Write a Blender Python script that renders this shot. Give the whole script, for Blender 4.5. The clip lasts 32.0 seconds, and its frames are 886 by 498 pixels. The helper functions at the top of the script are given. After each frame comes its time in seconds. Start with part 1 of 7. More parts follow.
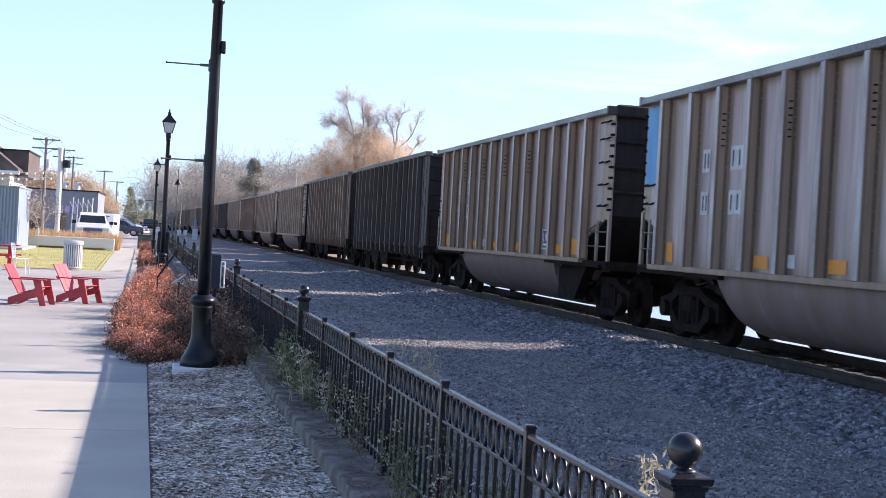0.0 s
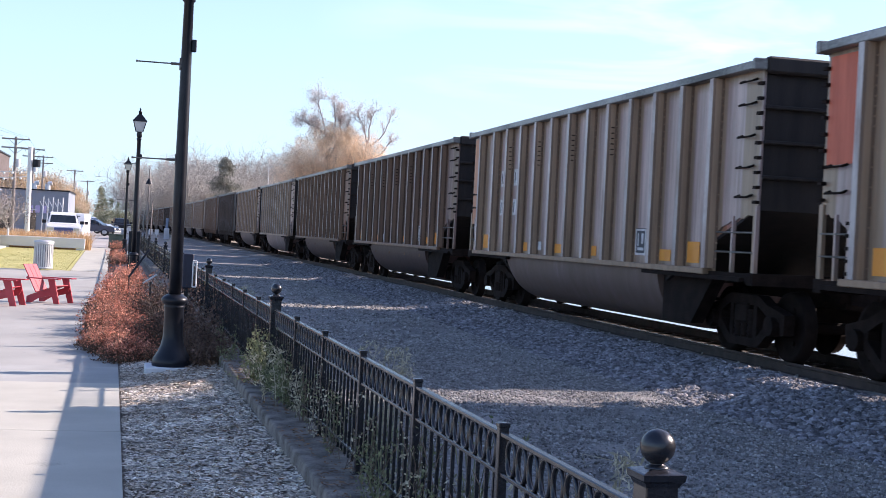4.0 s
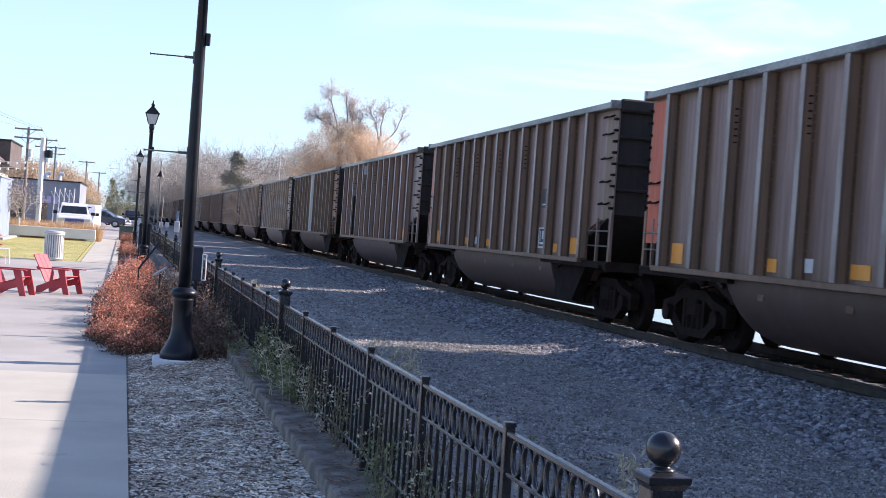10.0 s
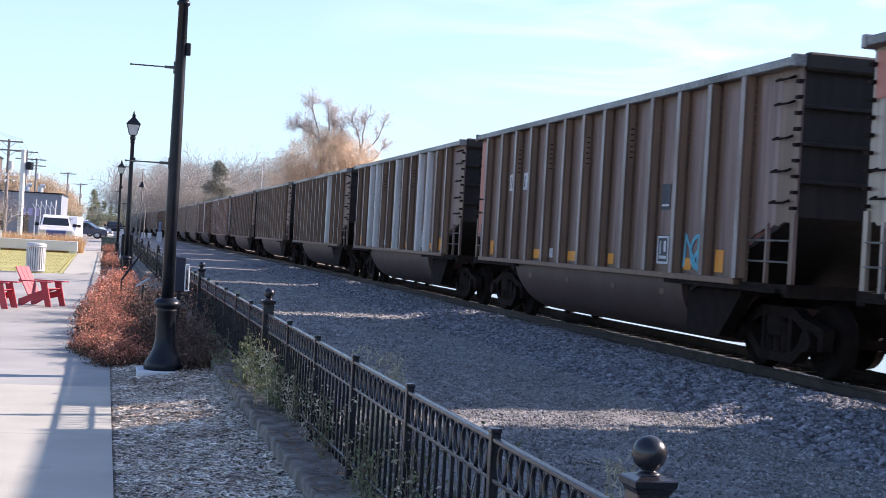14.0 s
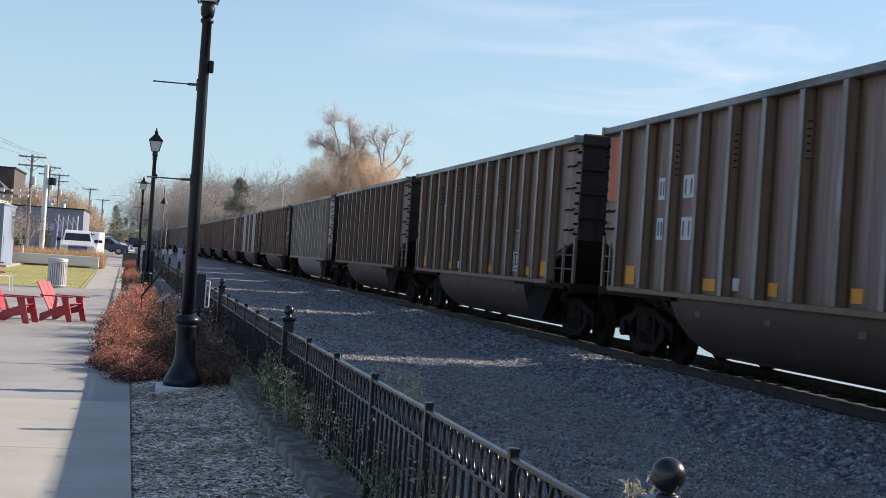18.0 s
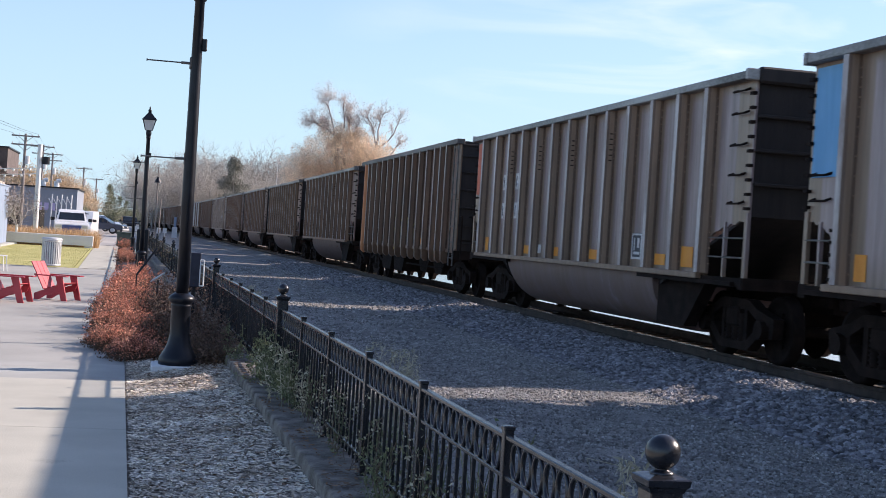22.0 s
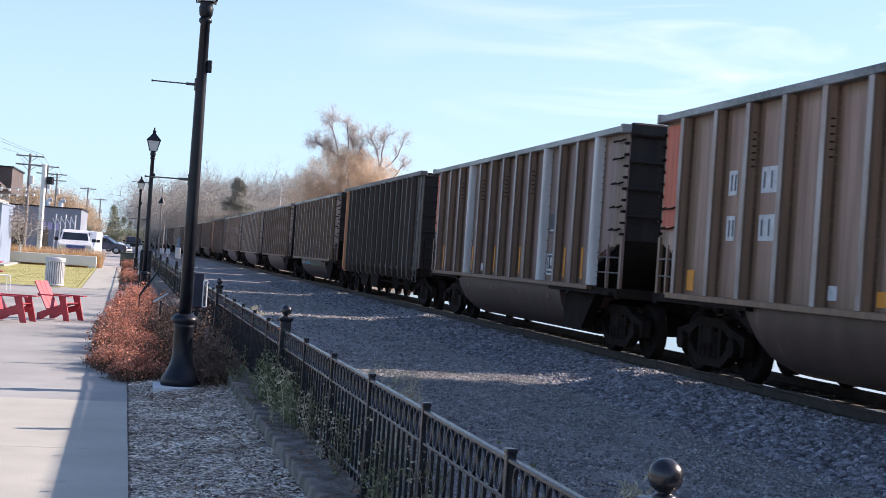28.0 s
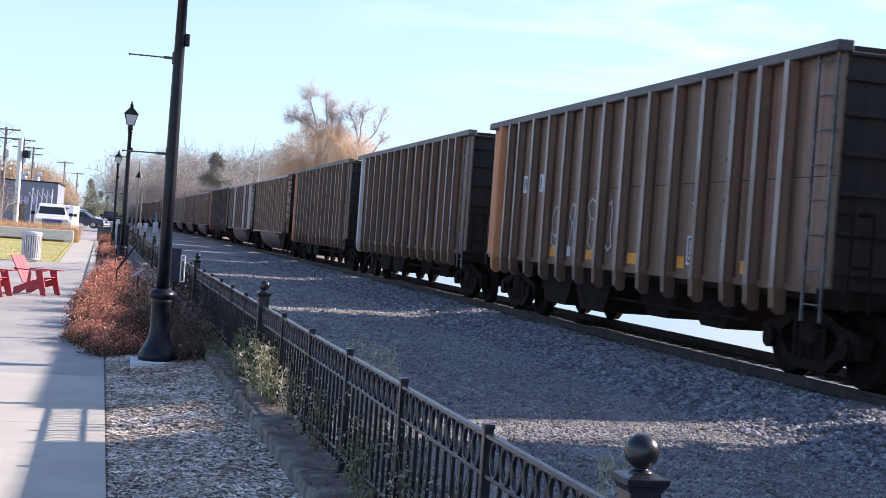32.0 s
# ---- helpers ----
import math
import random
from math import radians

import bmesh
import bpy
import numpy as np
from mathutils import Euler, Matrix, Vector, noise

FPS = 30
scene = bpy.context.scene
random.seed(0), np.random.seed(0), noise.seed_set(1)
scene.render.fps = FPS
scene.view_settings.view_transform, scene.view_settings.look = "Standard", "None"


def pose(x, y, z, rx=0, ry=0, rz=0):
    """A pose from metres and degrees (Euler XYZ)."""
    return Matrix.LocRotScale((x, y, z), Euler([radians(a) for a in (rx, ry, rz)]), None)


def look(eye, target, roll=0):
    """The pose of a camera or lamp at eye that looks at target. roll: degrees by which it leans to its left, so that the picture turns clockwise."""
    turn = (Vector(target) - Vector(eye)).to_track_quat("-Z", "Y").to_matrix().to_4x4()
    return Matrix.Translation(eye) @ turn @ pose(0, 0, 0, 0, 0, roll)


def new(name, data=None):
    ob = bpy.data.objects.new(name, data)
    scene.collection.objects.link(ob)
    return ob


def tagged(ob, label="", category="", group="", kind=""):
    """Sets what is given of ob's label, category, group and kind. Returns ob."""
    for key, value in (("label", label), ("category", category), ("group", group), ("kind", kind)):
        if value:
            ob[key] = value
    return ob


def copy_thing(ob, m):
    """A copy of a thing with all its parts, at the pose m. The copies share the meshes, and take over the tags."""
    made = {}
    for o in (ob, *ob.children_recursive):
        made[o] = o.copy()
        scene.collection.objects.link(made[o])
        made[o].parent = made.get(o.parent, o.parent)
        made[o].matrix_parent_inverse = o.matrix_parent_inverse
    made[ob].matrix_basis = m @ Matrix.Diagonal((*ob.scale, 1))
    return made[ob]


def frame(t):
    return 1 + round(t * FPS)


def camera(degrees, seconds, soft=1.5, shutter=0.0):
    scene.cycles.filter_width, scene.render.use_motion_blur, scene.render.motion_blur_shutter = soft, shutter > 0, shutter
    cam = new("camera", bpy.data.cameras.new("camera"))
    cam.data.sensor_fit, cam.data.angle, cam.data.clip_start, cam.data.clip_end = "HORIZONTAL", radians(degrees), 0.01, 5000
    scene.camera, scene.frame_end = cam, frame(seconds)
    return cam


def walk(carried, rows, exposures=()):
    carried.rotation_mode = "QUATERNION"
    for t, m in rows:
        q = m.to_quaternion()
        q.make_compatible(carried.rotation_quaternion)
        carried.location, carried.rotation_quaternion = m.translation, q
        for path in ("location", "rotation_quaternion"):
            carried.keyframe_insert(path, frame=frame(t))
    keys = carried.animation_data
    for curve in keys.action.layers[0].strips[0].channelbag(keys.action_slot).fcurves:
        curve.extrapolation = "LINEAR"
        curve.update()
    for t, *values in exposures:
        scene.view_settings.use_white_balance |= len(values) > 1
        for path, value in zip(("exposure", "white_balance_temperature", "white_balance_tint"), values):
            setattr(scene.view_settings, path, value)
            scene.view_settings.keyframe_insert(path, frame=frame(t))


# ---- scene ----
# camera: it stands on the pavement and only turns a little
cam = camera(36.68, 32.0, soft=0.38, shutter=0.10)
EYE_Z = 1.72
PATH = [
    (0.0, -11.866, -0.468, -3.103),
    (0.5, -11.781, -0.484, -2.962),
    (1.0, -11.733, -0.491, -2.883),
    (1.5, -11.934, -0.378, -2.957),
    (2.0, -12.514, -0.180, -2.851),
    (2.5, -12.979, -0.052, -2.786),
    (3.0, -13.065, -0.138, -2.811),
    (3.5, -13.067, -0.302, -2.779),
    (4.0, -13.043, -0.479, -2.875),
    (4.5, -12.902, -0.703, -2.906),
    (6.5, -12.975, -0.309, -3.288),
    (7.0, -13.061, -0.176, -3.561),
    (7.5, -13.019, -0.327, -3.742),
    (8.0, -12.945, -0.614, -3.829),
    (8.5, -12.731, -0.687, -4.068),
    (9.0, -12.628, -0.748, -4.040),
    (9.5, -12.597, -0.697, -4.016),
    (10.0, -12.619, -0.584, -3.978),
    (10.5, -12.668, -0.592, -3.946),
    (11.0, -12.727, -0.569, -4.011),
    (11.5, -12.809, -0.247, -3.870),
    (12.0, -12.865, -0.185, -3.565),
    (12.5, -12.996, -0.183, -3.408),
    (13.0, -13.205, -0.280, -3.330),
    (13.5, -13.433, -0.295, -3.342),
    (14.0, -13.340, -0.237, -3.246),
    (14.5, -13.151, -0.147, -3.200),
    (15.0, -12.734, -0.098, -3.153),
    (15.5, -12.361, -0.001, -3.182),
    (17.5, -12.474, 0.943, -3.784),
    (18.0, -12.482, 0.512, -3.758),
    (18.5, -12.462, 0.171, -3.807),
    (19.0, -12.130, 0.202, -3.731),
    (19.5, -11.904, 0.297, -3.734),
    (20.0, -11.913, 0.283, -3.688),
    (20.5, -12.132, 0.216, -3.652),
    (21.0, -12.329, 0.023, -3.625),
    (21.5, -12.576, -0.227, -3.603),
    (22.0, -12.717, -0.400, -3.613),
    (22.5, -12.781, -0.405, -3.568),
    (23.0, -12.645, -0.413, -3.579),
    (23.5, -12.574, -0.491, -3.582),
    (24.0, -12.495, -0.632, -3.571),
    (24.5, -12.277, -0.910, -3.615),
    (25.0, -12.146, -0.984, -3.664),
    (25.5, -12.068, -0.938, -3.578),
    (27.5, -12.324, 0.127, -3.823),
    (28.0, -12.580, 0.534, -3.916),
    (28.5, -12.725, 0.489, -4.184),
    (29.0, -12.867, 0.273, -4.363),
    (29.5, -12.986, 0.169, -4.383),
    (30.0, -13.091, -0.067, -4.400),
    (30.5, -13.212, -0.249, -4.284),
    (31.0, -13.339, -0.370, -4.460),
    (31.5, -13.445, -0.405, -4.373),
    (32.0, -13.505, -0.439, -4.153),]
EXPOSURE = [(t, e, 5980 + 480 * max(0.0, 0.72 - e), 25 - 13 * max(0.0, 0.72 - e)) for t, e in ((0.0, 0.78), (15.0, 0.76), (17.5, 0.21), (20.6, 0.16), (21.4, 0.28), (22.2, 0.50), (23.0, 0.62), (24.0, 0.66), (27.5, 0.58), (28.5, 0.52), (29.6, 0.33), (30.2, 0.34), (31.0, 0.57), (32.0, 0.72))]
walk(cam, [(t, pose(0, 0, EYE_Z, 90 + p, r, y)) for t, y, p, r in PATH], EXPOSURE)

# ------------------------------------------------------------------ light
SUN_DIR = Vector((1.0, 0.178, 0.514)).normalized()
world = bpy.data.worlds.new("sky")
scene.world = world
world.use_nodes = True
wn, wl = world.node_tree.nodes, world.node_tree.links
sky = wn.new("ShaderNodeTexSky")
sky.sky_type = "NISHITA"
sky.sun_disc = False
sky.sun_elevation = math.asin(SUN_DIR.z)
sky.sun_rotation = math.atan2(SUN_DIR.x, SUN_DIR.y)
sky.air_density, sky.dust_density, sky.ozone_density = 1.0, 0.35, 2.2
wbg = wn["Background"]
wbg.inputs["Strength"].default_value = 0.125
# thin cirrus high up
wtc = wn.new("ShaderNodeTexCoord")
wmap = wn.new("ShaderNodeMapping")
wmap.inputs["Rotation"].default_value = (0.0, 0.42, 0.5)
wmap.inputs["Scale"].default_value = (4.0, 9.0, 30.0)
wnoise = wn.new("ShaderNodeTexNoise")
wnoise.inputs["Scale"].default_value = 1.0
wnoise.inputs["Detail"].default_value = 7.0
wnoise.inputs["Distortion"].default_value = 0.6
wramp = wn.new("ShaderNodeValToRGB")
wramp.color_ramp.elements[0].position = 0.45
wramp.color_ramp.elements[0].color = (0, 0, 0, 1)
wramp.color_ramp.elements[1].position = 0.68
wramp.color_ramp.elements[1].color = (0.8, 0.8, 0.8, 1)
wmix = wn.new("ShaderNodeMix")
wmix.data_type = "RGBA"
wmix.inputs[7].default_value = (6.8, 7.1, 7.4, 1)
wl.new(wtc.outputs["Generated"], wmap.inputs["Vector"])
wl.new(wmap.outputs["Vector"], wnoise.inputs["Vector"])
wl.new(wnoise.outputs["Fac"], wramp.inputs["Fac"])
wside = wn.new("ShaderNodeMapRange")
wside.inputs["From Min"].default_value, wside.inputs["From Max"].default_value = 0.12, 0.48
wmul = wn.new("ShaderNodeMath")
wmul.operation = "MULTIPLY"
wsx = wn.new("ShaderNodeSeparateXYZ")
wl.new(wtc.outputs["Generated"], wsx.inputs[0])
wl.new(wsx.outputs["X"], wside.inputs["Value"])
wl.new(wside.outputs[0], wmul.inputs[0])
wl.new(wramp.outputs["Color"], wmul.inputs[1])
wl.new(wmul.outputs[0], wmix.inputs["Factor"])
# pale haze that thins out upwards
wsep = wn.new("ShaderNodeSeparateXYZ")
whaze = wn.new("ShaderNodeMapRange")
whaze.inputs["From Min"].default_value, whaze.inputs["From Max"].default_value = 0.0, 0.38
whaze.inputs["To Min"].default_value, whaze.inputs["To Max"].default_value = 0.88, 0.0
wveil = wn.new("ShaderNodeMix")
wveil.data_type = "RGBA"
wveil.inputs[7].default_value = (3.5, 5.15, 5.6, 1)
wl.new(wtc.outputs["Generated"], wsep.inputs[0])
wl.new(wsep.outputs["Z"], whaze.inputs["Value"])
wl.new(whaze.outputs[0], wveil.inputs["Factor"])
wl.new(sky.outputs["Color"], wveil.inputs[6])
wl.new(wveil.outputs[2], wmix.inputs[6])
wl.new(wmix.outputs[2], wbg.inputs["Color"])

sun_data = bpy.data.lights.new("sun", "SUN")
sun_data.energy = 6.0
sun_data.angle = radians(0.53)
sun_data.color = (1.0, 0.87, 0.69)
sun = new("sun", sun_data)
sun.matrix_world = look((60, 0, 40), Vector((60, 0, 40)) - SUN_DIR)

# ------------------------------------------------------------------ materials
def pmat(name, c1, c2, scale=4.0, rough=0.7, metal=0.0, bump=0.2, fine=40.0, stretch=(1, 1, 1),
         c3=None, c3_at=0.62, vary=0.0, spec=0.5, island=0.0, edge_tone=None, thin=0.0):
    """A surface with broad and fine colour variation, spots of a third colour and fine relief."""
    m = bpy.data.materials.new(name)
    m.use_nodes = True
    n, l = m.node_tree.nodes, m.node_tree.links
    b = n["Principled BSDF"]
    b.inputs["Roughness"].default_value = rough
    b.inputs["Metallic"].default_value = metal
    b.inputs["Specular IOR Level"].default_value = spec
    tc, info = n.new("ShaderNodeTexCoord"), n.new("ShaderNodeObjectInfo")
    add, mp = n.new("ShaderNodeVectorMath"), n.new("ShaderNodeMapping")
    off = n.new("ShaderNodeMath")
    off.operation = "MULTIPLY"
    off.inputs[1].default_value = 37.0
    mp.inputs["Scale"].default_value = stretch
    l.new(info.outputs["Random"], off.inputs[0])
    l.new(tc.outputs["Object"], add.inputs[0])
    l.new(off.outputs[0], add.inputs[1])
    l.new(add.outputs[0], mp.inputs["Vector"])
    big, small = n.new("ShaderNodeTexNoise"), n.new("ShaderNodeTexNoise")
    big.inputs["Scale"].default_value, big.inputs["Detail"].default_value = scale, 5.0
    small.inputs["Scale"].default_value, small.inputs["Detail"].default_value = fine, 3.0
    l.new(mp.outputs[0], big.inputs["Vector"])
    l.new(mp.outputs[0], small.inputs["Vector"])
    ramp = n.new("ShaderNodeValToRGB")
    ramp.color_ramp.elements[0].position, ramp.color_ramp.elements[1].position = 0.32, 0.68
    ramp.color_ramp.elements[0].color, ramp.color_ramp.elements[1].color = (*c1, 1), (*c2, 1)
    if c3:
        e = ramp.color_ramp.elements.new(min(0.99, c3_at + 0.12))
        e.color = (*c3, 1)
    mixn = n.new("ShaderNodeMath")
    mixn.operation = "MULTIPLY_ADD"
    mixn.inputs[1].default_value, mixn.inputs[2].default_value = 0.3, -0.15
    sm = n.new("ShaderNodeMath")
    sm.operation = "ADD"
    l.new(small.outputs["Fac"], mixn.inputs[0])
    l.new(mixn.outputs[0], sm.inputs[0])
    l.new(big.outputs["Fac"], sm.inputs[1])
    l.new(sm.outputs[0], ramp.inputs["Fac"])
    col = ramp.outputs["Color"]
    if vary or island:
        hsv = n.new("ShaderNodeHueSaturation")
        mr = n.new("ShaderNodeMapRange")
        k = island or vary
        mr.inputs["To Min"].default_value, mr.inputs["To Max"].default_value = 1 - k, 1 + k
        if island:
            geo = n.new("ShaderNodeNewGeometry")
            l.new(geo.outputs["Random Per Island"], mr.inputs["Value"])
        else:
            l.new(info.outputs["Random"], mr.inputs["Value"])
        l.new(mr.outputs[0], hsv.inputs["Value"])
        l.new(col, hsv.inputs["Color"])
        col = hsv.outputs["Color"]
    if edge_tone:
        # rust-brown grime beside each upright rib; darker brown towards sill and under rim
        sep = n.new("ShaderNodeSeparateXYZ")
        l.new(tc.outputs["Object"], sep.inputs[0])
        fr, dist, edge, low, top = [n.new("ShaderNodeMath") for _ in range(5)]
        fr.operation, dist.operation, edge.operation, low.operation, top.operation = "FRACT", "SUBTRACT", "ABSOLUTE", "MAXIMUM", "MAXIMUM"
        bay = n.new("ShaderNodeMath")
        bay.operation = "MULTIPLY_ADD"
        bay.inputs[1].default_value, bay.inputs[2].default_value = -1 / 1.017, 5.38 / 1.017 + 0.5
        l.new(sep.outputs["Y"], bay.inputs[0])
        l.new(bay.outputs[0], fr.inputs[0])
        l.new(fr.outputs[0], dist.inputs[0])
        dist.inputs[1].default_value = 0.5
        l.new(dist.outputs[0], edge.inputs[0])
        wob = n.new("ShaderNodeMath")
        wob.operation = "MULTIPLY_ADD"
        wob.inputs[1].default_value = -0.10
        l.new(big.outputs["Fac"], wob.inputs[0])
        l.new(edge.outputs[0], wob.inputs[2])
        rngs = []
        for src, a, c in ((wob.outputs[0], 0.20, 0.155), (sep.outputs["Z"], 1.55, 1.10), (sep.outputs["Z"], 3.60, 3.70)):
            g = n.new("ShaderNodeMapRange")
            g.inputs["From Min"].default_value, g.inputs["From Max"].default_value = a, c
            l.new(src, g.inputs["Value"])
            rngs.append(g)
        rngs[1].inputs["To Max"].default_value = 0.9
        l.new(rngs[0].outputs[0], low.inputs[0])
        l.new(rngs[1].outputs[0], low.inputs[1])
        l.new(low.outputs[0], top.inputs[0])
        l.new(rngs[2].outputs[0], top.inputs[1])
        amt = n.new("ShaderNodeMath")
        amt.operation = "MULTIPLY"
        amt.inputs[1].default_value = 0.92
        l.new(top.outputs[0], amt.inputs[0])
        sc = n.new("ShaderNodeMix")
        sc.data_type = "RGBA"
        sc.inputs[6].default_value, sc.inputs[7].default_value = (*[v * 0.75 for v in edge_tone], 1), (*[v * 1.3 for v in edge_tone], 1)
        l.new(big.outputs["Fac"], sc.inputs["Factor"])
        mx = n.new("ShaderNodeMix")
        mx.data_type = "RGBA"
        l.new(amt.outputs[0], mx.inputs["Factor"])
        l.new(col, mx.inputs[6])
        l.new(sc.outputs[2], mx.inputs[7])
        # long vertical runs of dirt
        run_map, run = n.new("ShaderNodeMapping"), n.new("ShaderNodeTexNoise")
        run_map.inputs["Scale"].default_value = (1.0, 5.5, 0.28)
        run.inputs["Scale"].default_value, run.inputs["Detail"].default_value = 2.2, 7.0
        l.new(add.outputs[0], run_map.inputs["Vector"])
        l.new(run_map.outputs[0], run.inputs["Vector"])
        amount, shade = n.new("ShaderNodeMapRange"), n.new("ShaderNodeHueSaturation")
        amount.inputs["From Min"].default_value, amount.inputs["From Max"].default_value = 0.32, 0.66
        amount.inputs["To Min"].default_value, amount.inputs["To Max"].default_value = 0.74, 1.14
        l.new(run.outputs["Fac"], amount.inputs["Value"])
        l.new(amount.outputs[0], shade.inputs["Value"])
        l.new(mx.outputs[2], shade.inputs["Color"])
        col = shade.outputs["Color"]
    l.new(col, b.inputs["Base Color"])
    if thin:
        # light shines through thin leaves
        tr, ms = n.new("ShaderNodeBsdfTranslucent"), n.new("ShaderNodeMixShader")
        ms.inputs[0].default_value = thin
        l.new(col, tr.inputs["Color"])
        l.new(b.outputs[0], ms.inputs[1])
        l.new(tr.outputs[0], ms.inputs[2])
        l.new(ms.outputs[0], n["Material Output"].inputs["Surface"])
    if bump:
        bp = n.new("ShaderNodeBump")
        bp.inputs["Strength"].default_value, bp.inputs["Distance"].default_value = bump, 0.02
        l.new(small.outputs["Fac"], bp.inputs["Height"])
        if edge_tone:
            dent = n.new("ShaderNodeBump")
            dent.inputs["Strength"].default_value, dent.inputs["Distance"].default_value = 0.35, 0.05
            l.new(big.outputs["Fac"], dent.inputs["Height"])
            l.new(dent.outputs[0], bp.inputs["Normal"])
        l.new(bp.outputs[0], b.inputs["Normal"])
    return m


STREAK = (3.0, 3.0, 0.35)
M = {}
M["black_paint"] = pmat("black_paint", (0.006, 0.007, 0.011), (0.012, 0.014, 0.020), 6, 0.36, 0, 0.06, 60, spec=0.32)
M["railing_paint"] = pmat("railing_paint", (0.010, 0.011, 0.015), (0.020, 0.021, 0.026), 6, 0.27, 0, 0.05, 60, spec=0.65)
M["concrete"] = pmat("concrete", (0.425, 0.41, 0.345), (0.515, 0.496, 0.42), 1.2, 0.85, 0, 0.15, 60, c3=(0.395, 0.378, 0.312))
M["concrete_grey"] = pmat("concrete_grey", (0.33, 0.328, 0.305), (0.42, 0.417, 0.385), 1.2, 0.85, 0, 0.15, 60)
M["asphalt"] = pmat("asphalt", (0.305, 0.298, 0.272), (0.405, 0.396, 0.364), 0.6, 0.88, 0, 0.2, 80)
M["lot"] = pmat("lot", (0.30, 0.29, 0.28), (0.38, 0.37, 0.36), 0.2, 0.9, 0, 0.2, 30)
M["curb"] = pmat("curb", (0.080, 0.066, 0.054), (0.30, 0.275, 0.24), 5.5, 0.94, 0, 0.9, 60, c3=(0.16, 0.125, 0.09))
M["ballast"] = pmat("ballast", (0.127, 0.121, 0.125), (0.352, 0.340, 0.348), 9, 0.9, 0, 0.6, 55, island=0.6)
M["yard_stone"] = pmat("yard_stone", (0.18, 0.172, 0.162), (0.44, 0.424, 0.400), 9, 0.92, 0, 0.6, 55, island=0.5)
M["yard"] = pmat("yard", (0.17, 0.159, 0.148), (0.39, 0.368, 0.342), 1.3, 0.94, 0, 1.0, 60, c3=(0.39, 0.345, 0.29))
M["chips"] = pmat("chips", (0.46, 0.385, 0.305), (0.84, 0.775, 0.675), 2.5, 0.85, 0, 0.3, 60, c3=(0.50, 0.39, 0.28), island=0.55)
M["mulch"] = pmat("mulch", (0.125, 0.103, 0.084), (0.26, 0.215, 0.175), 30, 0.95, 0, 1.0, 90)
M["grass"] = pmat("grass", (0.36, 0.345, 0.11), (0.49, 0.45, 0.175), 0.8, 0.9, 0, 0.5, 60, c3=(0.58, 0.50, 0.24))
M["willow_bark"] = pmat("willow_bark", (0.30, 0.265, 0.245), (0.45, 0.41, 0.385), 1.5, 0.9, 0, 0.3, 12, (1, 1, 0.3))
M["tan_leaf"] = pmat("tan_leaf", (0.50, 0.38, 0.25), (0.66, 0.53, 0.37), 1.0, 0.8, 0, 0.0, 12, island=0.3, thin=0.4)
M["orange_leaf"] = pmat("orange_leaf", (0.40, 0.20, 0.10), (0.62, 0.36, 0.20), 1.5, 0.8, 0, 0.0, 12, island=0.4, thin=0.4)
M["earth"] = pmat("earth", (0.16, 0.13, 0.09), (0.28, 0.23, 0.16), 0.4, 0.95, 0, 0.4, 8)
M["rail"] = pmat("rail", (0.035, 0.027, 0.023), (0.075, 0.056, 0.045), 5, 0.75, 0.3, 0.2, 50)
M["rail_head"] = pmat("rail_head", (0.45, 0.44, 0.43), (0.6, 0.59, 0.58), 5, 0.25, 1.0, 0.02, 50)
M["tie"] = pmat("tie", (0.05, 0.042, 0.036), (0.10, 0.085, 0.07), 6, 0.9, 0, 0.4, 40, stretch=(0.4, 3, 3), vary=0.3)
M["steel_dark"] = pmat("steel_dark", (0.012, 0.0082, 0.0066), (0.026, 0.017, 0.0135), 5, 0.85, 0.0, 0.25, 40, spec=0.12)
M["wheel"] = pmat("wheel", (0.008, 0.0055, 0.0045), (0.017, 0.0115, 0.009), 6, 0.85, 0.0, 0.2, 40, spec=0.1)
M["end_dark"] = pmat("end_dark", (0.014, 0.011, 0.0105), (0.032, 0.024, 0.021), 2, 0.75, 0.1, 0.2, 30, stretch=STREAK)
# weathered car sides
SHEET = {"tan": ((0.245, 0.198, 0.172), (0.350, 0.298, 0.268)), "brown": ((0.128, 0.096, 0.088), (0.200, 0.162, 0.152)), "dark": ((0.046, 0.034, 0.030), (0.084, 0.063, 0.055)),
         "grey": ((0.265, 0.222, 0.198), (0.375, 0.328, 0.300)), "silver": ((0.33, 0.30, 0.285), (0.45, 0.42, 0.405)), "umber": ((0.150, 0.098, 0.072), (0.228, 0.160, 0.126)),
         "rust": ((0.195, 0.135, 0.105), (0.275, 0.200, 0.162)), "taupe": ((0.205, 0.172, 0.156), (0.295, 0.258, 0.240))}
# brown of the rib grime, shared by panel edges, rib flanks and bellies
EDGE_BROWN = {"tan": (0.300, 0.208, 0.132), "brown": (0.172, 0.104, 0.064), "dark": (0.060, 0.040, 0.029), "grey": (0.300, 0.220, 0.152), "silver": (0.33, 0.265, 0.205),
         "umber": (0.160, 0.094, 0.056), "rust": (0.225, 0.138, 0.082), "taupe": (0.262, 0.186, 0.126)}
WORN = {"tan": (0.44, 0.40, 0.37), "brown": (0.27, 0.235, 0.215), "dark": (0.11, 0.09, 0.08), "grey": (0.47, 0.44, 0.42), "silver": (0.52, 0.485, 0.45), "umber": (0.26, 0.225, 0.20),
        "rust": (0.36, 0.31, 0.275), "taupe": (0.42, 0.39, 0.365)}
BODY, RIB, TRIM_BROWN, FLANK_EDGE, BELLY = {}, {}, {}, {}, {}
SHEET["mauve"], EDGE_BROWN["mauve"], WORN["mauve"] = SHEET["taupe"], (0.235, 0.146, 0.102), (0.50, 0.47, 0.455)
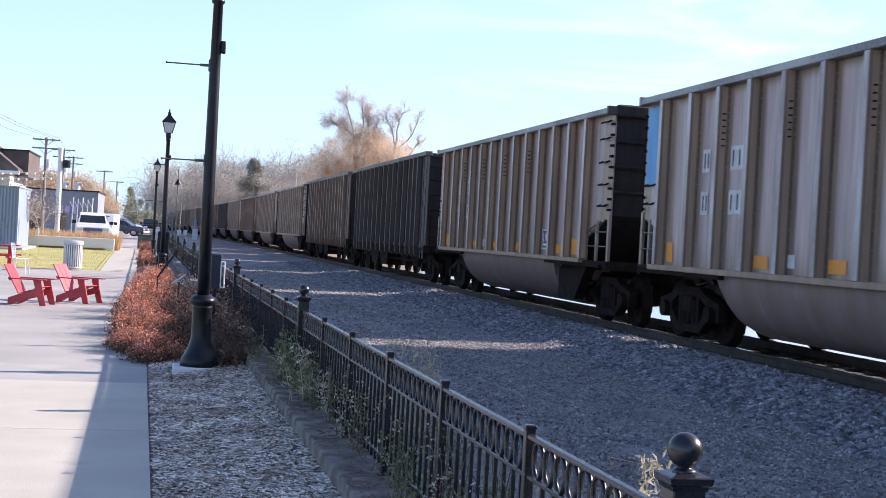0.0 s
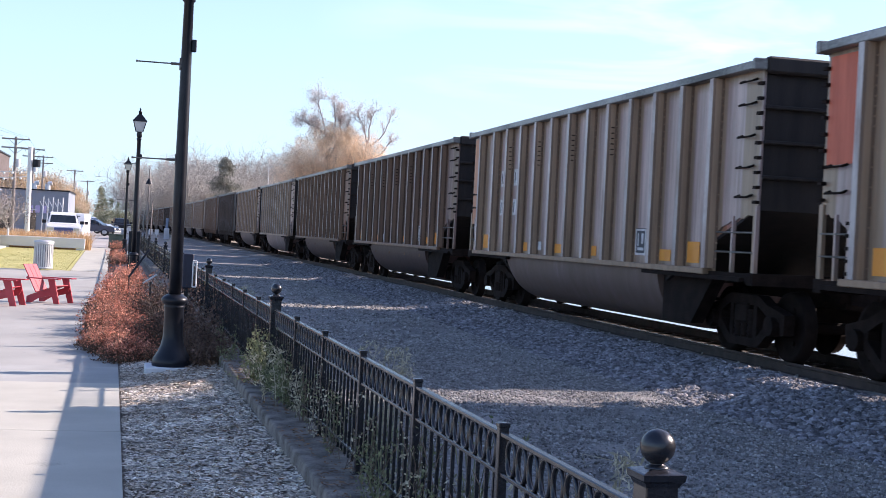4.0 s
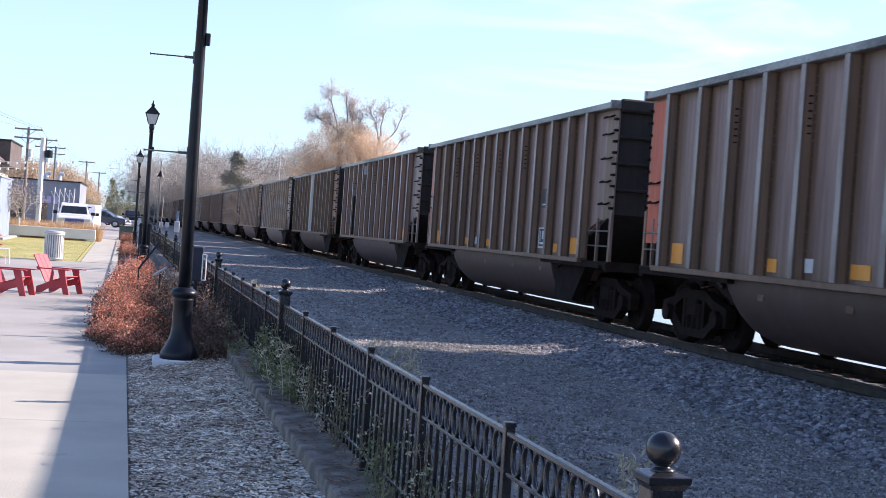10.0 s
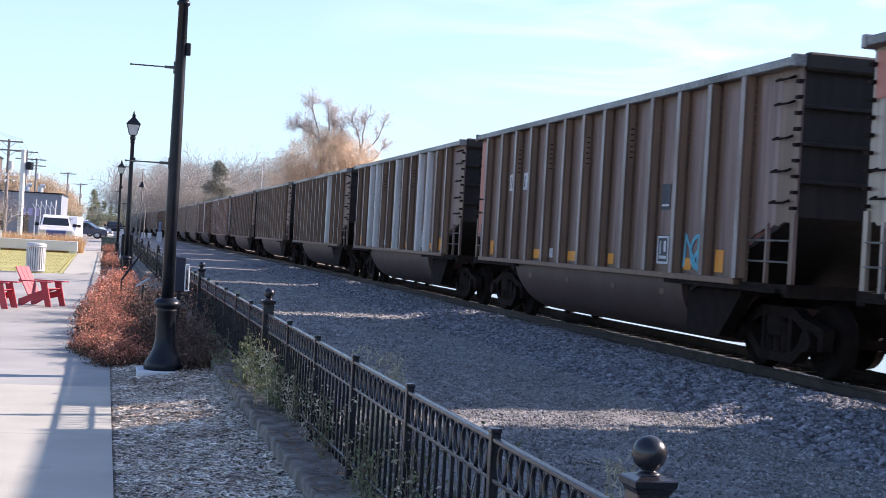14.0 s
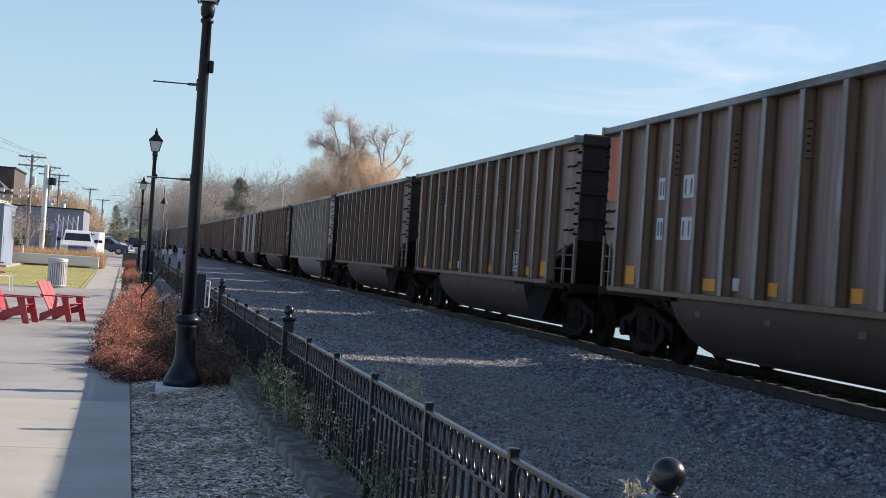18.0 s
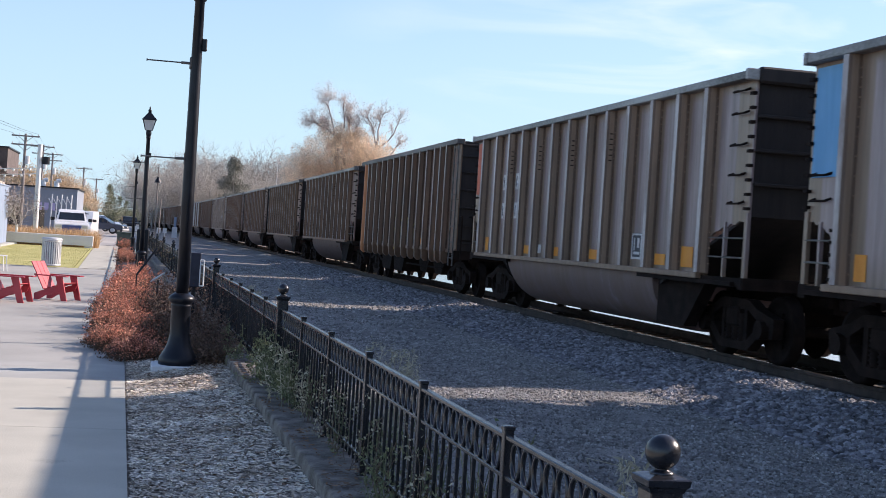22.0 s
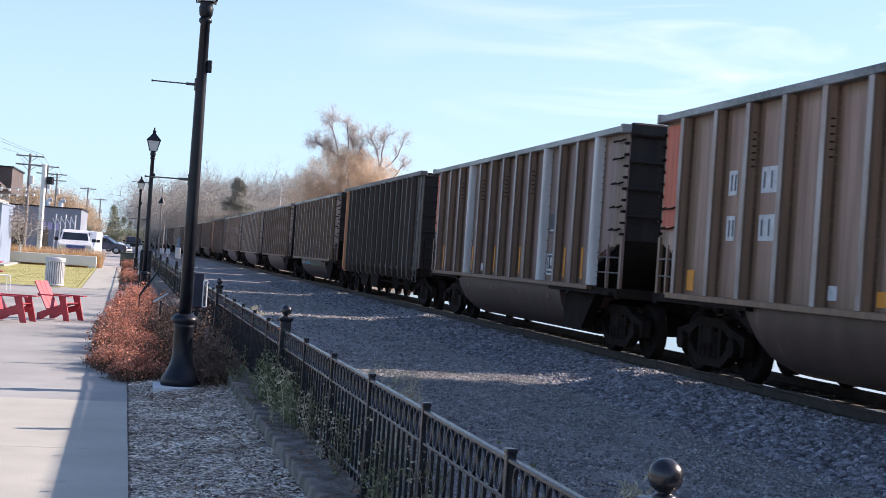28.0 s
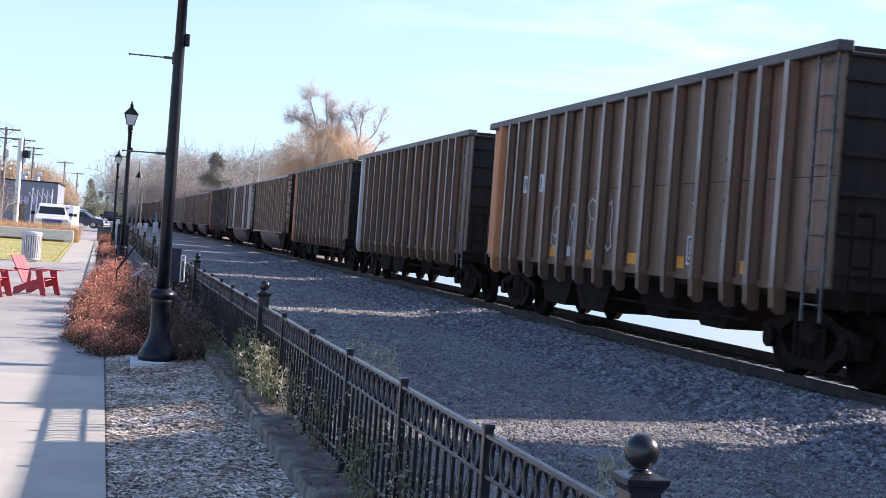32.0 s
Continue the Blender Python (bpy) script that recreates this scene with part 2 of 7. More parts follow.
for k, (p1, p2) in SHEET.items():
    gain = {"grey": (1.40, 1.26, 1.30), "taupe": (1.36, 1.22, 1.27), "mauve": (1.36, 1.19, 1.27), "silver": (1.26, 1.11, 0.99), "tan": (1.42, 1.27, 1.30), "rust": (1.62, 1.37, 1.27)}.get(k, (1.42, 1.16, 1.08))
    p1, p2 = tuple(a * g for a, g in zip(p1, gain)), tuple(a * g for a, g in zip(p2, gain))
    BODY[k] = pmat("car_" + k, p1, p2, 1.4, 0.36 if k in ("grey", "taupe", "silver", "tan", "mauve") else 0.47, 0.10, 0.10, 22, STREAK, c3=tuple(v * 0.92 for v in p2), vary=0.10, edge_tone=EDGE_BROWN[k])
    # belly: car tones dimmed, the underside's shade is put into its colour
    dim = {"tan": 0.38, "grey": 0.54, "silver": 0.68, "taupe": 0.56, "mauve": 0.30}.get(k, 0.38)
    BELLY[k] = pmat("belly_" + k, tuple(v * dim * w for v, w in zip(EDGE_BROWN[k], (1.18, 1.08, 1.16))), tuple((v + g) * 0.5 * dim * w for v, g, w in zip(p2, EDGE_BROWN[k], (1.14, 1.06, 1.12))), 1.2, 0.50, 0.0, 0.10, 22, STREAK, c3=tuple(v * dim * 1.25 for v in p2), vary=0.1)
    # browner tone for rib flanks and sill, darker tone for the flanks' edges
    FLANK_EDGE[k] = pmat("flank_edge_" + k, tuple(v * w for v, w in zip(EDGE_BROWN[k], (0.46, 0.42, 0.43))), tuple(v * w for v, w in zip(EDGE_BROWN[k], (0.74, 0.68, 0.69))), 2.2, 0.7, 0.0, 0.2, 30, STREAK, vary=0.1)
    TRIM_BROWN[k] = pmat("seam_" + k, tuple(v * w for v, w in zip(EDGE_BROWN[k], (0.92, 0.87, 0.85))), tuple(v * w for v, w in zip(EDGE_BROWN[k], (1.32, 1.24, 1.20))), 2.2, 0.5, 0.1, 0.2, 30, STREAK, vary=0.1)
    RIB[k] = pmat("rib_" + k, tuple(v * 0.85 for v in p1), tuple((v + w) * 0.5 for v, w in zip(p2, WORN[k])), 1.6, 0.62 if k == "dark" else 0.40, 0.08, 0.15, 26, (2, 2, 0.6), c3=tuple(v * w for v, w in zip(WORN[k], (1.25, 1.27, 1.32))), c3_at=0.52, vary=0.15)
M["galv_worn"] = pmat("worn_grab_steel", (0.05, 0.046, 0.043), (0.17, 0.16, 0.15), 5, 0.5, 0.2, 0.1, 40)
M["silver_rib"] = pmat("silver_rib", (0.50, 0.468, 0.436), (0.70, 0.665, 0.628), 2, 0.5, 0.1, 0.05, 30, STREAK)
M["rim_dark"] = pmat("car_rim_dark", (0.05, 0.043, 0.04), (0.17, 0.15, 0.14), 1.0, 0.5, 0.1, 0.1, 30, (0.5, 0.5, 1))
M["rim"] = pmat("car_rim", (0.045, 0.04, 0.038), (0.34, 0.33, 0.32), 0.9, 0.4, 0.3, 0.1, 30, (0.5, 0.5, 1))
M["belly"] = pmat("car_belly", (0.030, 0.018, 0.015), (0.060, 0.040, 0.034), 1.2, 0.8, 0.0, 0.12, 22, STREAK, c3=(0.16, 0.11, 0.075), vary=0.1)
M["panel_orange"] = pmat("panel_orange", (0.52, 0.11, 0.055), (0.68, 0.17, 0.09), 2, 0.6, 0, 0.05, 30, STREAK)
M["panel_salmon"] = pmat("panel_salmon", (0.45, 0.17, 0.12), (0.58, 0.24, 0.17), 2, 0.6, 0, 0.05, 30, STREAK)
M["panel_peach"] = pmat("panel_peach", (0.56, 0.27, 0.15), (0.70, 0.37, 0.22), 2, 0.6, 0, 0.05, 30, STREAK)
M["panel_blue"] = pmat("panel_blue", (0.12, 0.36, 0.62), (0.18, 0.45, 0.72), 2, 0.6, 0, 0.05, 30, STREAK)
M["panel_amber"] = pmat("panel_amber", (0.58, 0.22, 0.085), (0.72, 0.30, 0.125), 2, 0.6, 0, 0.05, 30, STREAK)
M["yellow"] = pmat("reflector_yellow", (0.78, 0.29, 0.03), (0.9, 0.37, 0.05), 3, 0.5, 0, 0.02, 30)
M["white_mark"] = pmat("white_mark", (0.55, 0.54, 0.52), (0.75, 0.74, 0.72), 8, 0.6, 0, 0.02, 60)
M["dark_mark"] = pmat("dark_mark", (0.05, 0.05, 0.06), (0.09, 0.09, 0.10), 8, 0.6, 0, 0.02, 60)
M["slate_plate"] = pmat("slate_plate", (0.045, 0.05, 0.06), (0.085, 0.09, 0.10), 6, 0.6, 0, 0.05, 40)
M["faded_patch"] = pmat("faded_patch", (0.13, 0.072, 0.042), (0.20, 0.115, 0.068), 9, 0.7, 0, 0.05, 40)
M["spray_white"] = pmat("spray_white", (0.42, 0.41, 0.40), (0.62, 0.61, 0.60), 12, 0.7, 0, 0.02, 60)
M["spray_blue"] = pmat("spray_blue", (0.10, 0.38, 0.48), (0.18, 0.52, 0.62), 12, 0.7, 0, 0.02, 60)
M["spray_pale"] = pmat("spray_pale", (0.20, 0.34, 0.30), (0.32, 0.48, 0.42), 12, 0.7, 0, 0.02, 60)
M["spray_yellow"] = pmat("spray_yellow", (0.50, 0.40, 0.05), (0.65, 0.52, 0.10), 12, 0.7, 0, 0.02, 60)
M["spray_green"] = pmat("spray_green", (0.12, 0.32, 0.12), (0.22, 0.45, 0.18), 12, 0.7, 0, 0.02, 60)
M["water"] = pmat("water", (0.03, 0.05, 0.06), (0.05, 0.07, 0.08), 0.3, 0.12, 0, 0.25, 2.5, (1, 1, 1), spec=0.8)
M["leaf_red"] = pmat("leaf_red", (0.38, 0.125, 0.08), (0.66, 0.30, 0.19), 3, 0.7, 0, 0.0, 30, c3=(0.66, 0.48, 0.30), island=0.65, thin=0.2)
# darker brown that carries the shrubs' own shade on their lower leaves
M["leaf_shaded"] = pmat("leaf_shaded", (0.065, 0.04, 0.024), (0.18, 0.095, 0.048), 6, 0.7, 0, 0.0, 30, island=0.5)
M["leaf_green"] = pmat("leaf_green", (0.10, 0.125, 0.055), (0.30, 0.32, 0.17), 6, 0.6, 0, 0.0, 30, c3=(0.30, 0.28, 0.16), island=0.5, thin=0.35)
M["withered"] = pmat("withered", (0.075, 0.046, 0.034), (0.17, 0.105, 0.075), 5, 0.8, 0, 0.0, 30, c3=(0.14, 0.13, 0.075), island=0.6, thin=0.1)
M["pale_weed"] = pmat("pale_weed", (0.40, 0.37, 0.25), (0.66, 0.62, 0.47), 8, 0.8, 0, 0.0, 30, island=0.35, thin=0.35)
M["twig"] = pmat("twig", (0.10, 0.07, 0.05), (0.20, 0.15, 0.11), 8, 0.9, 0, 0.2, 40)

M["dry_leaf"] = pmat("dry_leaf", (0.13, 0.07, 0.035), (0.28, 0.16, 0.08), 10, 0.85, 0, 0.0, 30, island=0.5)
M["stone"] = pmat("stone", (0.14, 0.14, 0.14), (0.26, 0.25, 0.245), 5, 0.85, 0, 0.5, 40)
M["white_paint"] = pmat("white_paint", (0.72, 0.72, 0.71), (0.80, 0.80, 0.79), 3, 0.5, 0, 0.02, 40)
M["white_wall"] = pmat("white_wall", (0.66, 0.66, 0.66), (0.76, 0.76, 0.75), 1.5, 0.7, 0, 0.1, 40)
M["galv"] = pmat("galvanised", (0.55, 0.55, 0.55), (0.70, 0.70, 0.69), 4, 0.42, 0.35, 0.05, 40)
M["bin_liner"] = pmat("bin_liner", (0.26, 0.27, 0.30), (0.34, 0.35, 0.38), 4, 0.6)
M["straw"] = pmat("straw", (0.46, 0.30, 0.15), (0.66, 0.47, 0.27), 3, 0.85, 0, 0.0, 30, island=0.3, thin=0.4)
M["navy"] = pmat("navy_paint", (0.012, 0.014, 0.03), (0.02, 0.022, 0.045), 5, 0.45)
M["box_green"] = pmat("box_green", (0.05, 0.075, 0.065), (0.08, 0.11, 0.095), 3, 0.6)
M["car_glass"] = pmat("car_glass", (0.012, 0.015, 0.018), (0.02, 0.024, 0.028), 3, 0.06, 0, 0.0, 30, spec=0.8)
M["tyre"] = pmat("tyre", (0.015, 0.015, 0.015), (0.03, 0.03, 0.03), 5, 0.8)
M["white_car"] = pmat("white_car", (0.74, 0.74, 0.74), (0.80, 0.80, 0.80), 1, 0.25, 0, 0.0)
M["slate_car"] = pmat("slate_car", (0.06, 0.075, 0.115), (0.08, 0.095, 0.14), 1, 0.22, 0.3, 0.0)
M["silver_car"] = pmat("silver_car", (0.34, 0.40, 0.50), (0.40, 0.46, 0.56), 1, 0.22, 0.4, 0.0)
M["grille_blue"] = pmat("grille_blue", (0.06, 0.09, 0.26), (0.09, 0.12, 0.32), 4, 0.35, 0.3)
M["blue_metal"] = pmat("blue_metal", (0.20, 0.26, 0.36), (0.27, 0.33, 0.43), 0.8, 0.6, 0.0, 0.05, 30, STREAK)
M["slate_wall"] = pmat("slate_wall", (0.21, 0.235, 0.275), (0.27, 0.295, 0.34), 0.5, 0.8, 0, 0.1, 20)
M["sign_lilac"] = pmat("sign_lilac", (0.42, 0.36, 0.58), (0.5, 0.44, 0.66), 2, 0.6)
M["beige_wall"] = pmat("beige_wall", (0.52, 0.46, 0.38), (0.60, 0.54, 0.46), 0.6, 0.8, 0, 0.1, 20)
M["roof_brown"] = pmat("roof_brown", (0.085, 0.068, 0.062), (0.135, 0.11, 0.10), 1.5, 0.9, 0, 0.4, 20)
# pole wood lightened and greyed, distance haze is put into its colour
M["pole_wood"] = pmat("pole_wood", (0.20, 0.175, 0.155), (0.32, 0.285, 0.26), 2, 0.9, 0, 0.3, 20, STREAK)
# bark of far trees kept pale to carry the haze of distance
M["bark_grey"] = pmat("bark_grey", (0.31, 0.29, 0.262), (0.47, 0.445, 0.405), 1.5, 0.9, 0, 0.3, 12, (1, 1, 0.3))
M["birch_bark"] = pmat("birch_bark", (0.22, 0.18, 0.16), (0.36, 0.31, 0.28), 6, 0.8, 0, 0.2, 20)
# twig tufts of the far wood, paled for haze like the bark
M["buff_leaf"] = pmat("buff_leaf", (0.40, 0.355, 0.295), (0.56, 0.505, 0.425), 0.8, 0.9, 0, 0.0, 12, island=0.3, thin=0.4)
M["willow_leaf"] = pmat("willow_leaf", (0.70, 0.565, 0.42), (0.90, 0.785, 0.635), 0.35, 0.8, 0, 0.0, 12, c3=(0.70, 0.63, 0.43), island=0.42, thin=0.6)
M["lilac_leaf"] = pmat("lilac_leaf", (0.52, 0.46, 0.43), (0.74, 0.68, 0.65), 0.6, 0.8, 0, 0.0, 12, island=0.3, thin=0.5)
M["needle_grey"] = pmat("needle_grey", (0.17, 0.172, 0.145), (0.33, 0.325, 0.275), 0.8, 0.85, 0, 0.0, 12, island=0.4)
M["needle"] = pmat("needle", (0.15, 0.17, 0.10), (0.29, 0.30, 0.18), 0.8, 0.85, 0, 0.0, 12, island=0.4)


# ------------------------------------------------------------------ mesh helpers
def box(bm, x0, x1, y0, y1, z0, z1, bevel=0.0):
    r = bmesh.ops.create_cube(bm, size=1, matrix=Matrix.Translation(((x0 + x1) / 2, (y0 + y1) / 2, (z0 + z1) / 2)) @
                              Matrix.Diagonal((abs(x1 - x0), abs(y1 - y0), abs(z1 - z0), 1)))
    if bevel:
        es = list({e for v in r["verts"] for e in v.link_edges})
        bmesh.ops.bevel(bm, geom=es, offset=bevel, segments=1, affect="EDGES")


def rod(bm, a, b, r0, r1=None, n=8):
    a, b = Vector(a), Vector(b)
    d = b - a
    if d.length < 1e-6:
        return
    q = d.to_track_quat("Z", "Y").to_matrix().to_4x4()
    bmesh.ops.create_cone(bm, cap_ends=True, segments=n, radius1=r0, radius2=r0 if r1 is None else r1, depth=d.length,
                          matrix=Matrix.Translation((a + b) / 2) @ q)


def lathe(bm, profile, n=20, m=None, smooth=True):
    """Turns (radius, height) pairs round z."""
    rings = []
    for r, z in profile:
        rings.append([bm.verts.new((r * math.cos(2 * math.pi * i / n), r * math.sin(2 * math.pi * i / n), z)) for i in range(n)])
    fs = []
    for a, b in zip(rings, rings[1:]):
        for i in range(n):
            fs.append(bm.faces.new((a[i], a[(i + 1) % n], b[(i + 1) % n], b[i])))
    bm.faces.new(rings[0][::-1])
    bm.faces.new(rings[-1])
    for f in fs:
        f.smooth = smooth
    if m is not None:
        bmesh.ops.transform(bm, matrix=m, verts=[v for ring in rings for v in ring])


def prism(bm, outline, axis, lo, hi):
    """A flat outline in the two other axes, pushed from lo to hi along axis (0 x, 1 y, 2 z)."""
    def put(p, h):
        q = list(p)
        q.insert(axis, h)
        return bm.verts.new(q)
    a, b = [put(p, lo) for p in outline], [put(p, hi) for p in outline]
    bm.faces.new(a)
    bm.faces.new(b[::-1])
    k = len(outline)
    for i in range(k):
        bm.faces.new((a[i], b[i], b[(i + 1) % k], a[(i + 1) % k]))
    return a + b


def to_mesh(name, bm, material):
    bmesh.ops.recalc_face_normals(bm, faces=bm.faces)
    me = bpy.data.meshes.new(name)
    bm.to_mesh(me)
    bm.free()
    if material:
        me.materials.append(material)
    return me


def part(name, bm, material, parent, label="", m=None):
    """Links a bmesh (or a ready mesh) as one mesh object under a thing or a part."""
    me = to_mesh(name, bm, material) if isinstance(bm, bmesh.types.BMesh) else bm
    ob = new(name, me)
    ob.parent = parent
    if m is not None:
        ob.matrix_basis = m
    if label:
        tagged(ob, label)
    return ob


def thing(name, label, category, m=None, group=""):
    ob = new(name)
    ob.empty_display_size = 0.2
    if m is not None:
        ob.matrix_basis = m
    return tagged(ob, label, category, group)


def setting(name, bm, material, label):
    me = to_mesh(name, bm, material) if isinstance(bm, bmesh.types.BMesh) else bm
    return tagged(new(name, me), label, kind="structure")


def raw_mesh(name, verts, faces, material, smooth=False):
    me = bpy.data.meshes.new(name)
    me.from_pydata([tuple(v) for v in verts] if not isinstance(verts, np.ndarray) else verts.tolist(), [],
                   faces.tolist() if isinstance(faces, np.ndarray) else faces)
    me.materials.append(material)
    if smooth:
        me.polygons.foreach_set("use_smooth", [True] * len(me.polygons))
    me.update()
    return me


def scatter(name, shape_v, shape_f, places, sizes, material, flat=1.0, rng=None):
    """One mesh of many turned copies of a small shape."""
    rng = rng or np.random.default_rng(3)
    k = len(places)
    q = rng.normal(size=(k, 4))
    q /= np.linalg.norm(q, axis=1)[:, None]
    w, x, y, z = q.T
    R = np.stack([1 - 2 * (y * y + z * z), 2 * (x * y - z * w), 2 * (x * z + y * w), 2 * (x * y + z * w), 1 - 2 * (x * x + z * z),
                  2 * (y * z - x * w), 2 * (x * z - y * w), 2 * (y * z + x * w), 1 - 2 * (x * x + y * y)], 1).reshape(k, 3, 3)
    v = np.einsum("kij,nj->kni", R, np.asarray(shape_v, float)) * np.asarray(sizes).reshape(k, 1, -1)
    v[:, :, 2] *= flat
    v = (v + np.asarray(places)[:, None, :]).reshape(-1, 3)
    nv = len(shape_v)
    f = (np.asarray(shape_f)[None] + (np.arange(k) * nv)[:, None, None]).reshape(-1, len(shape_f[0]))
    return raw_mesh(name, v, f, material)


class Sticks:
    """Gathers many thin tapered rods and turns them into one mesh."""
    def __init__(self):
        self.a, self.b, self.r0, self.r1 = [], [], [], []

    def add(self, a, b, r0, r1):
        self.a.append(tuple(a))
        self.b.append(tuple(b))
        self.r0.append(r0)
        self.r1.append(r1)

    def mesh(self, name, material, n=4):
        a, b = np.array(self.a, float), np.array(self.b, float)
        r0, r1 = np.array(self.r0)[:, None], np.array(self.r1)[:, None]
        d = b - a
        d /= np.maximum(np.linalg.norm(d, axis=1), 1e-9)[:, None]
        ref = np.where(np.abs(d[:, 2:3]) > 0.9, [[1.0, 0, 0]], [[0, 0, 1.0]])
        u = np.cross(d, ref)
        u /= np.linalg.norm(u, axis=1)[:, None]
        w = np.cross(d, u)
        lo, hi = [], []
        for i in range(n):
            c, s = math.cos(2 * math.pi * i / n), math.sin(2 * math.pi * i / n)
            lo.append(a + (u * c + w * s) * r0)
            hi.append(b + (u * c + w * s) * r1)
        v = np.concatenate(lo + hi)
        k, idx = len(a), np.arange(len(a))
        f = np.concatenate([np.stack([i * k + idx, ((i + 1) % n) * k + idx, (n + (i + 1) % n) * k + idx, (n + i) * k + idx], 1) for i in range(n)])
        return raw_mesh(name, v, f, material, True)


LEAF_V = [(-0.5, 0, 0), (0, -0.28, 0.06), (0.5, 0, 0), (0, 0.28, 0.06)]
LEAF_F = [(0, 1, 2, 3)]
_t = (1 + 5 ** 0.5) / 2
STONE_V = np.array([(-1, _t, 0), (1, _t, 0), (-1, -_t, 0), (1, -_t, 0), (0, -1, _t), (0, 1, _t), (0, -1, -_t), (0, 1, -_t),
                    (_t, 0, -1), (_t, 0, 1), (-_t, 0, -1), (-_t, 0, 1)]) / 3.8 * np.random.default_rng(5).uniform(0.75, 1.2, (12, 3))
STONE_F = [(0, 11, 5), (0, 5, 1), (0, 1, 7), (0, 7, 10), (0, 10, 11), (1, 5, 9), (5, 11, 4), (11, 10, 2), (10, 7, 6), (7, 1, 8),
           (3, 9, 4), (3, 4, 2), (3, 2, 6), (3, 6, 8), (3, 8, 9), (4, 9, 5), (2, 4, 11), (6, 2, 10), (8, 6, 7), (9, 8, 1)]

# ------------------------------------------------------------------ plan
TRACK_X, TRACK_K, RAIL_Z = 9.233, 1.5e-4, 0.324     # the line curves very slightly away
SLANT = -0.0147                                      # the park's own line against the track


def px(x, y):
    """Park line x at the distance y."""
    return x + SLANT * y


def on_track(s, d=0.0, z=0.0):
    """A place s metres along the line, d metres to its right."""
    r = 1 / TRACK_K
    return Vector((TRACK_X - (r + TRACK_X) + (r + TRACK_X + d) * math.cos(s * TRACK_K) - 0.0,
                   (r + TRACK_X + d) * math.sin(s * TRACK_K), z))


def track_pose(s, z=RAIL_Z):
    p = on_track(s, 0, z)
    return pose(p.x, p.y, p.z, 0, 0, math.degrees(s * TRACK_K))

# ------------------------------------------------------------------ ground and setting
rng = np.random.default_rng(11)


def strip(name, material, label, left, right, y0, y1, z, step=4.0, thick=0.0, rise=0.0):
    """A level sheet between two park lines (functions of y)."""
    ys = np.arange(y0, y1 + 1e-6, (y1 - y0) / max(1, round((y1 - y0) / step)))
    bm = bmesh.new()
    a = [bm.verts.new((left(y), y, z + rise * (y - y0))) for y in ys]
    b = [bm.verts.new((right(y), y, z + rise * (y - y0))) for y in ys]
    for i in range(len(ys) - 1):
        bm.faces.new((a[i], b[i], b[i + 1], a[i + 1]))
    if thick:
        r = bmesh.ops.extrude_face_region(bm, geom=bm.faces[:])
        bmesh.ops.translate(bm, verts=[v for v in r["geom"] if isinstance(v, bmesh.types.BMVert)], vec=(0, 0, -thick))
    return setting(name, bm, material, label)


bm = bmesh.new()
xs = [-2500, -60, -8, 1.4, 10, 11.4, 12.2, 13.5, 140, 2500]
zs = [-0.10, -0.10, -0.10, -0.16, -0.16, -0.20, -0.85, -1.6, -1.6, -1.6]
ys = [-3000, -600, -60, 0, 40, 76, 92, 120, 260, 600, 1500, 4000]
grid = [[bm.verts.new((x, y, z if y < 80 else max(z, -0.2))) for x, z in zip(xs, zs)] for y in ys]
for r0, r1 in zip(grid, grid[1:]):
    for i in range(len(xs) - 1):
        bm.faces.new((r0[i], r0[i + 1], r1[i + 1], r1[i]))
setting("ground", bm, M["earth"], "bare brown earth reaching to the horizon")
bm = bmesh.new()
box(bm, 11.7, 900, -60, 90, -1.3, -0.50)
setting("water", bm, M["water"], "rippled lake water shining behind the railway bank")

# the concrete pavement slabs in the foreground, and the plaza behind
pavement = setting("pavement", bmesh.new(), M["concrete"], "pale concrete pavement in large slabs with tooled joints")
slab_edges = [-12.2, -8.8, -5.4, -2.0, 1.1, 4.5, 7.9, 11.25, 14.58]
for i, (a, b) in enumerate(zip(slab_edges, slab_edges[1:])):
    for j, (l, r) in enumerate(((-1.75, 0.14), (-3.65, -1.755), (-5.55, -3.655))):
        bm = bmesh.new()
        prism(bm, [(px(l, a), a + 0.005), (px(r, a), a + 0.005), (px(r, b), b - 0.005), (px(l, b), b - 0.005)], 2, -0.12, 0.0)
        part("slab", bm, M["concrete"], pavement)
bm = bmesh.new()
prism(bm, [(px(-9, 14.59), 14.59), (px(0.14, 14.6), 14.59), (px(0.14, 16.25), 16.25), (px(-9, 16.25), 16.25)], 2, -0.12, -0.003)
part("border_slab", bm, M["concrete_grey"], pavement, "grey concrete border slab beside the plaza")
strip("plaza", M["asphalt"], "grey sealed asphalt plaza", lambda y: px(-30, y), lambda y: px(0.14, y), 16.25, 46.4, -0.008, 5)
strip("plaza_near", M["asphalt"], "grey sealed asphalt plaza edge", lambda y: px(-30, y), lambda y: px(-9.0, y), -20, 16.25, -0.008, 5)
strip("parking_lot", M["lot"], "worn grey asphalt parking lot", lambda y: -60, lambda y: px(1.6, y), 84.0, 330, -0.02, 20, rise=0.0075)
strip("lawn", M["grass"], "mown yellowing lawn", lambda y: px(-30, y), lambda y: px(-1.32, y) + (y - 46.4) * -0.004, 46.4, 84.0, -0.004, 4)
strip("footpath", M["concrete"], "pale concrete footpath along the lawn", lambda y: px(-1.30, y) + (y - 46.4) * -0.004, lambda y: px(-0.1, y), 46.4, 100.0, 0.0, 6)
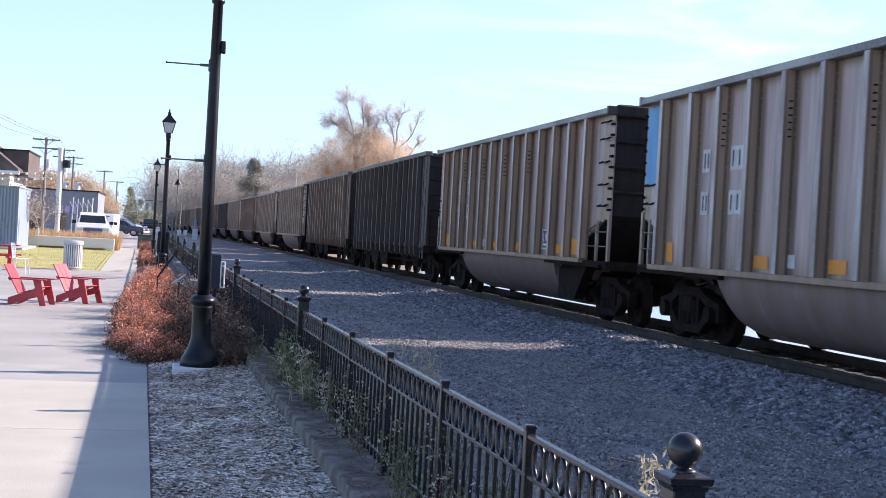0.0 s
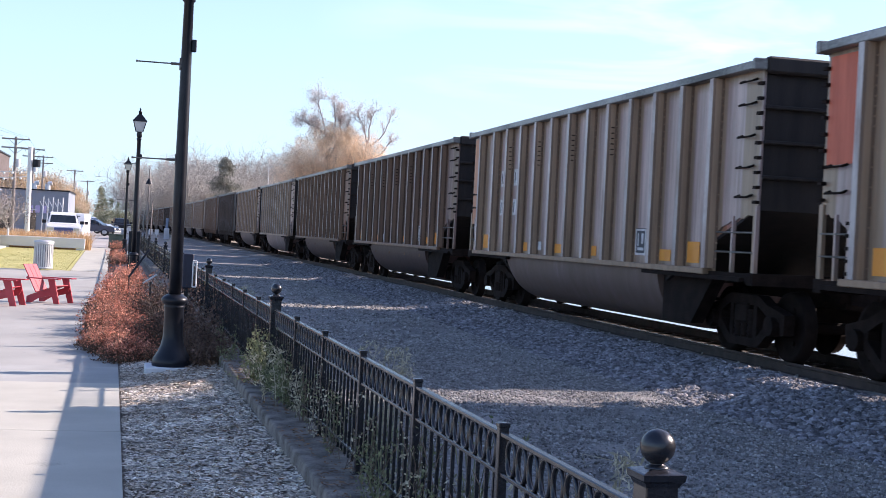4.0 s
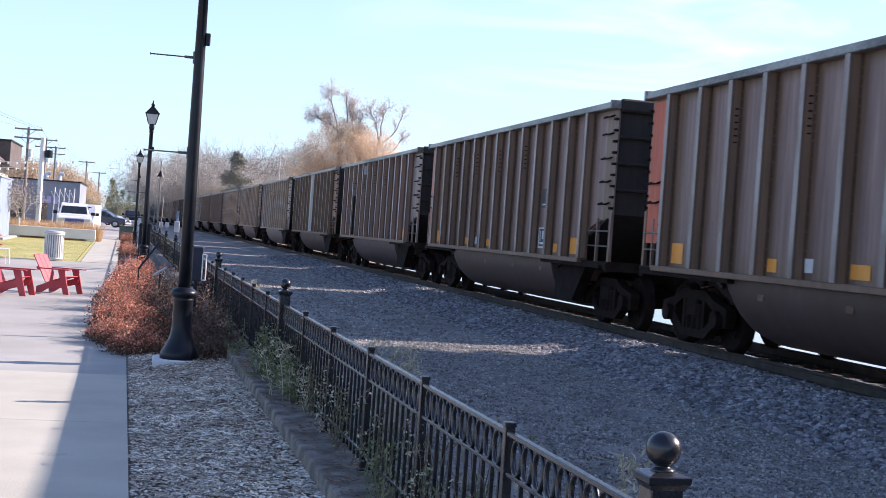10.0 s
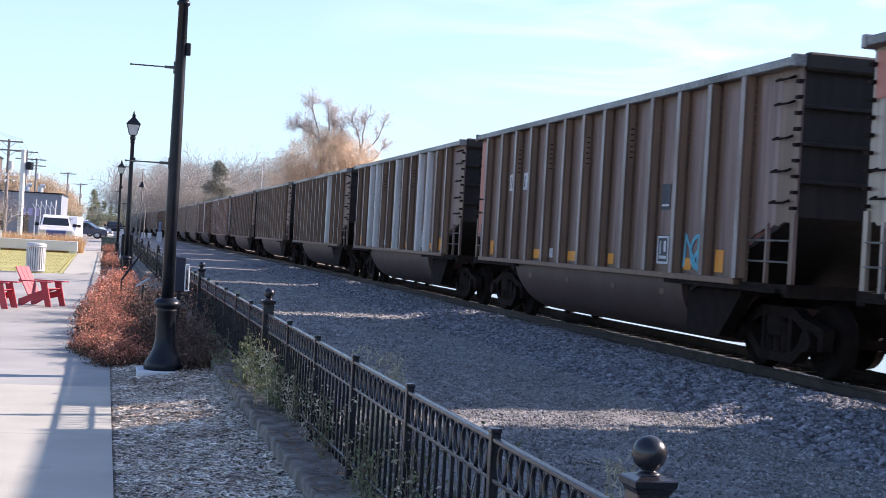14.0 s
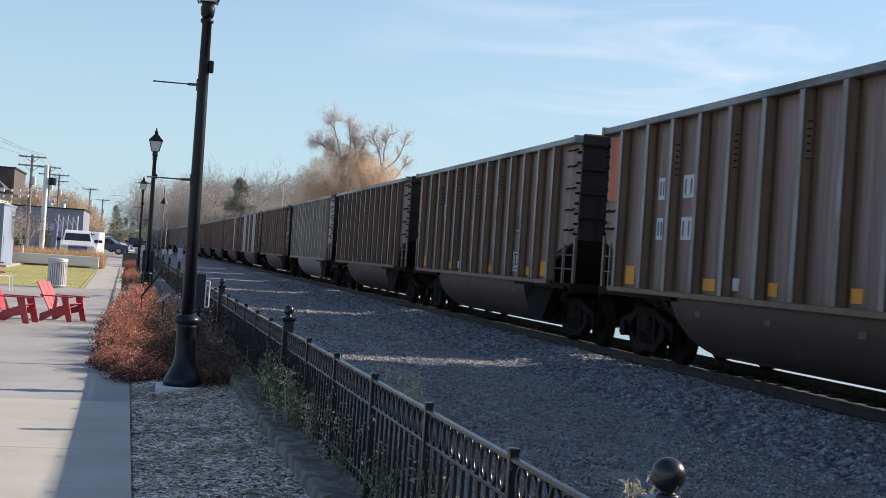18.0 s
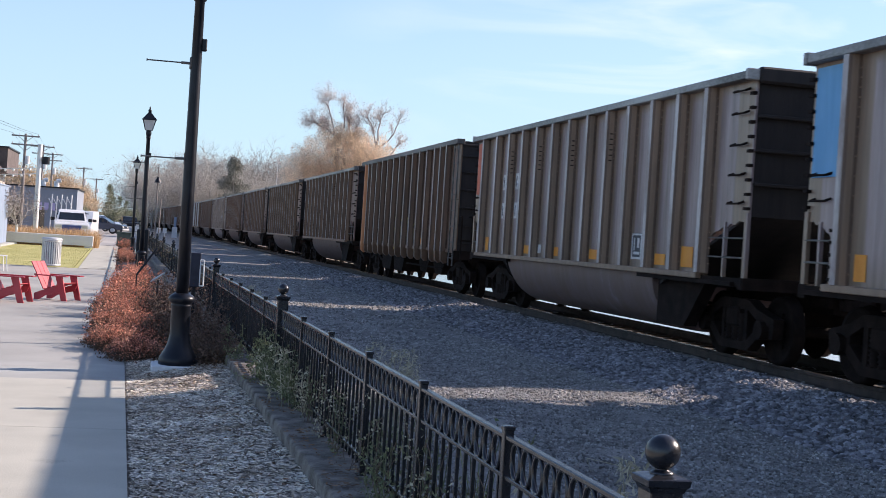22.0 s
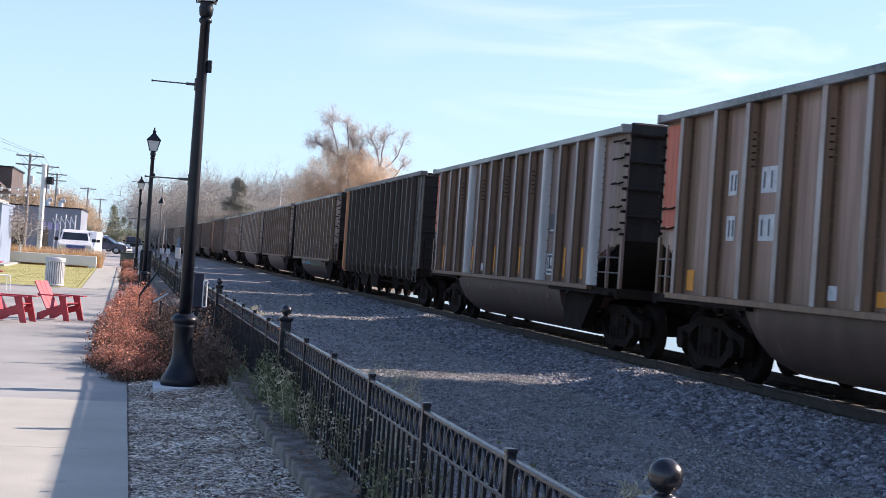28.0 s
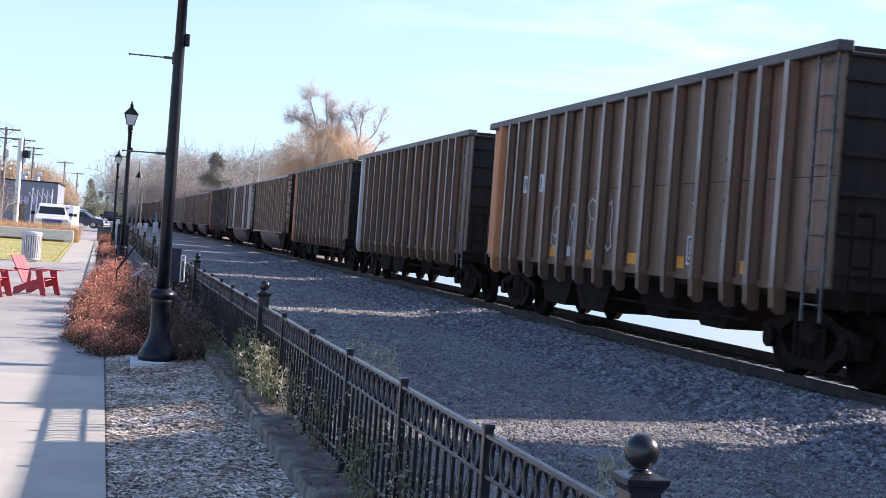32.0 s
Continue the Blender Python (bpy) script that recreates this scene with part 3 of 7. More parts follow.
# planting strip between pavement and fence
bm = bmesh.new()
sx = np.linspace(0, 1, 9)
sy = np.arange(-12, 130, 1.0)
vv = {}
for iy, y in enumerate(sy):
    for ix, u in enumerate(sx):
        x = px(0.14 + u * 1.28, y)
        z = -0.02 + 0.17 * u ** 1.15 + 0.015 * noise.noise((x * 2, y * 2, 0))
        vv[iy, ix] = bm.verts.new((x, y, z))
for iy in range(len(sy) - 1):
    for ix in range(len(sx) - 1):
        bm.faces.new((vv[iy, ix], vv[iy, ix + 1], vv[iy + 1, ix + 1], vv[iy + 1, ix])).smooth = True
setting("planting_strip", bm, M["mulch"], "planting strip covered in dry shredded leaves and bark")
# kerb wall that carries the fence
kerb = setting("kerb", bmesh.new(), M["curb"], "weathered low concrete kerb under the fence")
y = -10.15
while y < 60:
    ln = 6.1
    bm = bmesh.new()
    section = [(1.245, -0.1), (1.250, 0.08), (1.254, 0.19), (1.257, 0.222), (1.266, 0.234), (1.29, 0.237), (1.38, 0.234), (1.46, 0.236), (1.53, 0.238), (1.60, 0.235), (1.63, 0.228), (1.655, 0.20), (1.662, 0.1), (1.665, -0.1)]
    near = -1 < y + ln and y < 20
    rings = []
    for yy in np.linspace(y, y + ln - 0.004, 170 if near else 60):
        chip = max(0.0, noise.noise((yy * 1.7, 3.0, 9.0)) - 0.28) * 0.04 + max(0.0, noise.noise((yy * 9.3, 1.0, 4.0)) - 0.2) * 0.016
        row = []
        for a, c in section:
            worn = chip if 1.252 < a < 1.31 else chip * 0.3 if a < 1.4 else 0.0
            row.append(bm.verts.new((px(a + worn * (0.8 if a < 1.35 else 0) + 0.003 * noise.noise((yy * 0.6, 3, 7)) + 0.0016 * noise.noise((yy * 11, c * 16, 2)), yy), yy,
                                     c + (0.006 * noise.noise((yy * 0.7, a * 2, 1)) + 0.0016 * noise.noise((yy * 13, a * 25, 5)) - worn * 0.7 if c > 0.1 else 0))))
        rings.append(row)
    for r0, r1 in zip(rings, rings[1:]):
        for i in range(len(section) - 1):
            bm.faces.new((r0[i], r0[i + 1], r1[i + 1], r1[i])).smooth = True
    for ring in (rings[0], rings[-1][::-1]):
        bm.faces.new([bm.verts.new(v.co) for v in ring])
    part("kerb_stone", bm, M["curb"], kerb)
    y += ln

# the gravel yard beside the track and the ballast bed
def bed_z(x):
    """Height of yard and ballast across the line."""
    pts = [(1.5, 0.03), (3.0, 0.03), (5.4, 0.02), (6.3, 0.01), (7.5, 0.14), (8.0, 0.175), (8.45, 0.17), (8.8, 0.12), (9.7, 0.12), (10.2, 0.17), (11.0, 0.17), (11.5, -0.12), (12.0, -0.50), (12.4, -0.75)]
    return float(np.interp(x, [p[0] for p in pts], [p[1] for p in pts]))


def bed_place(x, y):
    """Follows the line's curve."""
    p = on_track(y, x - TRACK_X)
    return p.x, p.y


bm = bmesh.new()
bx_ = [1.55, 2.2, 3, 3.6, 4.2, 4.8, 5.4, 6, 6.4, 6.8, 7.2, 7.6, 8, 8.45, 8.8, 9.7, 10.2, 11, 11.5, 12.0, 12.4]
by_ = list(np.arange(-560, -30, 20)) + list(np.arange(-30, 60, 0.6)) + list(np.arange(60, 200, 6)) + list(np.arange(200, 1001, 40))
rows_ = []
for y in by_:
    row = []
    for x in bx_:
        X, Y = bed_place(x, y)
        if x == 1.55:
            X = min(X, px(1.6, y))
        row.append(bm.verts.new((X, Y, bed_z(x) + 0.03 * noise.noise((x * 1.3, y * 0.7, 4)) + 0.012 * noise.noise((x * 5, y * 3, 1)))))
    rows_.append(row)
for r0, r1 in zip(rows_, rows_[1:]):
    for i in range(len(bx_) - 1):
        bm.faces.new((r0[i], r0[i + 1], r1[i + 1], r1[i])).smooth = True
setting("gravel_yard", bm, M["yard"], "dark gravel yard and ballast bank beside the railway")

# loose ballast stones
def stones(name, count, x0, x1, y0, y1, s0, s1, label, seed, power=1.0, material="ballast", side=1.0):
    r = np.random.default_rng(seed)
    xs_ = x0 + (x1 - x0) * r.uniform(0, 1, count) ** side
    ys_ = y0 + (y1 - y0) * r.uniform(0, 1, count) ** power
    pl = np.array([(*bed_place(a, b), bed_z(a) + 0.008 + 0.03 * noise.noise((a * 1.3, b * 0.7, 4))) for a, b in zip(xs_, ys_)])
    sz = (s0 + (s1 - s0) * r.uniform(0, 1, (count, 1)) ** 1.6) * r.uniform(0.6, 1.3, (count, 3))
    me = scatter(name, STONE_V, STONE_F, pl, sz, M[material], 0.75, r)
    return tagged(new(name, me), label, "gravel", kind="stuff")


stones("ballast_stones", 21000, 6.1, 8.15, 8, 26, 0.034, 0.105, "coarse grey crushed ballast stones beside the rail", 1)
stones("ballast_stones", 13000, 6.2, 8.15, 26, 70, 0.05, 0.12, "coarse grey crushed ballast stones beside the rail", 2)
stones("yard_gravel", 60000, 1.8, 6.6, 5, 22, 0.012, 0.040, "fine dark gravel scattered over the yard", 4, 1.25, "yard_stone", 0.9)
stones("yard_gravel", 7000, 1.8, 6.6, -6, 5, 0.02, 0.06, "fine dark gravel scattered over the yard", 12, 1.0, "yard_stone", 0.9)
stones("yard_gravel", 16000, 1.8, 6.8, 20, 60, 0.02, 0.07, "fine dark gravel scattered over the yard", 9, 1.3, "yard_stone", 0.8)
stones("track_ballast", 2500, 8.1, 10.6, 8, 40, 0.03, 0.06, "grey ballast between the rails", 6, 1.0, "yard_stone")

# rails and ties
def rail_mesh(d):
    prof = [(-0.07, 0), (0.07, 0), (0.07, 0.012), (0.012, 0.035), (0.012, 0.125), (0.036, 0.135), (0.036, 0.172), (-0.036, 0.172), (-0.036, 0.135), (-0.012, 0.125), (-0.012, 0.035), (-0.07, 0.012)]
    bm = bmesh.new()
    ss = list(np.arange(-560, -40, 20)) + list(np.arange(-40, 120, 8)) + list(np.arange(120, 1001, 40))
    rings = []
    for s in ss:
        rings.append([bm.verts.new(on_track(s, d + a, RAIL_Z - 0.172 + b)) for a, b in prof])
    k = len(prof)
    for r0, r1 in zip(rings, rings[1:]):
        for i in range(k):
            f = bm.faces.new((r0[i], r0[(i + 1) % k], r1[(i + 1) % k], r1[i]))
            f.material_index = 1 if i == 6 else 0
    return bm


for d in (-0.7525, 0.7525):
    ob = setting("rail", rail_mesh(d), M["rail"], "rusty steel rail with a polished head")
    ob.data.materials.append(M["rail_head"])
bm = bmesh.new()
box(bm, -1.3, 1.3, -0.115, 0.115, -0.18, 0.0, 0.01)
tie_mesh = to_mesh("tie", bm, M["tie"])
track_bed = setting("track_bed", bmesh.new(), M["tie"], "creosoted wooden railway ties under the rails")
for i in range(-20, 200):
    s = i * 0.53
    part("tie", tie_mesh, None, track_bed, m=track_pose(s, RAIL_Z - 0.165))

# ------------------------------------------------------------------ the coal train
CAR_PITCH, HALF = 16.18, 7.5          # the head end stands at HALF, the tail a little short of it
TAIL_TUB, TAIL_FLAT = 7.08, 6.85
TUB_RIBS = [0.95] + [2.12 + 1.017 * k for k in range(12)]
FLAT_RIBS = [0.87, 1.54] + [2.21 + 0.967 * k for k in range(11)] + [12.56, 13.25]


def shared(name, build, material):
    bm = bmesh.new()
    build(bm)
    return to_mesh(name, bm, material)


def build_truck(car, y):
    """A two-axle truck under a car: bolster, side frames, springs, wheelsets."""
    t = part("truck", TRUCK["bolster"], None, car, m=pose(0, y, 0))
    for sx_ in (-1, 1):
        part("side_frame", TRUCK["frame"], None, t, m=pose(sx_ * 0.98, 0, 0))
        for yy in ((-0.2, 0.0, 0.2) if sx_ < 0 else ()):
            part("spring", TRUCK["spring"], None, t, m=pose(sx_ * 0.98 - 0.02, yy, 0))
    for sy_ in (-0.89, 0.89):
        part("wheelset", TRUCK["wheelset"], None, t, m=pose(0, sy_, 0.457))
    return t


def frame_build(bm):
    prism(bm, [(-1.18, 0.50), (-1.18, 0.62), (-0.70, 0.72), (-0.42, 0.84), (0.42, 0.84), (0.70, 0.72), (1.18, 0.62), (1.18, 0.50), (0.72, 0.56), (0.42, 0.70), (-0.42, 0.70), (-0.72, 0.56)], 0, -0.08, 0.08)
    prism(bm, [(-0.86, 0.42), (-0.70, 0.48), (-0.38, 0.26), (0.38, 0.26), (0.70, 0.48), (0.86, 0.42), (0.44, 0.14), (-0.44, 0.14)], 0, -0.08, 0.08)
    for s_ in (-1, 1):
        prism(bm, [(s_ * 0.40, 0.22), (s_ * 0.30, 0.22), (s_ * 0.30, 0.74), (s_ * 0.40, 0.74)], 0, -0.075, 0.075)
        prism(bm, [(s_ * 0.70, 0.36), (s_ * 0.76, 0.36), (s_ * 0.78, 0.68), (s_ * 0.68, 0.66)], 0, -0.075, 0.075)
        prism(bm, [(s_ * 1.06, 0.34), (s_ * 1.16, 0.36), (s_ * 1.18, 0.60), (s_ * 1.04, 0.62)], 0, -0.075, 0.075)
    for y in (-0.89, 0.89):
        rod(bm, (-0.16, y, 0.457), (0.10, y, 0.457), 0.13, n=12)


def spring_build(bm):
    lathe(bm, [(0.085 if k % 2 else 0.065, 0.25 + k * 0.028) for k in range(15)], 10)


def wheelset_build(bm):
    rot = Matrix.Rotation(radians(90), 4, "Y")
    for s_ in (-1, 1):
        prof = [(0.10, -0.10), (0.12, -0.09), (0.36, -0.045), (0.40, -0.07), (0.457, -0.07), (0.457, 0.05), (0.485, 0.065), (0.485, 0.075), (0.40, 0.07), (0.36, 0.01), (0.12, 0.03), (0.10, 0.06)]
        lathe(bm, [(r, h) for r, h in prof], 24, Matrix.Translation((s_ * 0.76, 0, 0)) @ (rot if s_ < 0 else rot @ Matrix.Rotation(math.pi, 4, "X")))
        for k in range(3):
            a = k * 2.094
            rod(bm, (s_ * 0.85, 0.24 * math.cos(a), 0.24 * math.sin(a)), (s_ * 0.80, 0.24 * math.cos(a), 0.24 * math.sin(a)), 0.035, n=6)
    rod(bm, (-0.98, 0, 0), (0.98, 0, 0), 0.08, n=10)


TRUCK = {
    "bolster": shared("truck", lambda bm: (box(bm, -1.1, 1.1, -0.2, 0.2, 0.45, 0.72, 0.03), box(bm, -0.25, 0.25, -0.3, 0.3, 0.72, 0.8)), M["steel_dark"]),
    "frame": shared("side_frame", frame_build, M["steel_dark"]),
    "spring": shared("spring", spring_build, M["steel_dark"]),
    "wheelset": shared("wheelset", wheelset_build, M["wheel"]),
}


def coupler_build(bm):
    box(bm, -0.16, 0.16, -1.6, 0.0, 0.72, 1.02)
    box(bm, -0.09, 0.09, 0.0, 0.65, 0.78, 0.98)
    box(bm, -0.20, 0.18, 0.56, 0.80, 0.72, 1.04, 0.04)
    rod(bm, (0.05, 0.3, 0.70), (0.25, 0.55, 0.42), 0.03)
    rod(bm, (-0.6, 0.05, 0.80), (0.2, 0.12, 0.95), 0.02)


def rung_build(bm):
    rod(bm, (0, -0.18, 0.03), (-0.075, -0.18, 0), 0.016, n=6)
    rod(bm, (0, 0.18, 0.03), (-0.075, 0.18, 0), 0.016, n=6)
    rod(bm, (-0.075, -0.19, 0), (-0.075, 0.19, 0), 0.013, n=6)


RUNG = shared("rung", rung_build, M["steel_dark"])


def rib_build(z0, z1, rungs=False):
    """A hat-section rib with small lugs along its flange; some carry a short row of rungs near the top."""
    def build(bm):
        prism(bm, [(-0.105, 0), (-0.100, -0.040), (-0.082, -0.118), (-0.058, -0.150), (0.058, -0.150), (0.082, -0.118), (0.100, -0.040), (0.105, 0)], 2, z0, z1)
        for v in bm.verts:
            v.co.x, v.co.y = v.co.y, v.co.x
        bmesh.ops.recalc_face_normals(bm, faces=bm.faces)
        n0 = set(bm.faces)
        z = z0 + 0.12
        while z < z1 - 0.06:
            box(bm, -0.022, 0.0, -0.118, -0.085, z, z + 0.016)
            z += 0.22 if z < z1 - 0.95 else 0.11
        lugs = set(bm.faces)
        if rungs:
            for k in range(6):
                box(bm, -0.100, -0.050, -0.104, -0.080, z1 - 0.85 + k * 0.09, z1 - 0.832 + k * 0.09)
        for f in bm.faces:
            if f not in lugs:
                f.material_index = 3
            elif f not in n0:
                f.material_index = 1
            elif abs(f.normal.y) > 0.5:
                # middle of a flank is brown, its root and outer edge darker
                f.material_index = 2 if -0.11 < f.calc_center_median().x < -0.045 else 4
    return build


def side_outline(z0, z1, cut_head, cut_tail, cut_h, tail):
    """The side sheet's outline with both lower corners cut away under a ragged arch."""
    ragged = (0.012, -0.012, 0.0, -0.05, -0.035, -0.09, -0.08, -0.13, -0.15, -0.22, -0.27)
    left = [(-tail, z1), (-tail, z0 + cut_h)]
    left += [(-tail + 0.03 + (cut_tail - 0.05) * k / 10, z0 + cut_h + dz) for k, dz in enumerate(ragged)] + [(-tail + cut_tail, z0)]
    right = [(HALF, z1), (HALF, z0 + cut_h)]
    right += [(HALF - 0.03 - (cut_head - 0.05) * k / 10, z0 + cut_h + dz) for k, dz in enumerate(ragged)] + [(HALF - cut_head, z0)]
    return left + right[::-1]


def belly_build(bm):
    """A round-bottomed trough between the trucks, drawn up at its head end and cut upright at its tail."""
    prof = [(-1.50 * math.cos(a) ** 0.5, math.sin(a)) for a in np.linspace(0, math.pi / 2 - 0.001, 15)]
    full = prof + [(-x, z) for x, z in reversed(prof[:-1])]
    rings = []
    for back, deep in ((3.12, 0.30), (3.18, 0.62), (3.28, 0.84), (3.42, 0.95), (3.62, 1.0), (11.34, 1.0), (11.42, 0.97)):
        rings.append([bm.verts.new((x, HALF - back, 1.10 - 0.895 * deep * z)) for x, z in full])
    for r0, r1 in zip(rings, rings[1:]):
        for i in range(len(full) - 1):
            bm.faces.new((r0[i], r0[i + 1], r1[i + 1], r1[i])).smooth = True
    for ring in (rings[0], rings[-1]):
        bm.faces.new([bm.verts.new(v.co) for v in ring])


def tub_car():
    """A rotary-dump coal gondola with a rounded belly between the trucks."""
    car = thing("coal_car", "weathered ribbed coal car with rounded belly rolling on rails", "coal car", group="cars of the coal train")
    bm = bmesh.new()
    prism(bm, side_outline(1.13, 3.76, 0.70, 1.30, 0.76, TAIL_TUB), 0, -1.475, -1.445)
    part("side", bm, BODY["tan"], car)
    bm = bmesh.new()
    prism(bm, side_outline(1.13, 3.76, 0.70, 1.30, 0.76, TAIL_TUB), 0, 1.47, 1.50)
    for y in TUB_RIBS:
        box(bm, 1.5, 1.6, HALF - y - 0.06, HALF - y + 0.06, 1.13, 3.74)
    part("far_side", bm, BODY["tan"], car)
    for k, y in enumerate(TUB_RIBS):
        part("rib", RIB_RUNGS if k in (2, 4, 6, 8) else RIB_TUB, None, car, m=pose(-1.475, HALF - y, 0))
    bm = bmesh.new()
    for x0, x1 in ((-1.62, -1.44), (1.44, 1.62)):
        box(bm, x0, x1, -TAIL_TUB - 0.04, HALF + 0.04, 3.75, 3.86, 0.012)
    part("top_rim", bm, M["rim"], car, "bare aluminium top rim")
    for y0 in (-1, 1):
        end = HALF if y0 > 0 else TAIL_TUB
        bm = bmesh.new()
        box(bm, -1.46, 1.46, y0 * end - 0.09, y0 * end + 0.08, 3.70, 3.915, 0.03)
        part("end_rim", bm, M["end_dark"], car, "dark end rim")
        bm = bmesh.new()
        box(bm, -1.635, -1.46, y0 * end - 0.045, y0 * end + 0.045, 3.735, 3.885, 0.012)
        part("corner_cap", bm, M["rim"], car, "pale worn corner cap")
        bm = bmesh.new()
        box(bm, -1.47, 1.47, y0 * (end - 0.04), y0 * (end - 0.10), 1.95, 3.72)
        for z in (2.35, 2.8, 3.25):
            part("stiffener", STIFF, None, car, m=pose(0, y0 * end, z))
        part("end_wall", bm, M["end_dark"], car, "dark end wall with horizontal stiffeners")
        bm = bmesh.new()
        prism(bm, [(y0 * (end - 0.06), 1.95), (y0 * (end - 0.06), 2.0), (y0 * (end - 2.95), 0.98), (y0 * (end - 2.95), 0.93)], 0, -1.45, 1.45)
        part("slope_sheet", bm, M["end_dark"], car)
        bm = bmesh.new()
        cut = 0.70 if y0 > 0 else 1.30
        box(bm, -1.52, 1.52, y0 * (end - 0.14), y0 * (end + 0.03), 0.98, 1.14)
        box(bm, -1.53, -1.40, y0 * (end - cut - 0.05), y0 * end, 1.02, 1.13)
        box(bm, 1.40, 1.53, y0 * (end - cut - 0.05), y0 * end, 1.02, 1.13)
        box(bm, -0.9, 0.9, y0 * (end - 1.0), y0 * (end - 0.1), 1.06, 1.10)
        part("end_sill", bm, M["steel_dark"], car)
        for yy, zt, w in ((end - 0.03, 2.0, 0.045), (end - cut * 0.52, 1.88, 0.024), (end - cut + 0.04, 1.70, 0.03)):
            bm = bmesh.new()
            box(bm, -1.50, -1.45, y0 * yy - w, y0 * yy + w, 1.10, zt)
            part("corner_post", bm, BODY["tan"], car)
        for z in (1.40, 1.66):
            bm = bmesh.new()
            rod(bm, (-1.49, y0 * (end - 0.03), z), (-1.49, y0 * (end - cut + 0.04), z), 0.014, n=6)
            part("grab_bar", bm, M["galv_worn"], car)
        for k in range(5):
            part("step_bracket", BRACKET, None, car, m=pose(-1.475, y0 * (end - cut), 1.22 + k * 0.14))
        for z in (2.12, 2.50, 2.90, 3.32, 3.62) if y0 < 0 else (2.12, 2.42):
            part("rung", RUNG, None, car, m=pose(-1.475, y0 * (end - 0.36), z))
        for k in range(9):
            part("step_bracket", BRACKET, None, car, m=pose(-1.475, y0 * (end - 0.02), 2.05 + k * 0.19))
        part("coupler", COUPLER, None, car, m=pose(0, y0 * end, 0, 0, 0, 0 if y0 > 0 else 180))
        build_truck(car, y0 * (end - 1.12))
    for x in (-1, 1):
        bm = bmesh.new()
        box(bm, x * 1.44, x * 1.62, -TAIL_TUB + 1.28, HALF - 0.68, 1.08, 1.165, 0.01)
        part("side_sill", bm, BODY["tan"], car)
        bm = bmesh.new()
        box(bm, x * 1.40, x * 1.59, -TAIL_TUB + 0.2, HALF - 11.0, 1.02, 1.076)
        part("ledge", bm, M["steel_dark"], car)
        bm = bmesh.new()
        box(bm, x * 1.40, x * 1.59, HALF - 3.4, HALF - 0.2, 1.02, 1.076)
        part("ledge", bm, M["steel_dark"], car)
    bm = bmesh.new()
    belly_build(bm)
    part("belly", bm, M["belly"], car, "rounded belly tub")
    for outline in ([(HALF - 11.46, 0.34), (HALF - 11.46, 1.05), (HALF - 13.2, 1.05), (HALF - 12.5, 0.36)], [(HALF - 3.2, 0.75), (HALF - 3.2, 1.05), (HALF - 2.3, 1.05)]):
        for x0, x1 in ((-1.40, -1.2), (1.2, 1.40)):
            bm = bmesh.new()
            prism(bm, outline, 0, x0, x1)
            part("belly_end", bm, M["steel_dark"], car, "dark end of the belly tub")
    bm = bmesh.new()
    box(bm, -0.25, 0.25, -TAIL_TUB, HALF, 0.80, 1.02)
    rod(bm, (-1.0, -5.2, 0.72), (-1.0, 5.2, 0.72), 0.02, n=6)
    part("centre_sill", bm, M["steel_dark"], car)
    return car


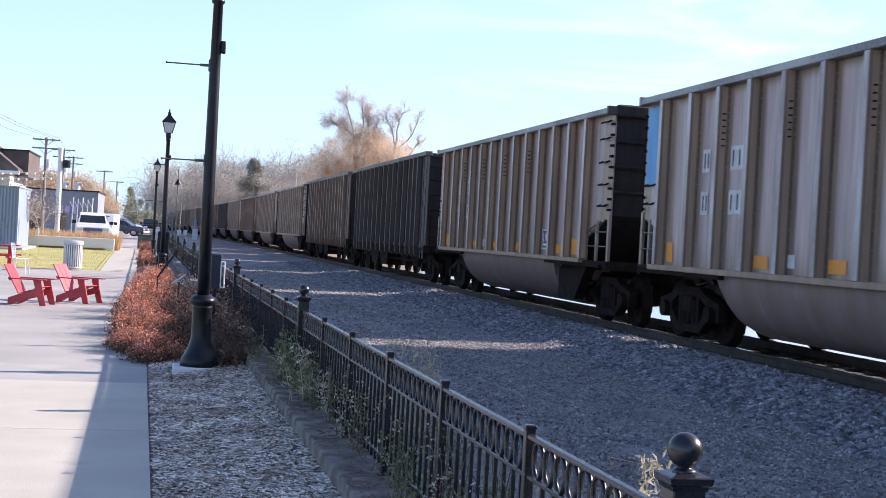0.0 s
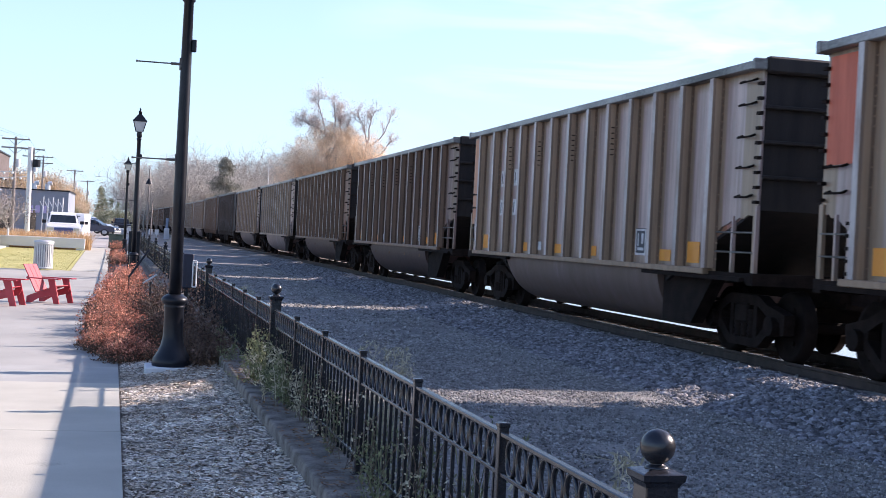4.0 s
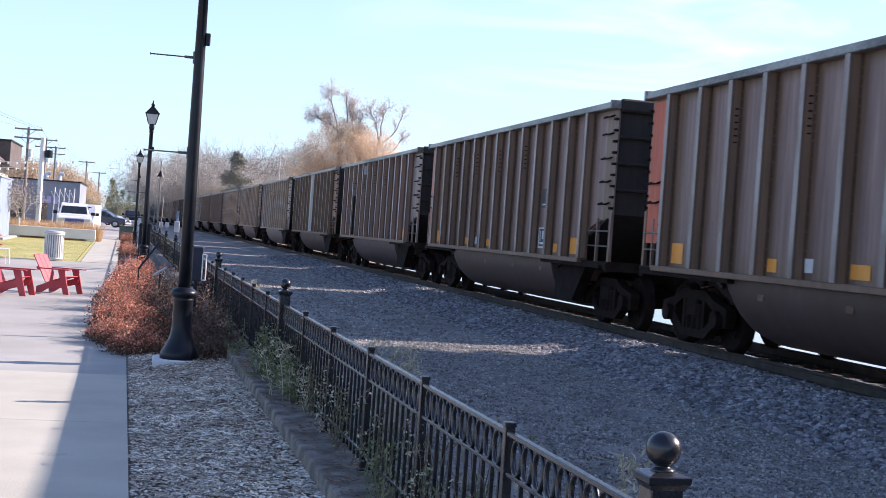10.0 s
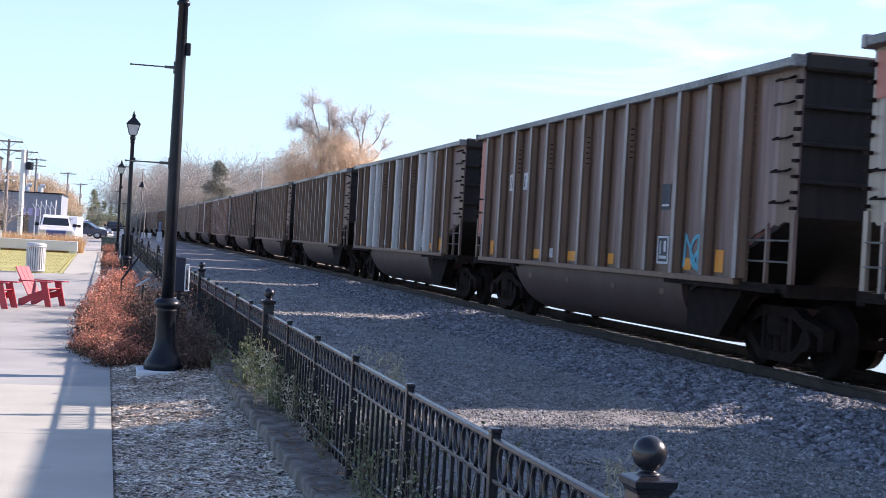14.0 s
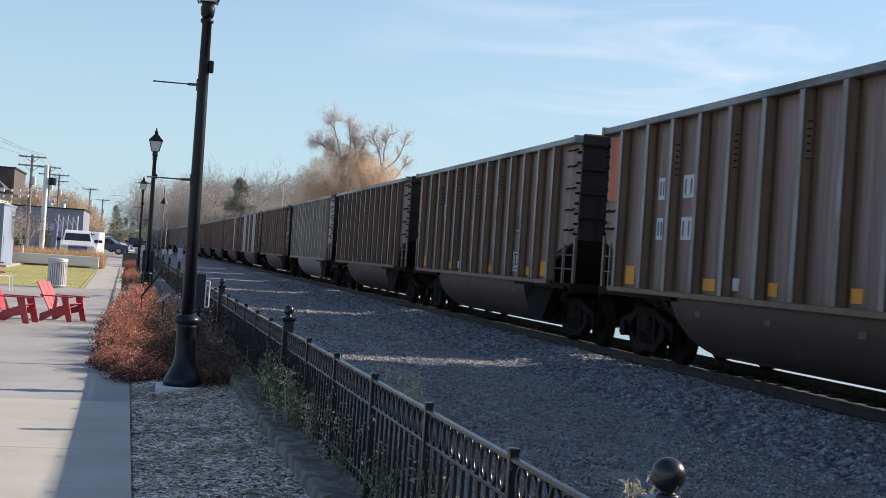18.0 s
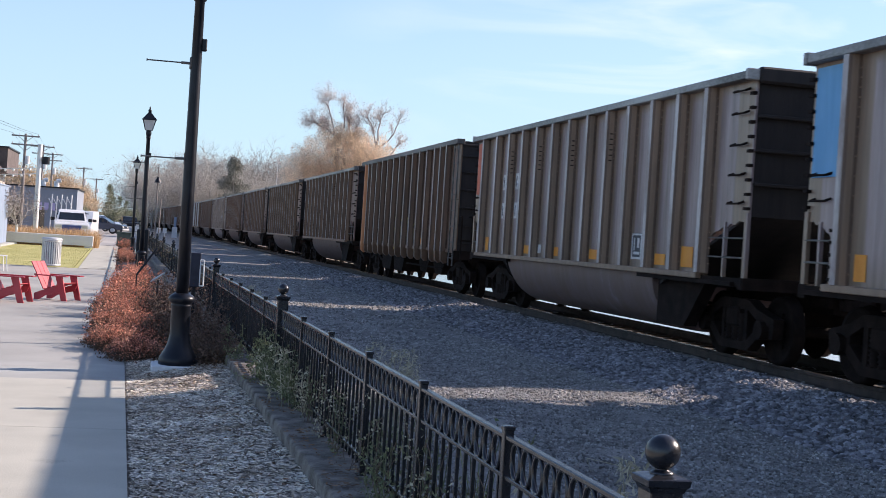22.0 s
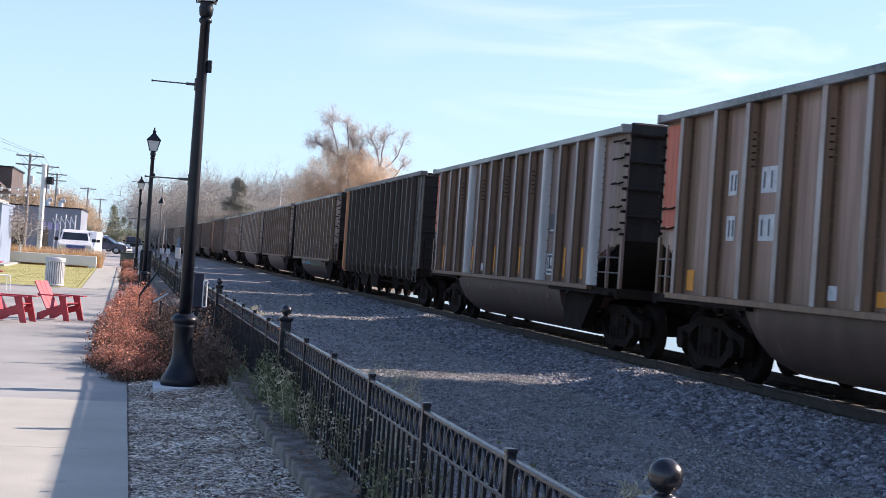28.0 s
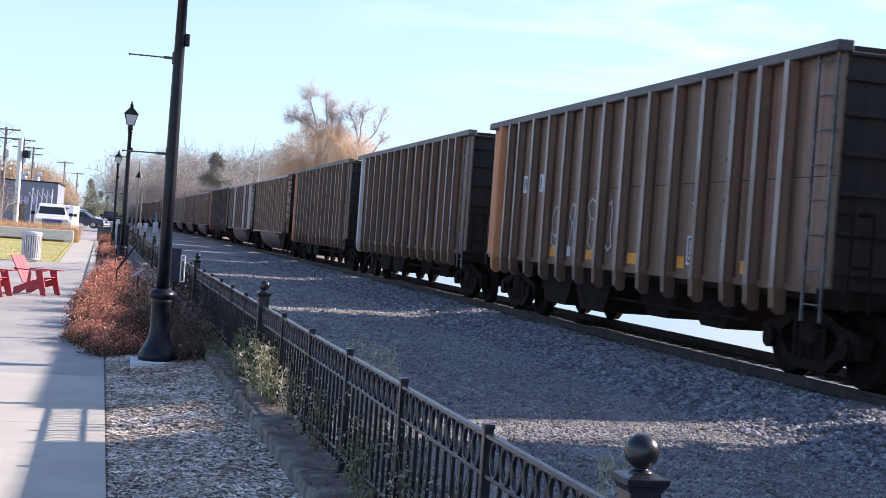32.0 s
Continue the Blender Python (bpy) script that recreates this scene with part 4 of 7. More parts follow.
def flat_car():
    """A flat-bottomed ribbed coal car with open underframe."""
    car = thing("coal_car", "brown flat-bottomed coal car with deep ribs rolling on rails", "coal car", group="cars of the coal train")
    zb, zt = 1.08, 3.95
    for x in (-1, 1):
        bm = bmesh.new()
        box(bm, x * 1.44, x * 1.47, -TAIL_FLAT, HALF, zb, zt - 0.1)
        if x > 0:
            for y in FLAT_RIBS:
                box(bm, 1.47, 1.58, HALF - y - 0.07, HALF - y + 0.07, 0.9, zt - 0.08)
        part("side" if x < 0 else "far_side", bm, BODY["brown"], car)
    for y in FLAT_RIBS:
        part("rib", RIB_FLAT, None, car, m=pose(-1.47, HALF - y, 0))
    bm = bmesh.new()
    for x0, x1 in ((-1.60, -1.40), (1.40, 1.60)):
        box(bm, x0, x1, -TAIL_FLAT - 0.04, HALF + 0.04, zt - 0.13, zt, 0.012)
    part("top_rim", bm, M["rim_dark"], car, "worn steel top rim")
    bm = bmesh.new()
    box(bm, -1.50, -1.46, -TAIL_FLAT, HALF, 1.08, 1.17)
    part("side_sill", bm, BODY["brown"], car)
    bm = bmesh.new()
    box(bm, -1.474, -1.469, -TAIL_FLAT, HALF, 2.42, 2.432)
    part("seam", bm, M["end_dark"], car, "welded seam along the side")
    bm = bmesh.new()
    for a, b in zip(FLAT_RIBS, FLAT_RIBS[1:]):
        for z in (1.62, 2.15, 2.70, 3.20, 3.55):
            box(bm, -1.478, -1.468, HALF - (a + b) / 2 - 0.16, HALF - (a + b) / 2 - 0.09, z, z + 0.05)
    tagged(part("bolt_plating", bm, M["end_dark"], car, "rows of small dark bolt plates"), kind="stuff")
    for y0 in (-1, 1):
        end = HALF if y0 > 0 else TAIL_FLAT
        bm = bmesh.new()
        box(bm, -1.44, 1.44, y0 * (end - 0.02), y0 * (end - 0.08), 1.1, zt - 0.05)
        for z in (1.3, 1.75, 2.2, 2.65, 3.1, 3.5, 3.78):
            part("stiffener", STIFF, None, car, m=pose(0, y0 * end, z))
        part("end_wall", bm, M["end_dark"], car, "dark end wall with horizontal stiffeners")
        bm = bmesh.new()
        box(bm, -1.52, 1.52, y0 * (end - 0.2), y0 * (end + 0.02), 0.92, 1.14)
        box(bm, -0.9, 0.9, y0 * (end - 0.02), y0 * (end + 0.16), 0.98, 1.03)
        part("end_sill", bm, M["steel_dark"], car)
        bm = bmesh.new()
        if y0 > 0:
            bm.free()
        for yy in (0.05, 0.47) if y0 < 0 else ():
            box(bm, -1.55, -1.52, y0 * (end - yy) - 0.02, y0 * (end - yy) + 0.02, 0.75, zt - 0.12)
        for k in range(8 if y0 < 0 else 0):
            rod(bm, (-1.535, y0 * (end - 0.05), 0.95 + k * 0.40), (-1.535, y0 * (end - 0.47), 0.95 + k * 0.40), 0.012, n=6)
        if y0 < 0:
            part("side_ladder", bm, M["galv_worn"], car, "worn grey steel ladder")
        bm = bmesh.new()
        for xx in (-1.42, -1.15):
            rod(bm, (xx, y0 * (end + 0.30), 0.9), (xx, y0 * (end + 0.30), 2.0), 0.022, n=6)
            rod(bm, (xx, y0 * (end + 0.30), 2.0), (xx, y0 * end, 2.0), 0.022, n=6)
        rod(bm, (-1.42, y0 * (end + 0.30), 1.4), (-1.15, y0 * (end + 0.30), 1.4), 0.02, n=6)
        part("end_rail", bm, M["steel_dark"], car)
        part("coupler", COUPLER, None, car, m=pose(0, y0 * end, 0, 0, 0, 0 if y0 > 0 else 180))
        build_truck(car, y0 * (end - 1.12))
    bm = bmesh.new()
    box(bm, -0.25, 0.25, -TAIL_FLAT, HALF, 0.72, 1.02)
    box(bm, -1.44, 1.44, -TAIL_FLAT, HALF, 1.0, 1.08)
    part("centre_sill", bm, M["steel_dark"], car)
    for k, yy in enumerate((-2.8, -0.8, 1.25, 3.2)):
        bm = bmesh.new()
        wide, low = (1.3, 0.36) if yy > 0 else (0.95, 0.42)
        prism(bm, [(yy - 1.0, 1.0), (yy + 1.0, 1.0), (yy + wide * 0.6 - 0.2, low), (yy - wide * 0.6 + 0.2, low)], 0, -wide, wide)
        part("discharge_chute", bm, M["steel_dark"], car)
    bm = bmesh.new()
    rod(bm, (-1.2, -4.4, 0.62), (-1.2, 4.4, 0.62), 0.025, n=6)
    rod(bm, (-0.6, 0.2, 0.6), (-0.6, 1.9, 0.6), 0.17, n=12)
    part("brake_rigging", bm, M["steel_dark"], car)
    return car


STIFF = shared("stiffener", lambda bm: box(bm, -1.45, 1.45, -0.03, 0.03, 0, 0.05, 0.01), M["end_dark"])
COUPLER = shared("coupler", coupler_build, M["steel_dark"])
RIB_TUB = shared("rib", rib_build(1.165, 3.75), BODY["tan"])
RIB_RUNGS = shared("rib", rib_build(1.165, 3.75, True), BODY["tan"])
for _m in (RIB_TUB, RIB_RUNGS):
    for _n in (M["steel_dark"], BODY["tan"], M["steel_dark"], BODY["tan"]):
        _m.materials.append(_n)


def rib_flat_build(bm):
    rib_build(1.10, 3.84)(bm)
    n0 = set(bm.faces)
    prism(bm, [(-0.145, 1.10), (-0.13, 0.86), (-0.04, 0.78), (0.03, 0.80), (0.03, 1.10)], 1, -0.07, 0.07)
    for f in bm.faces:
        if f not in n0:
            f.material_index = 2


RIB_FLAT = shared("rib", rib_flat_build, BODY["brown"])
for _n in (M["steel_dark"], BODY["brown"], M["steel_dark"], BODY["brown"]):
    RIB_FLAT.materials.append(_n)
BRACKET = shared("step_bracket", lambda bm: box(bm, -0.06, 0.0, -0.05, 0.05, -0.02, 0.02), M["steel_dark"])
PROTO = {"tub": tub_car(), "flat": flat_car()}


def plate(name, car, material, y0, y1, z0, z1, x=-1.481, label=""):
    """A thin painted patch on the near side; y runs back from the head end."""
    bm = bmesh.new()
    box(bm, x - 0.004, x, HALF - y0, HALF - y1, z0, z1)
    return part(name, bm, material, car, label)


def marks(car, material=None, y=1.62, z=2.85, blocks=4, x=-1.481, step=1.0):
    """Reporting marks as pale blocks with dark bars."""
    for k in range(blocks):
        a, b = y + (k % 2) * step, z - (k // 2) * 0.62
        w = 0.26 if k % 2 == 0 else 0.46
        plate("number_plate", car, material or M["white_mark"], a, a + w, b - 0.34, b, x, "pale stencilled marking block")
        for j in range(2):
            plate("number_bar", car, M["dark_mark"], a + 0.07 + j * w * 0.45, a + 0.11 + j * w * 0.45, b - 0.28, b - 0.06, x - 0.004)


# head-end number from the front: kind, body, end panel, its height, marks, silver ribs, patch list
TRAIN = {
    -20: ("tub", "tan"), -19: ("tub", "grey"), -18: ("flat", "dark"), -17: ("tub", "tan"), -16: ("tub", "brown"), -15: ("tub", "grey"), -14: ("tub", "tan"),
    -13: ("tub", "brown"), -12: ("tub", "grey"), -11: ("tub", "brown"), -10: ("tub", "tan"), -9: ("tub", "brown"), -8: ("tub", "dark"), -7: ("tub", "tan"), -6: ("tub", "brown"),
    -5: ("tub", "tan"), -4: ("tub", "tan"), -3: ("flat", "umber"), -2: ("flat", "dark"), -1: ("tub", "tan", "panel_salmon", 1.2, 4),
    0: ("tub", "grey", "panel_blue", 1.25, 4), 1: ("tub", "umber", "panel_orange", 2.2, 0), 2: ("tub", "brown", "panel_orange", 1.1, 2), 3: ("tub", "tan", "panel_peach", 1.95, 4),
    4: ("tub", "tan", "panel_orange", 1.25, 4), 5: ("tub", "grey", "panel_blue", 1.0, 2), 6: ("tub", "umber", "panel_orange", 2.3, 0, (6,)), 7: ("tub", "mauve", "panel_orange", 1.2, 4),
    8: ("tub", "brown", "panel_salmon", 2.6, 0), 9: ("tub", "brown", "panel_orange", 2.2, 0), 10: ("tub", "brown", "panel_orange", 2.0, 0, (9,)), 11: ("tub", "brown", "panel_salmon", 1.5, 0, (2, 3, 6, 9, 10)),
    12: ("tub", "brown", "panel_salmon", 2.1, 2), 13: ("tub", "silver", "panel_salmon", 0.5, 4), 14: ("tub", "brown", "panel_orange", 1.3, 4), 15: ("tub", "brown", "panel_orange", 0.9, 2),
    16: ("tub", "brown", "panel_orange", 1.1, 4), 17: ("tub", "brown", "panel_orange", 1.1, 4), 18: ("flat", "umber", "panel_amber", 2.7, 2), 19: ("tub", "taupe", "panel_orange", 1.2, 4),
    20: ("tub", "taupe", "panel_blue", 1.3, 4), 21: ("tub", "brown", "panel_salmon", 2.0, 2), 22: ("tub", "brown", "panel_orange", 1.2, 4), 23: ("flat", "dark", "panel_amber", 2.7, 0),
    24: ("tub", "brown", "panel_orange", 1.5, 0, (3, 9, 12)), 25: ("tub", "rust", "panel_orange", 1.6, 4), 26: ("flat", "umber", "panel_amber", 2.7, 2), 27: ("flat", "umber", "panel_amber", 2.7, 2, (0,)),
    28: ("flat", "umber", "panel_amber", 2.7, 2), 29: ("tub", "tan", "panel_orange", 1.2, 4), 30: ("tub", "brown", "panel_orange", 1.2, 4),
}
S_ZERO, SPEED = 21.22, 14.385          # head of car 0 along the line at the start, metres a second
EASE = [(0, -0.30), (4, 0.10), (8, 0.35), (12, 0.60), (16, 0.74), (20, 0.72), (24, 0.30), (28, -0.05), (32, -0.55)]   # small changes of speed
CARS = {}
BODY_PARTS = ("side", "far_side", "rib", "side_sill", "corner_post")
used = set()
for n_car, spec in TRAIN.items():
    kind, tone = spec[0], spec[1]
    if kind in used:
        car = copy_thing(PROTO[kind], Matrix())
    else:
        car = PROTO[kind]
        used.add(kind)
    CARS[n_car] = car
for n_car, car in CARS.items():
    kind, tone, *more = TRAIN[n_car]
    ribs = []
    for o in car.children:
        base = o.name.split(".")[0]
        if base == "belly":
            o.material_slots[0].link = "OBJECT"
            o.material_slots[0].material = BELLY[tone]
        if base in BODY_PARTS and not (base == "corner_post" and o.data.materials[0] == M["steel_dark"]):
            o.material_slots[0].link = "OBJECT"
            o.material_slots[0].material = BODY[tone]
            if base == "side_sill":
                o.material_slots[0].material = TRIM_BROWN[tone]
            if base == "rib":
                o.material_slots[0].material = RIB[tone]
                for slot, skin in ((1, TRIM_BROWN), (2, TRIM_BROWN), (4, FLANK_EDGE)):
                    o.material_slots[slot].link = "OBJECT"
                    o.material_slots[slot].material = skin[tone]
                ribs.append(o)
    if n_car < -4:
        for o in [o for o in car.children_recursive if o.name.split(".")[0] in ("step_bracket", "spring", "rung", "grab_bar", "stiffener", "corner_cap", "ledge", "end_rail", "bolt_plating")]:
            bpy.data.objects.remove(o)
    if not more:
        continue
    xs_side = -1.481 if kind == "tub" else -1.476
    ptop = 3.70 if kind == "tub" else 3.78
    plate("end_panel", car, M[more[0]], 0.06, 0.90 if kind == "tub" else 0.79, ptop - more[1], ptop, xs_side, "coloured end panel")
    if len(more) > 2 and more[2]:
        marks(car, None, 1.22 if n_car == 5 else 2.40 if kind == "tub" else 2.36, 2.9 if kind == "tub" else 2.76, more[2], xs_side, 0.98 if kind == "tub" else 1.06)
    ribs.sort(key=lambda o: -o.matrix_basis.translation.y)
    for k in (more[3] if len(more) > 3 else ()):
        ribs[k].material_slots[0].material = M["silver_rib"]
        ribs[k].material_slots[2].material = ribs[k].material_slots[4].material = M["silver_rib"]
        ribs[k].material_slots[1].material = M["steel_dark"]
        ribs[k].material_slots[3].link = "OBJECT"
        ribs[k].material_slots[3].material = M["silver_rib"]
        tagged(ribs[k], "bright unpainted replacement rib")
    if kind == "flat" and more[0] == "panel_amber" and len(more) < 4:
        for slot in (0, 2, 4):
            ribs[0].material_slots[slot].material = M[more[0]]
    rr = random.Random(n_car)
    for y in ((1.16, 4.30, 6.34, 8.38, 11.43, 12.45) if kind == "tub" else (1.75, 4.32, 6.28, 8.20, 10.12, 12.12)):
        big = y in (1.16, 12.45)
        if rr.random() < 0.8 or big:
            wide = 0.42 if rr.random() < 0.6 else 0.25
            if n_car == 24:
                plate("reflector", car, M["yellow"], y + 0.05, y + 0.15, 1.25, 1.82, xs_side, "narrow upright yellow reflective strip")
            else:
                plate("reflector", car, M["yellow"], y, y + wide, 1.22, 1.22 + (0.30 if big else 0.17), xs_side, "yellow reflective patch")
    plate("data_panel", car, M["dark_mark"], 10.44, 10.86, 1.28, 1.70, xs_side, "dark stencilled data panel with pale lines")
    for a, b, c, d in ((10.44, 10.86, 1.28, 1.315), (10.44, 10.86, 1.66, 1.69), (10.44, 10.475, 1.315, 1.66), (10.825, 10.86, 1.315, 1.66), (10.52, 10.78, 1.355, 1.40), (10.53, 10.57, 1.42, 1.62), (10.68, 10.76, 1.46, 1.62)):
        plate("data_bar", car, M["white_mark"], a, b, c, d, xs_side - 0.004)
    if tone in ("brown", "umber", "dark"):
        plate("dark_plate", car, M["slate_plate"], 10.50, 10.82, 2.08, 2.46, xs_side, "dark grey repainted patch")
        plate("plate_line", car, M["white_mark"], 10.53, 10.79, 2.13, 2.16, xs_side - 0.004)
    if kind == "tub" and tone in ("brown", "umber"):
        for y in (4.1, 6.3, 8.6, 10.6):
            plate("belly_patch", car, M["faded_patch"], y, y + 0.17, 0.84, 0.92, -1.484, "faded orange patch on the belly")
    plate("notice", car, M["white_mark"], 5.28, 5.48, 1.25, 1.42, xs_side)


# sprayed strokes on some cars: loops and bars, y back from the head end, z up
def spray(car, material, y0, z0, w, h, strokes, x=-1.484, thick=0.045):
    """One sprayed figure; each stroke is a mitred ribbon through points of a unit square."""
    bm = bmesh.new()
    for pts in strokes:
        ps = [Vector((0, HALF - (y0 + a * w), z0 + b * h)) for a, b in pts]
        closed = len(ps) > 3 and (ps[0] - ps[-1]).length < 1e-4
        ps = ps[:-1] if closed else ps
        k, front, back = len(ps), [], []
        for i, p in enumerate(ps):
            e0 = (p - ps[i - 1]).normalized() if closed or i else (ps[1] - p).normalized()
            e1 = (ps[(i + 1) % k] - p).normalized() if closed or i < k - 1 else e0
            n0, n1 = Vector((0, -e0.z, e0.y)), Vector((0, -e1.z, e1.y))
            n = (n0 + n1).normalized() if (n0 + n1).length > 0.3 else n0
            n *= thick / 2 / max(0.5, n.dot(n0))
            for rows, dx in ((front, -0.003), (back, 0.0)):
                rows.append([bm.verts.new((x + dx, q.y, q.z)) for q in (p - n, p + n)])
        for i in range(k if closed else k - 1):
            a, b, c, d = front[i], front[(i + 1) % k], back[i], back[(i + 1) % k]
            for quad in ((a[0], a[1], b[1], b[0]), (a[0], b[0], d[0], c[0]), (a[1], c[1], d[1], b[1])):
                bm.faces.new(quad)
    part("graffiti", bm, material, car, "sprayed graffiti stroke")


def loop(cx, cy, rx, ry, a0=0.0, a1=360.0, n=12):
    return [(cx + rx * math.cos(radians(a0 + (a1 - a0) * i / n)), cy + ry * math.sin(radians(a0 + (a1 - a0) * i / n))) for i in range(n + 1)]


GLYPHS = [
    [[(0, 1), (1, 1)], [(0.5, 1), (0.45, 0)]],
    [[(0.1, 1), (0.1, 0)], [(0.9, 1), (0.1, 0.45), (0.9, 0)]],
    [[(0, 0), (0.1, 1), (0.9, 0), (1, 1)]],
    [loop(0.5, 0.5, 0.45, 0.5), [(0.2, 0.2), (0.8, 0.8)]],
    [[(1, 1), (0.1, 0.95), (0.1, 0.05), (1, 0)], [(0.1, 0.5), (0.8, 0.5)]],
    [[(0.9, 1), (0.2, 0.7), (0.1, 0.3)], loop(0.5, 0.27, 0.4, 0.27)],
    [[(0.2, 1), (0.1, 0.45), (1, 0.45)], [(0.8, 0.9), (0.75, 0)]],
    [loop(0.45, 0.75, 0.4, 0.25, -60, 250), loop(0.55, 0.25, 0.45, 0.27, 130, -120)],
    [[(0.15, 0), (0.2, 1)], loop(0.4, 0.75, 0.4, 0.25, 100, -100), [(0.4, 0.5), (0.95, 0)]],
]
GLYPHS += [
    [[(0.1, 0), (0.1, 1), (0.7, 0.9), (0.95, 0.5), (0.7, 0.1), (0.1, 0)]],
    [[(0.15, 0), (0.1, 1), (1, 0.95)], [(0.12, 0.5), (0.8, 0.52)]],
    [[(0, 0), (0.5, 1), (1, 0)], [(0.2, 0.4), (0.8, 0.4)]],
    [[(0, 1), (0.5, 0), (1, 1)]],
    [loop(0.5, 1.0, 0.5, 0.9, 200, 340, 6)],
]
for g, y, z, w_, h_ in ((7, 4.36, 1.40, 0.26, 0.52), (0, 5.32, 1.42, 0.38, 0.62), (1, 6.36, 1.52, 0.36, 0.66), (2, 7.40, 1.40, 0.38, 0.70), (3, 8.40, 1.40, 0.36, 0.76),
                        (4, 9.42, 1.36, 0.38, 0.80), (5, 10.42, 1.36, 0.40, 0.80), (6, 11.46, 1.34, 0.42, 0.78)):
    spray(CARS[6], M["spray_white"], y, z, w_, h_, GLYPHS[g], thick=0.05)
spray(CARS[6], M["spray_white"], 0.35, 2.2, 0.3, 0.45, GLYPHS[7], -1.489, 0.03)
for k, g in enumerate((9, 4, 10, 8)):
    for mat_, th, off in ((M["spray_yellow"], 0.26, 0.0), (M["dark_mark"], 0.18, -0.004)):
        spray(CARS[18], mat_, 6.30 + k * 0.967, 1.18, 0.36, 0.66, GLYPHS[g], -1.482 + off, th)
for y, pair in ((5.34, (11, 4)), (6.36, (3, 12)), (7.38, (1, 4)), (8.40, (11, 12)), (9.42, (1, 7))):
    for k, g in enumerate(pair):
        spray(CARS[22], M["spray_pale"] if y == 7.38 else M["spray_blue"], y + k * 0.22, 1.52 + 0.04 * k, 0.18, 0.36, GLYPHS[g], -1.484, 0.062)
    spray(CARS[22], M["spray_blue"], y + 0.1, 1.26, 0.26, 0.14, GLYPHS[13], -1.484, 0.045)
spray(CARS[22], M["spray_white"], 4.36, 1.50, 0.24, 0.34, GLYPHS[6], -1.484, 0.035)
for k, g in enumerate((12, 7, 2, 0)):
    spray(CARS[22], M["spray_white"], 11.40 + k * 0.10, 1.44 + 0.06 * (k % 2), 0.26, 0.50, GLYPHS[g], -1.484, 0.055)
for k, g in enumerate((3, 5, 9, 7)):
    spray(CARS[22], M["spray_white"], 3.78 + k * 0.20, 0.86, 0.13, 0.15, GLYPHS[g], -1.492, 0.028)
for k, g in enumerate((3, 11, 3, 8, 0, 4, 3, 1, 7)):
    spray(CARS[22], M["spray_blue"], 4.95 + k * 0.19, 0.86, 0.13, 0.12, GLYPHS[g], -1.492, 0.026)
for k in range(8):
    spray(CARS[22], M["spray_green"], 6.6 + k * 0.36, 0.80 + 0.02 * (k % 2), 0.34, 0.10, [loop(0.5, 0.5, 0.5, 0.5, 190 if k % 2 else 20, 350 if k % 2 else 160, 5)], -1.484, 0.04)
spray(CARS[22], M["spray_green"], 9.42, 0.82, 0.22, 0.22, GLYPHS[12], -1.490, 0.06)
for y, w_, z, h_, strokes in ((4.32, 0.46, 1.40, 0.74, [loop(0.55, 0.62, 0.42, 0.36, 60, 300), loop(0.55, 0.25, 0.45, 0.25, 150, 340)]),
                              (5.26, 0.50, 1.36, 0.82, [[(0.1, 0.7), (0.35, 1.0), (0.75, 0.95), (0.6, 0.55), (0.8, 0.2), (0.7, 0.0)], [(0.15, 0.75), (0.45, 0.55), (0.2, 0.1), (0.45, 0.0)], [(0.4, 0.6), (0.6, 0.55)]]),
                              (6.24, 0.50, 1.38, 0.88, [[(0.0, 0.85), (0.4, 1.0), (0.9, 0.9), (0.75, 0.5), (0.9, 0.1), (0.6, 0.0)], [(0.05, 0.85), (0.35, 0.6), (0.2, 0.15), (0.5, 0.05)], [(0.4, 0.62), (0.7, 0.6)]]),
                              (7.20, 0.30, 1.40, 0.82, [[(0.2, 0.9), (0.5, 1.0), (0.8, 0.75), (0.6, 0.4), (0.9, 0.1), (0.4, 0.0), (0.0, 0.1)]])):
    spray(CARS[28], M["spray_white"], y, z, w_, h_, strokes, -1.484, 0.035)
for k in range(2):
    spray(CARS[12], M["spray_blue"], 11.42 + k * 0.2, 1.25, 0.5, 0.45, GLYPHS[2 + k], -1.484, 0.06)
for n_car, a, z0, z1, mat_, nm, words in ((7, 5.171, 3.36, 3.66, "white_mark", "notice", "small pale notice high on a rib"), (7, 3.137, 1.2, 2.62, "end_dark", "scorched_strip", "blackened lower flank of a rib"),
                                          (20, 9.239, 3.38, 3.60, "white_mark", "notice", "small pale notice high on a rib")):
    bm = bmesh.new()
    box(bm, -1.585, -1.50, HALF - a - 0.112, HALF - a - 0.098, z0, z1)
    part(nm, bm, M[mat_], CARS[n_car], words)
spray(CARS[7], M["spray_green"], 1.35, 1.5, 0.7, 0.3, GLYPHS[7], -1.484, 0.05)

# ------------------------------------------------------------------ the fence
PANEL, TOP_Z, BASE_Z = 1.5235, 1.0, 0.235
def ring_build(bm):
    n, k = 18, 6
    rings = []
    for i in range(n):
        a = 2 * math.pi * i / n
        c = Vector((0, math.cos(a) * 0.058, math.sin(a) * 0.07))
        e = Vector((0, math.cos(a), math.sin(a)))
        rings.append([bm.verts.new(c + e * 0.009 * math.cos(b) + Vector((0.011 * math.sin(b), 0, 0))) for b in (2 * math.pi * j / k for j in range(k))])
    for i in range(n):
        r0, r1 = rings[i], rings[(i + 1) % n]
        for j in range(k):
            bm.faces.new((r0[j], r1[j], r1[(j + 1) % k], r0[(j + 1) % k])).smooth = True


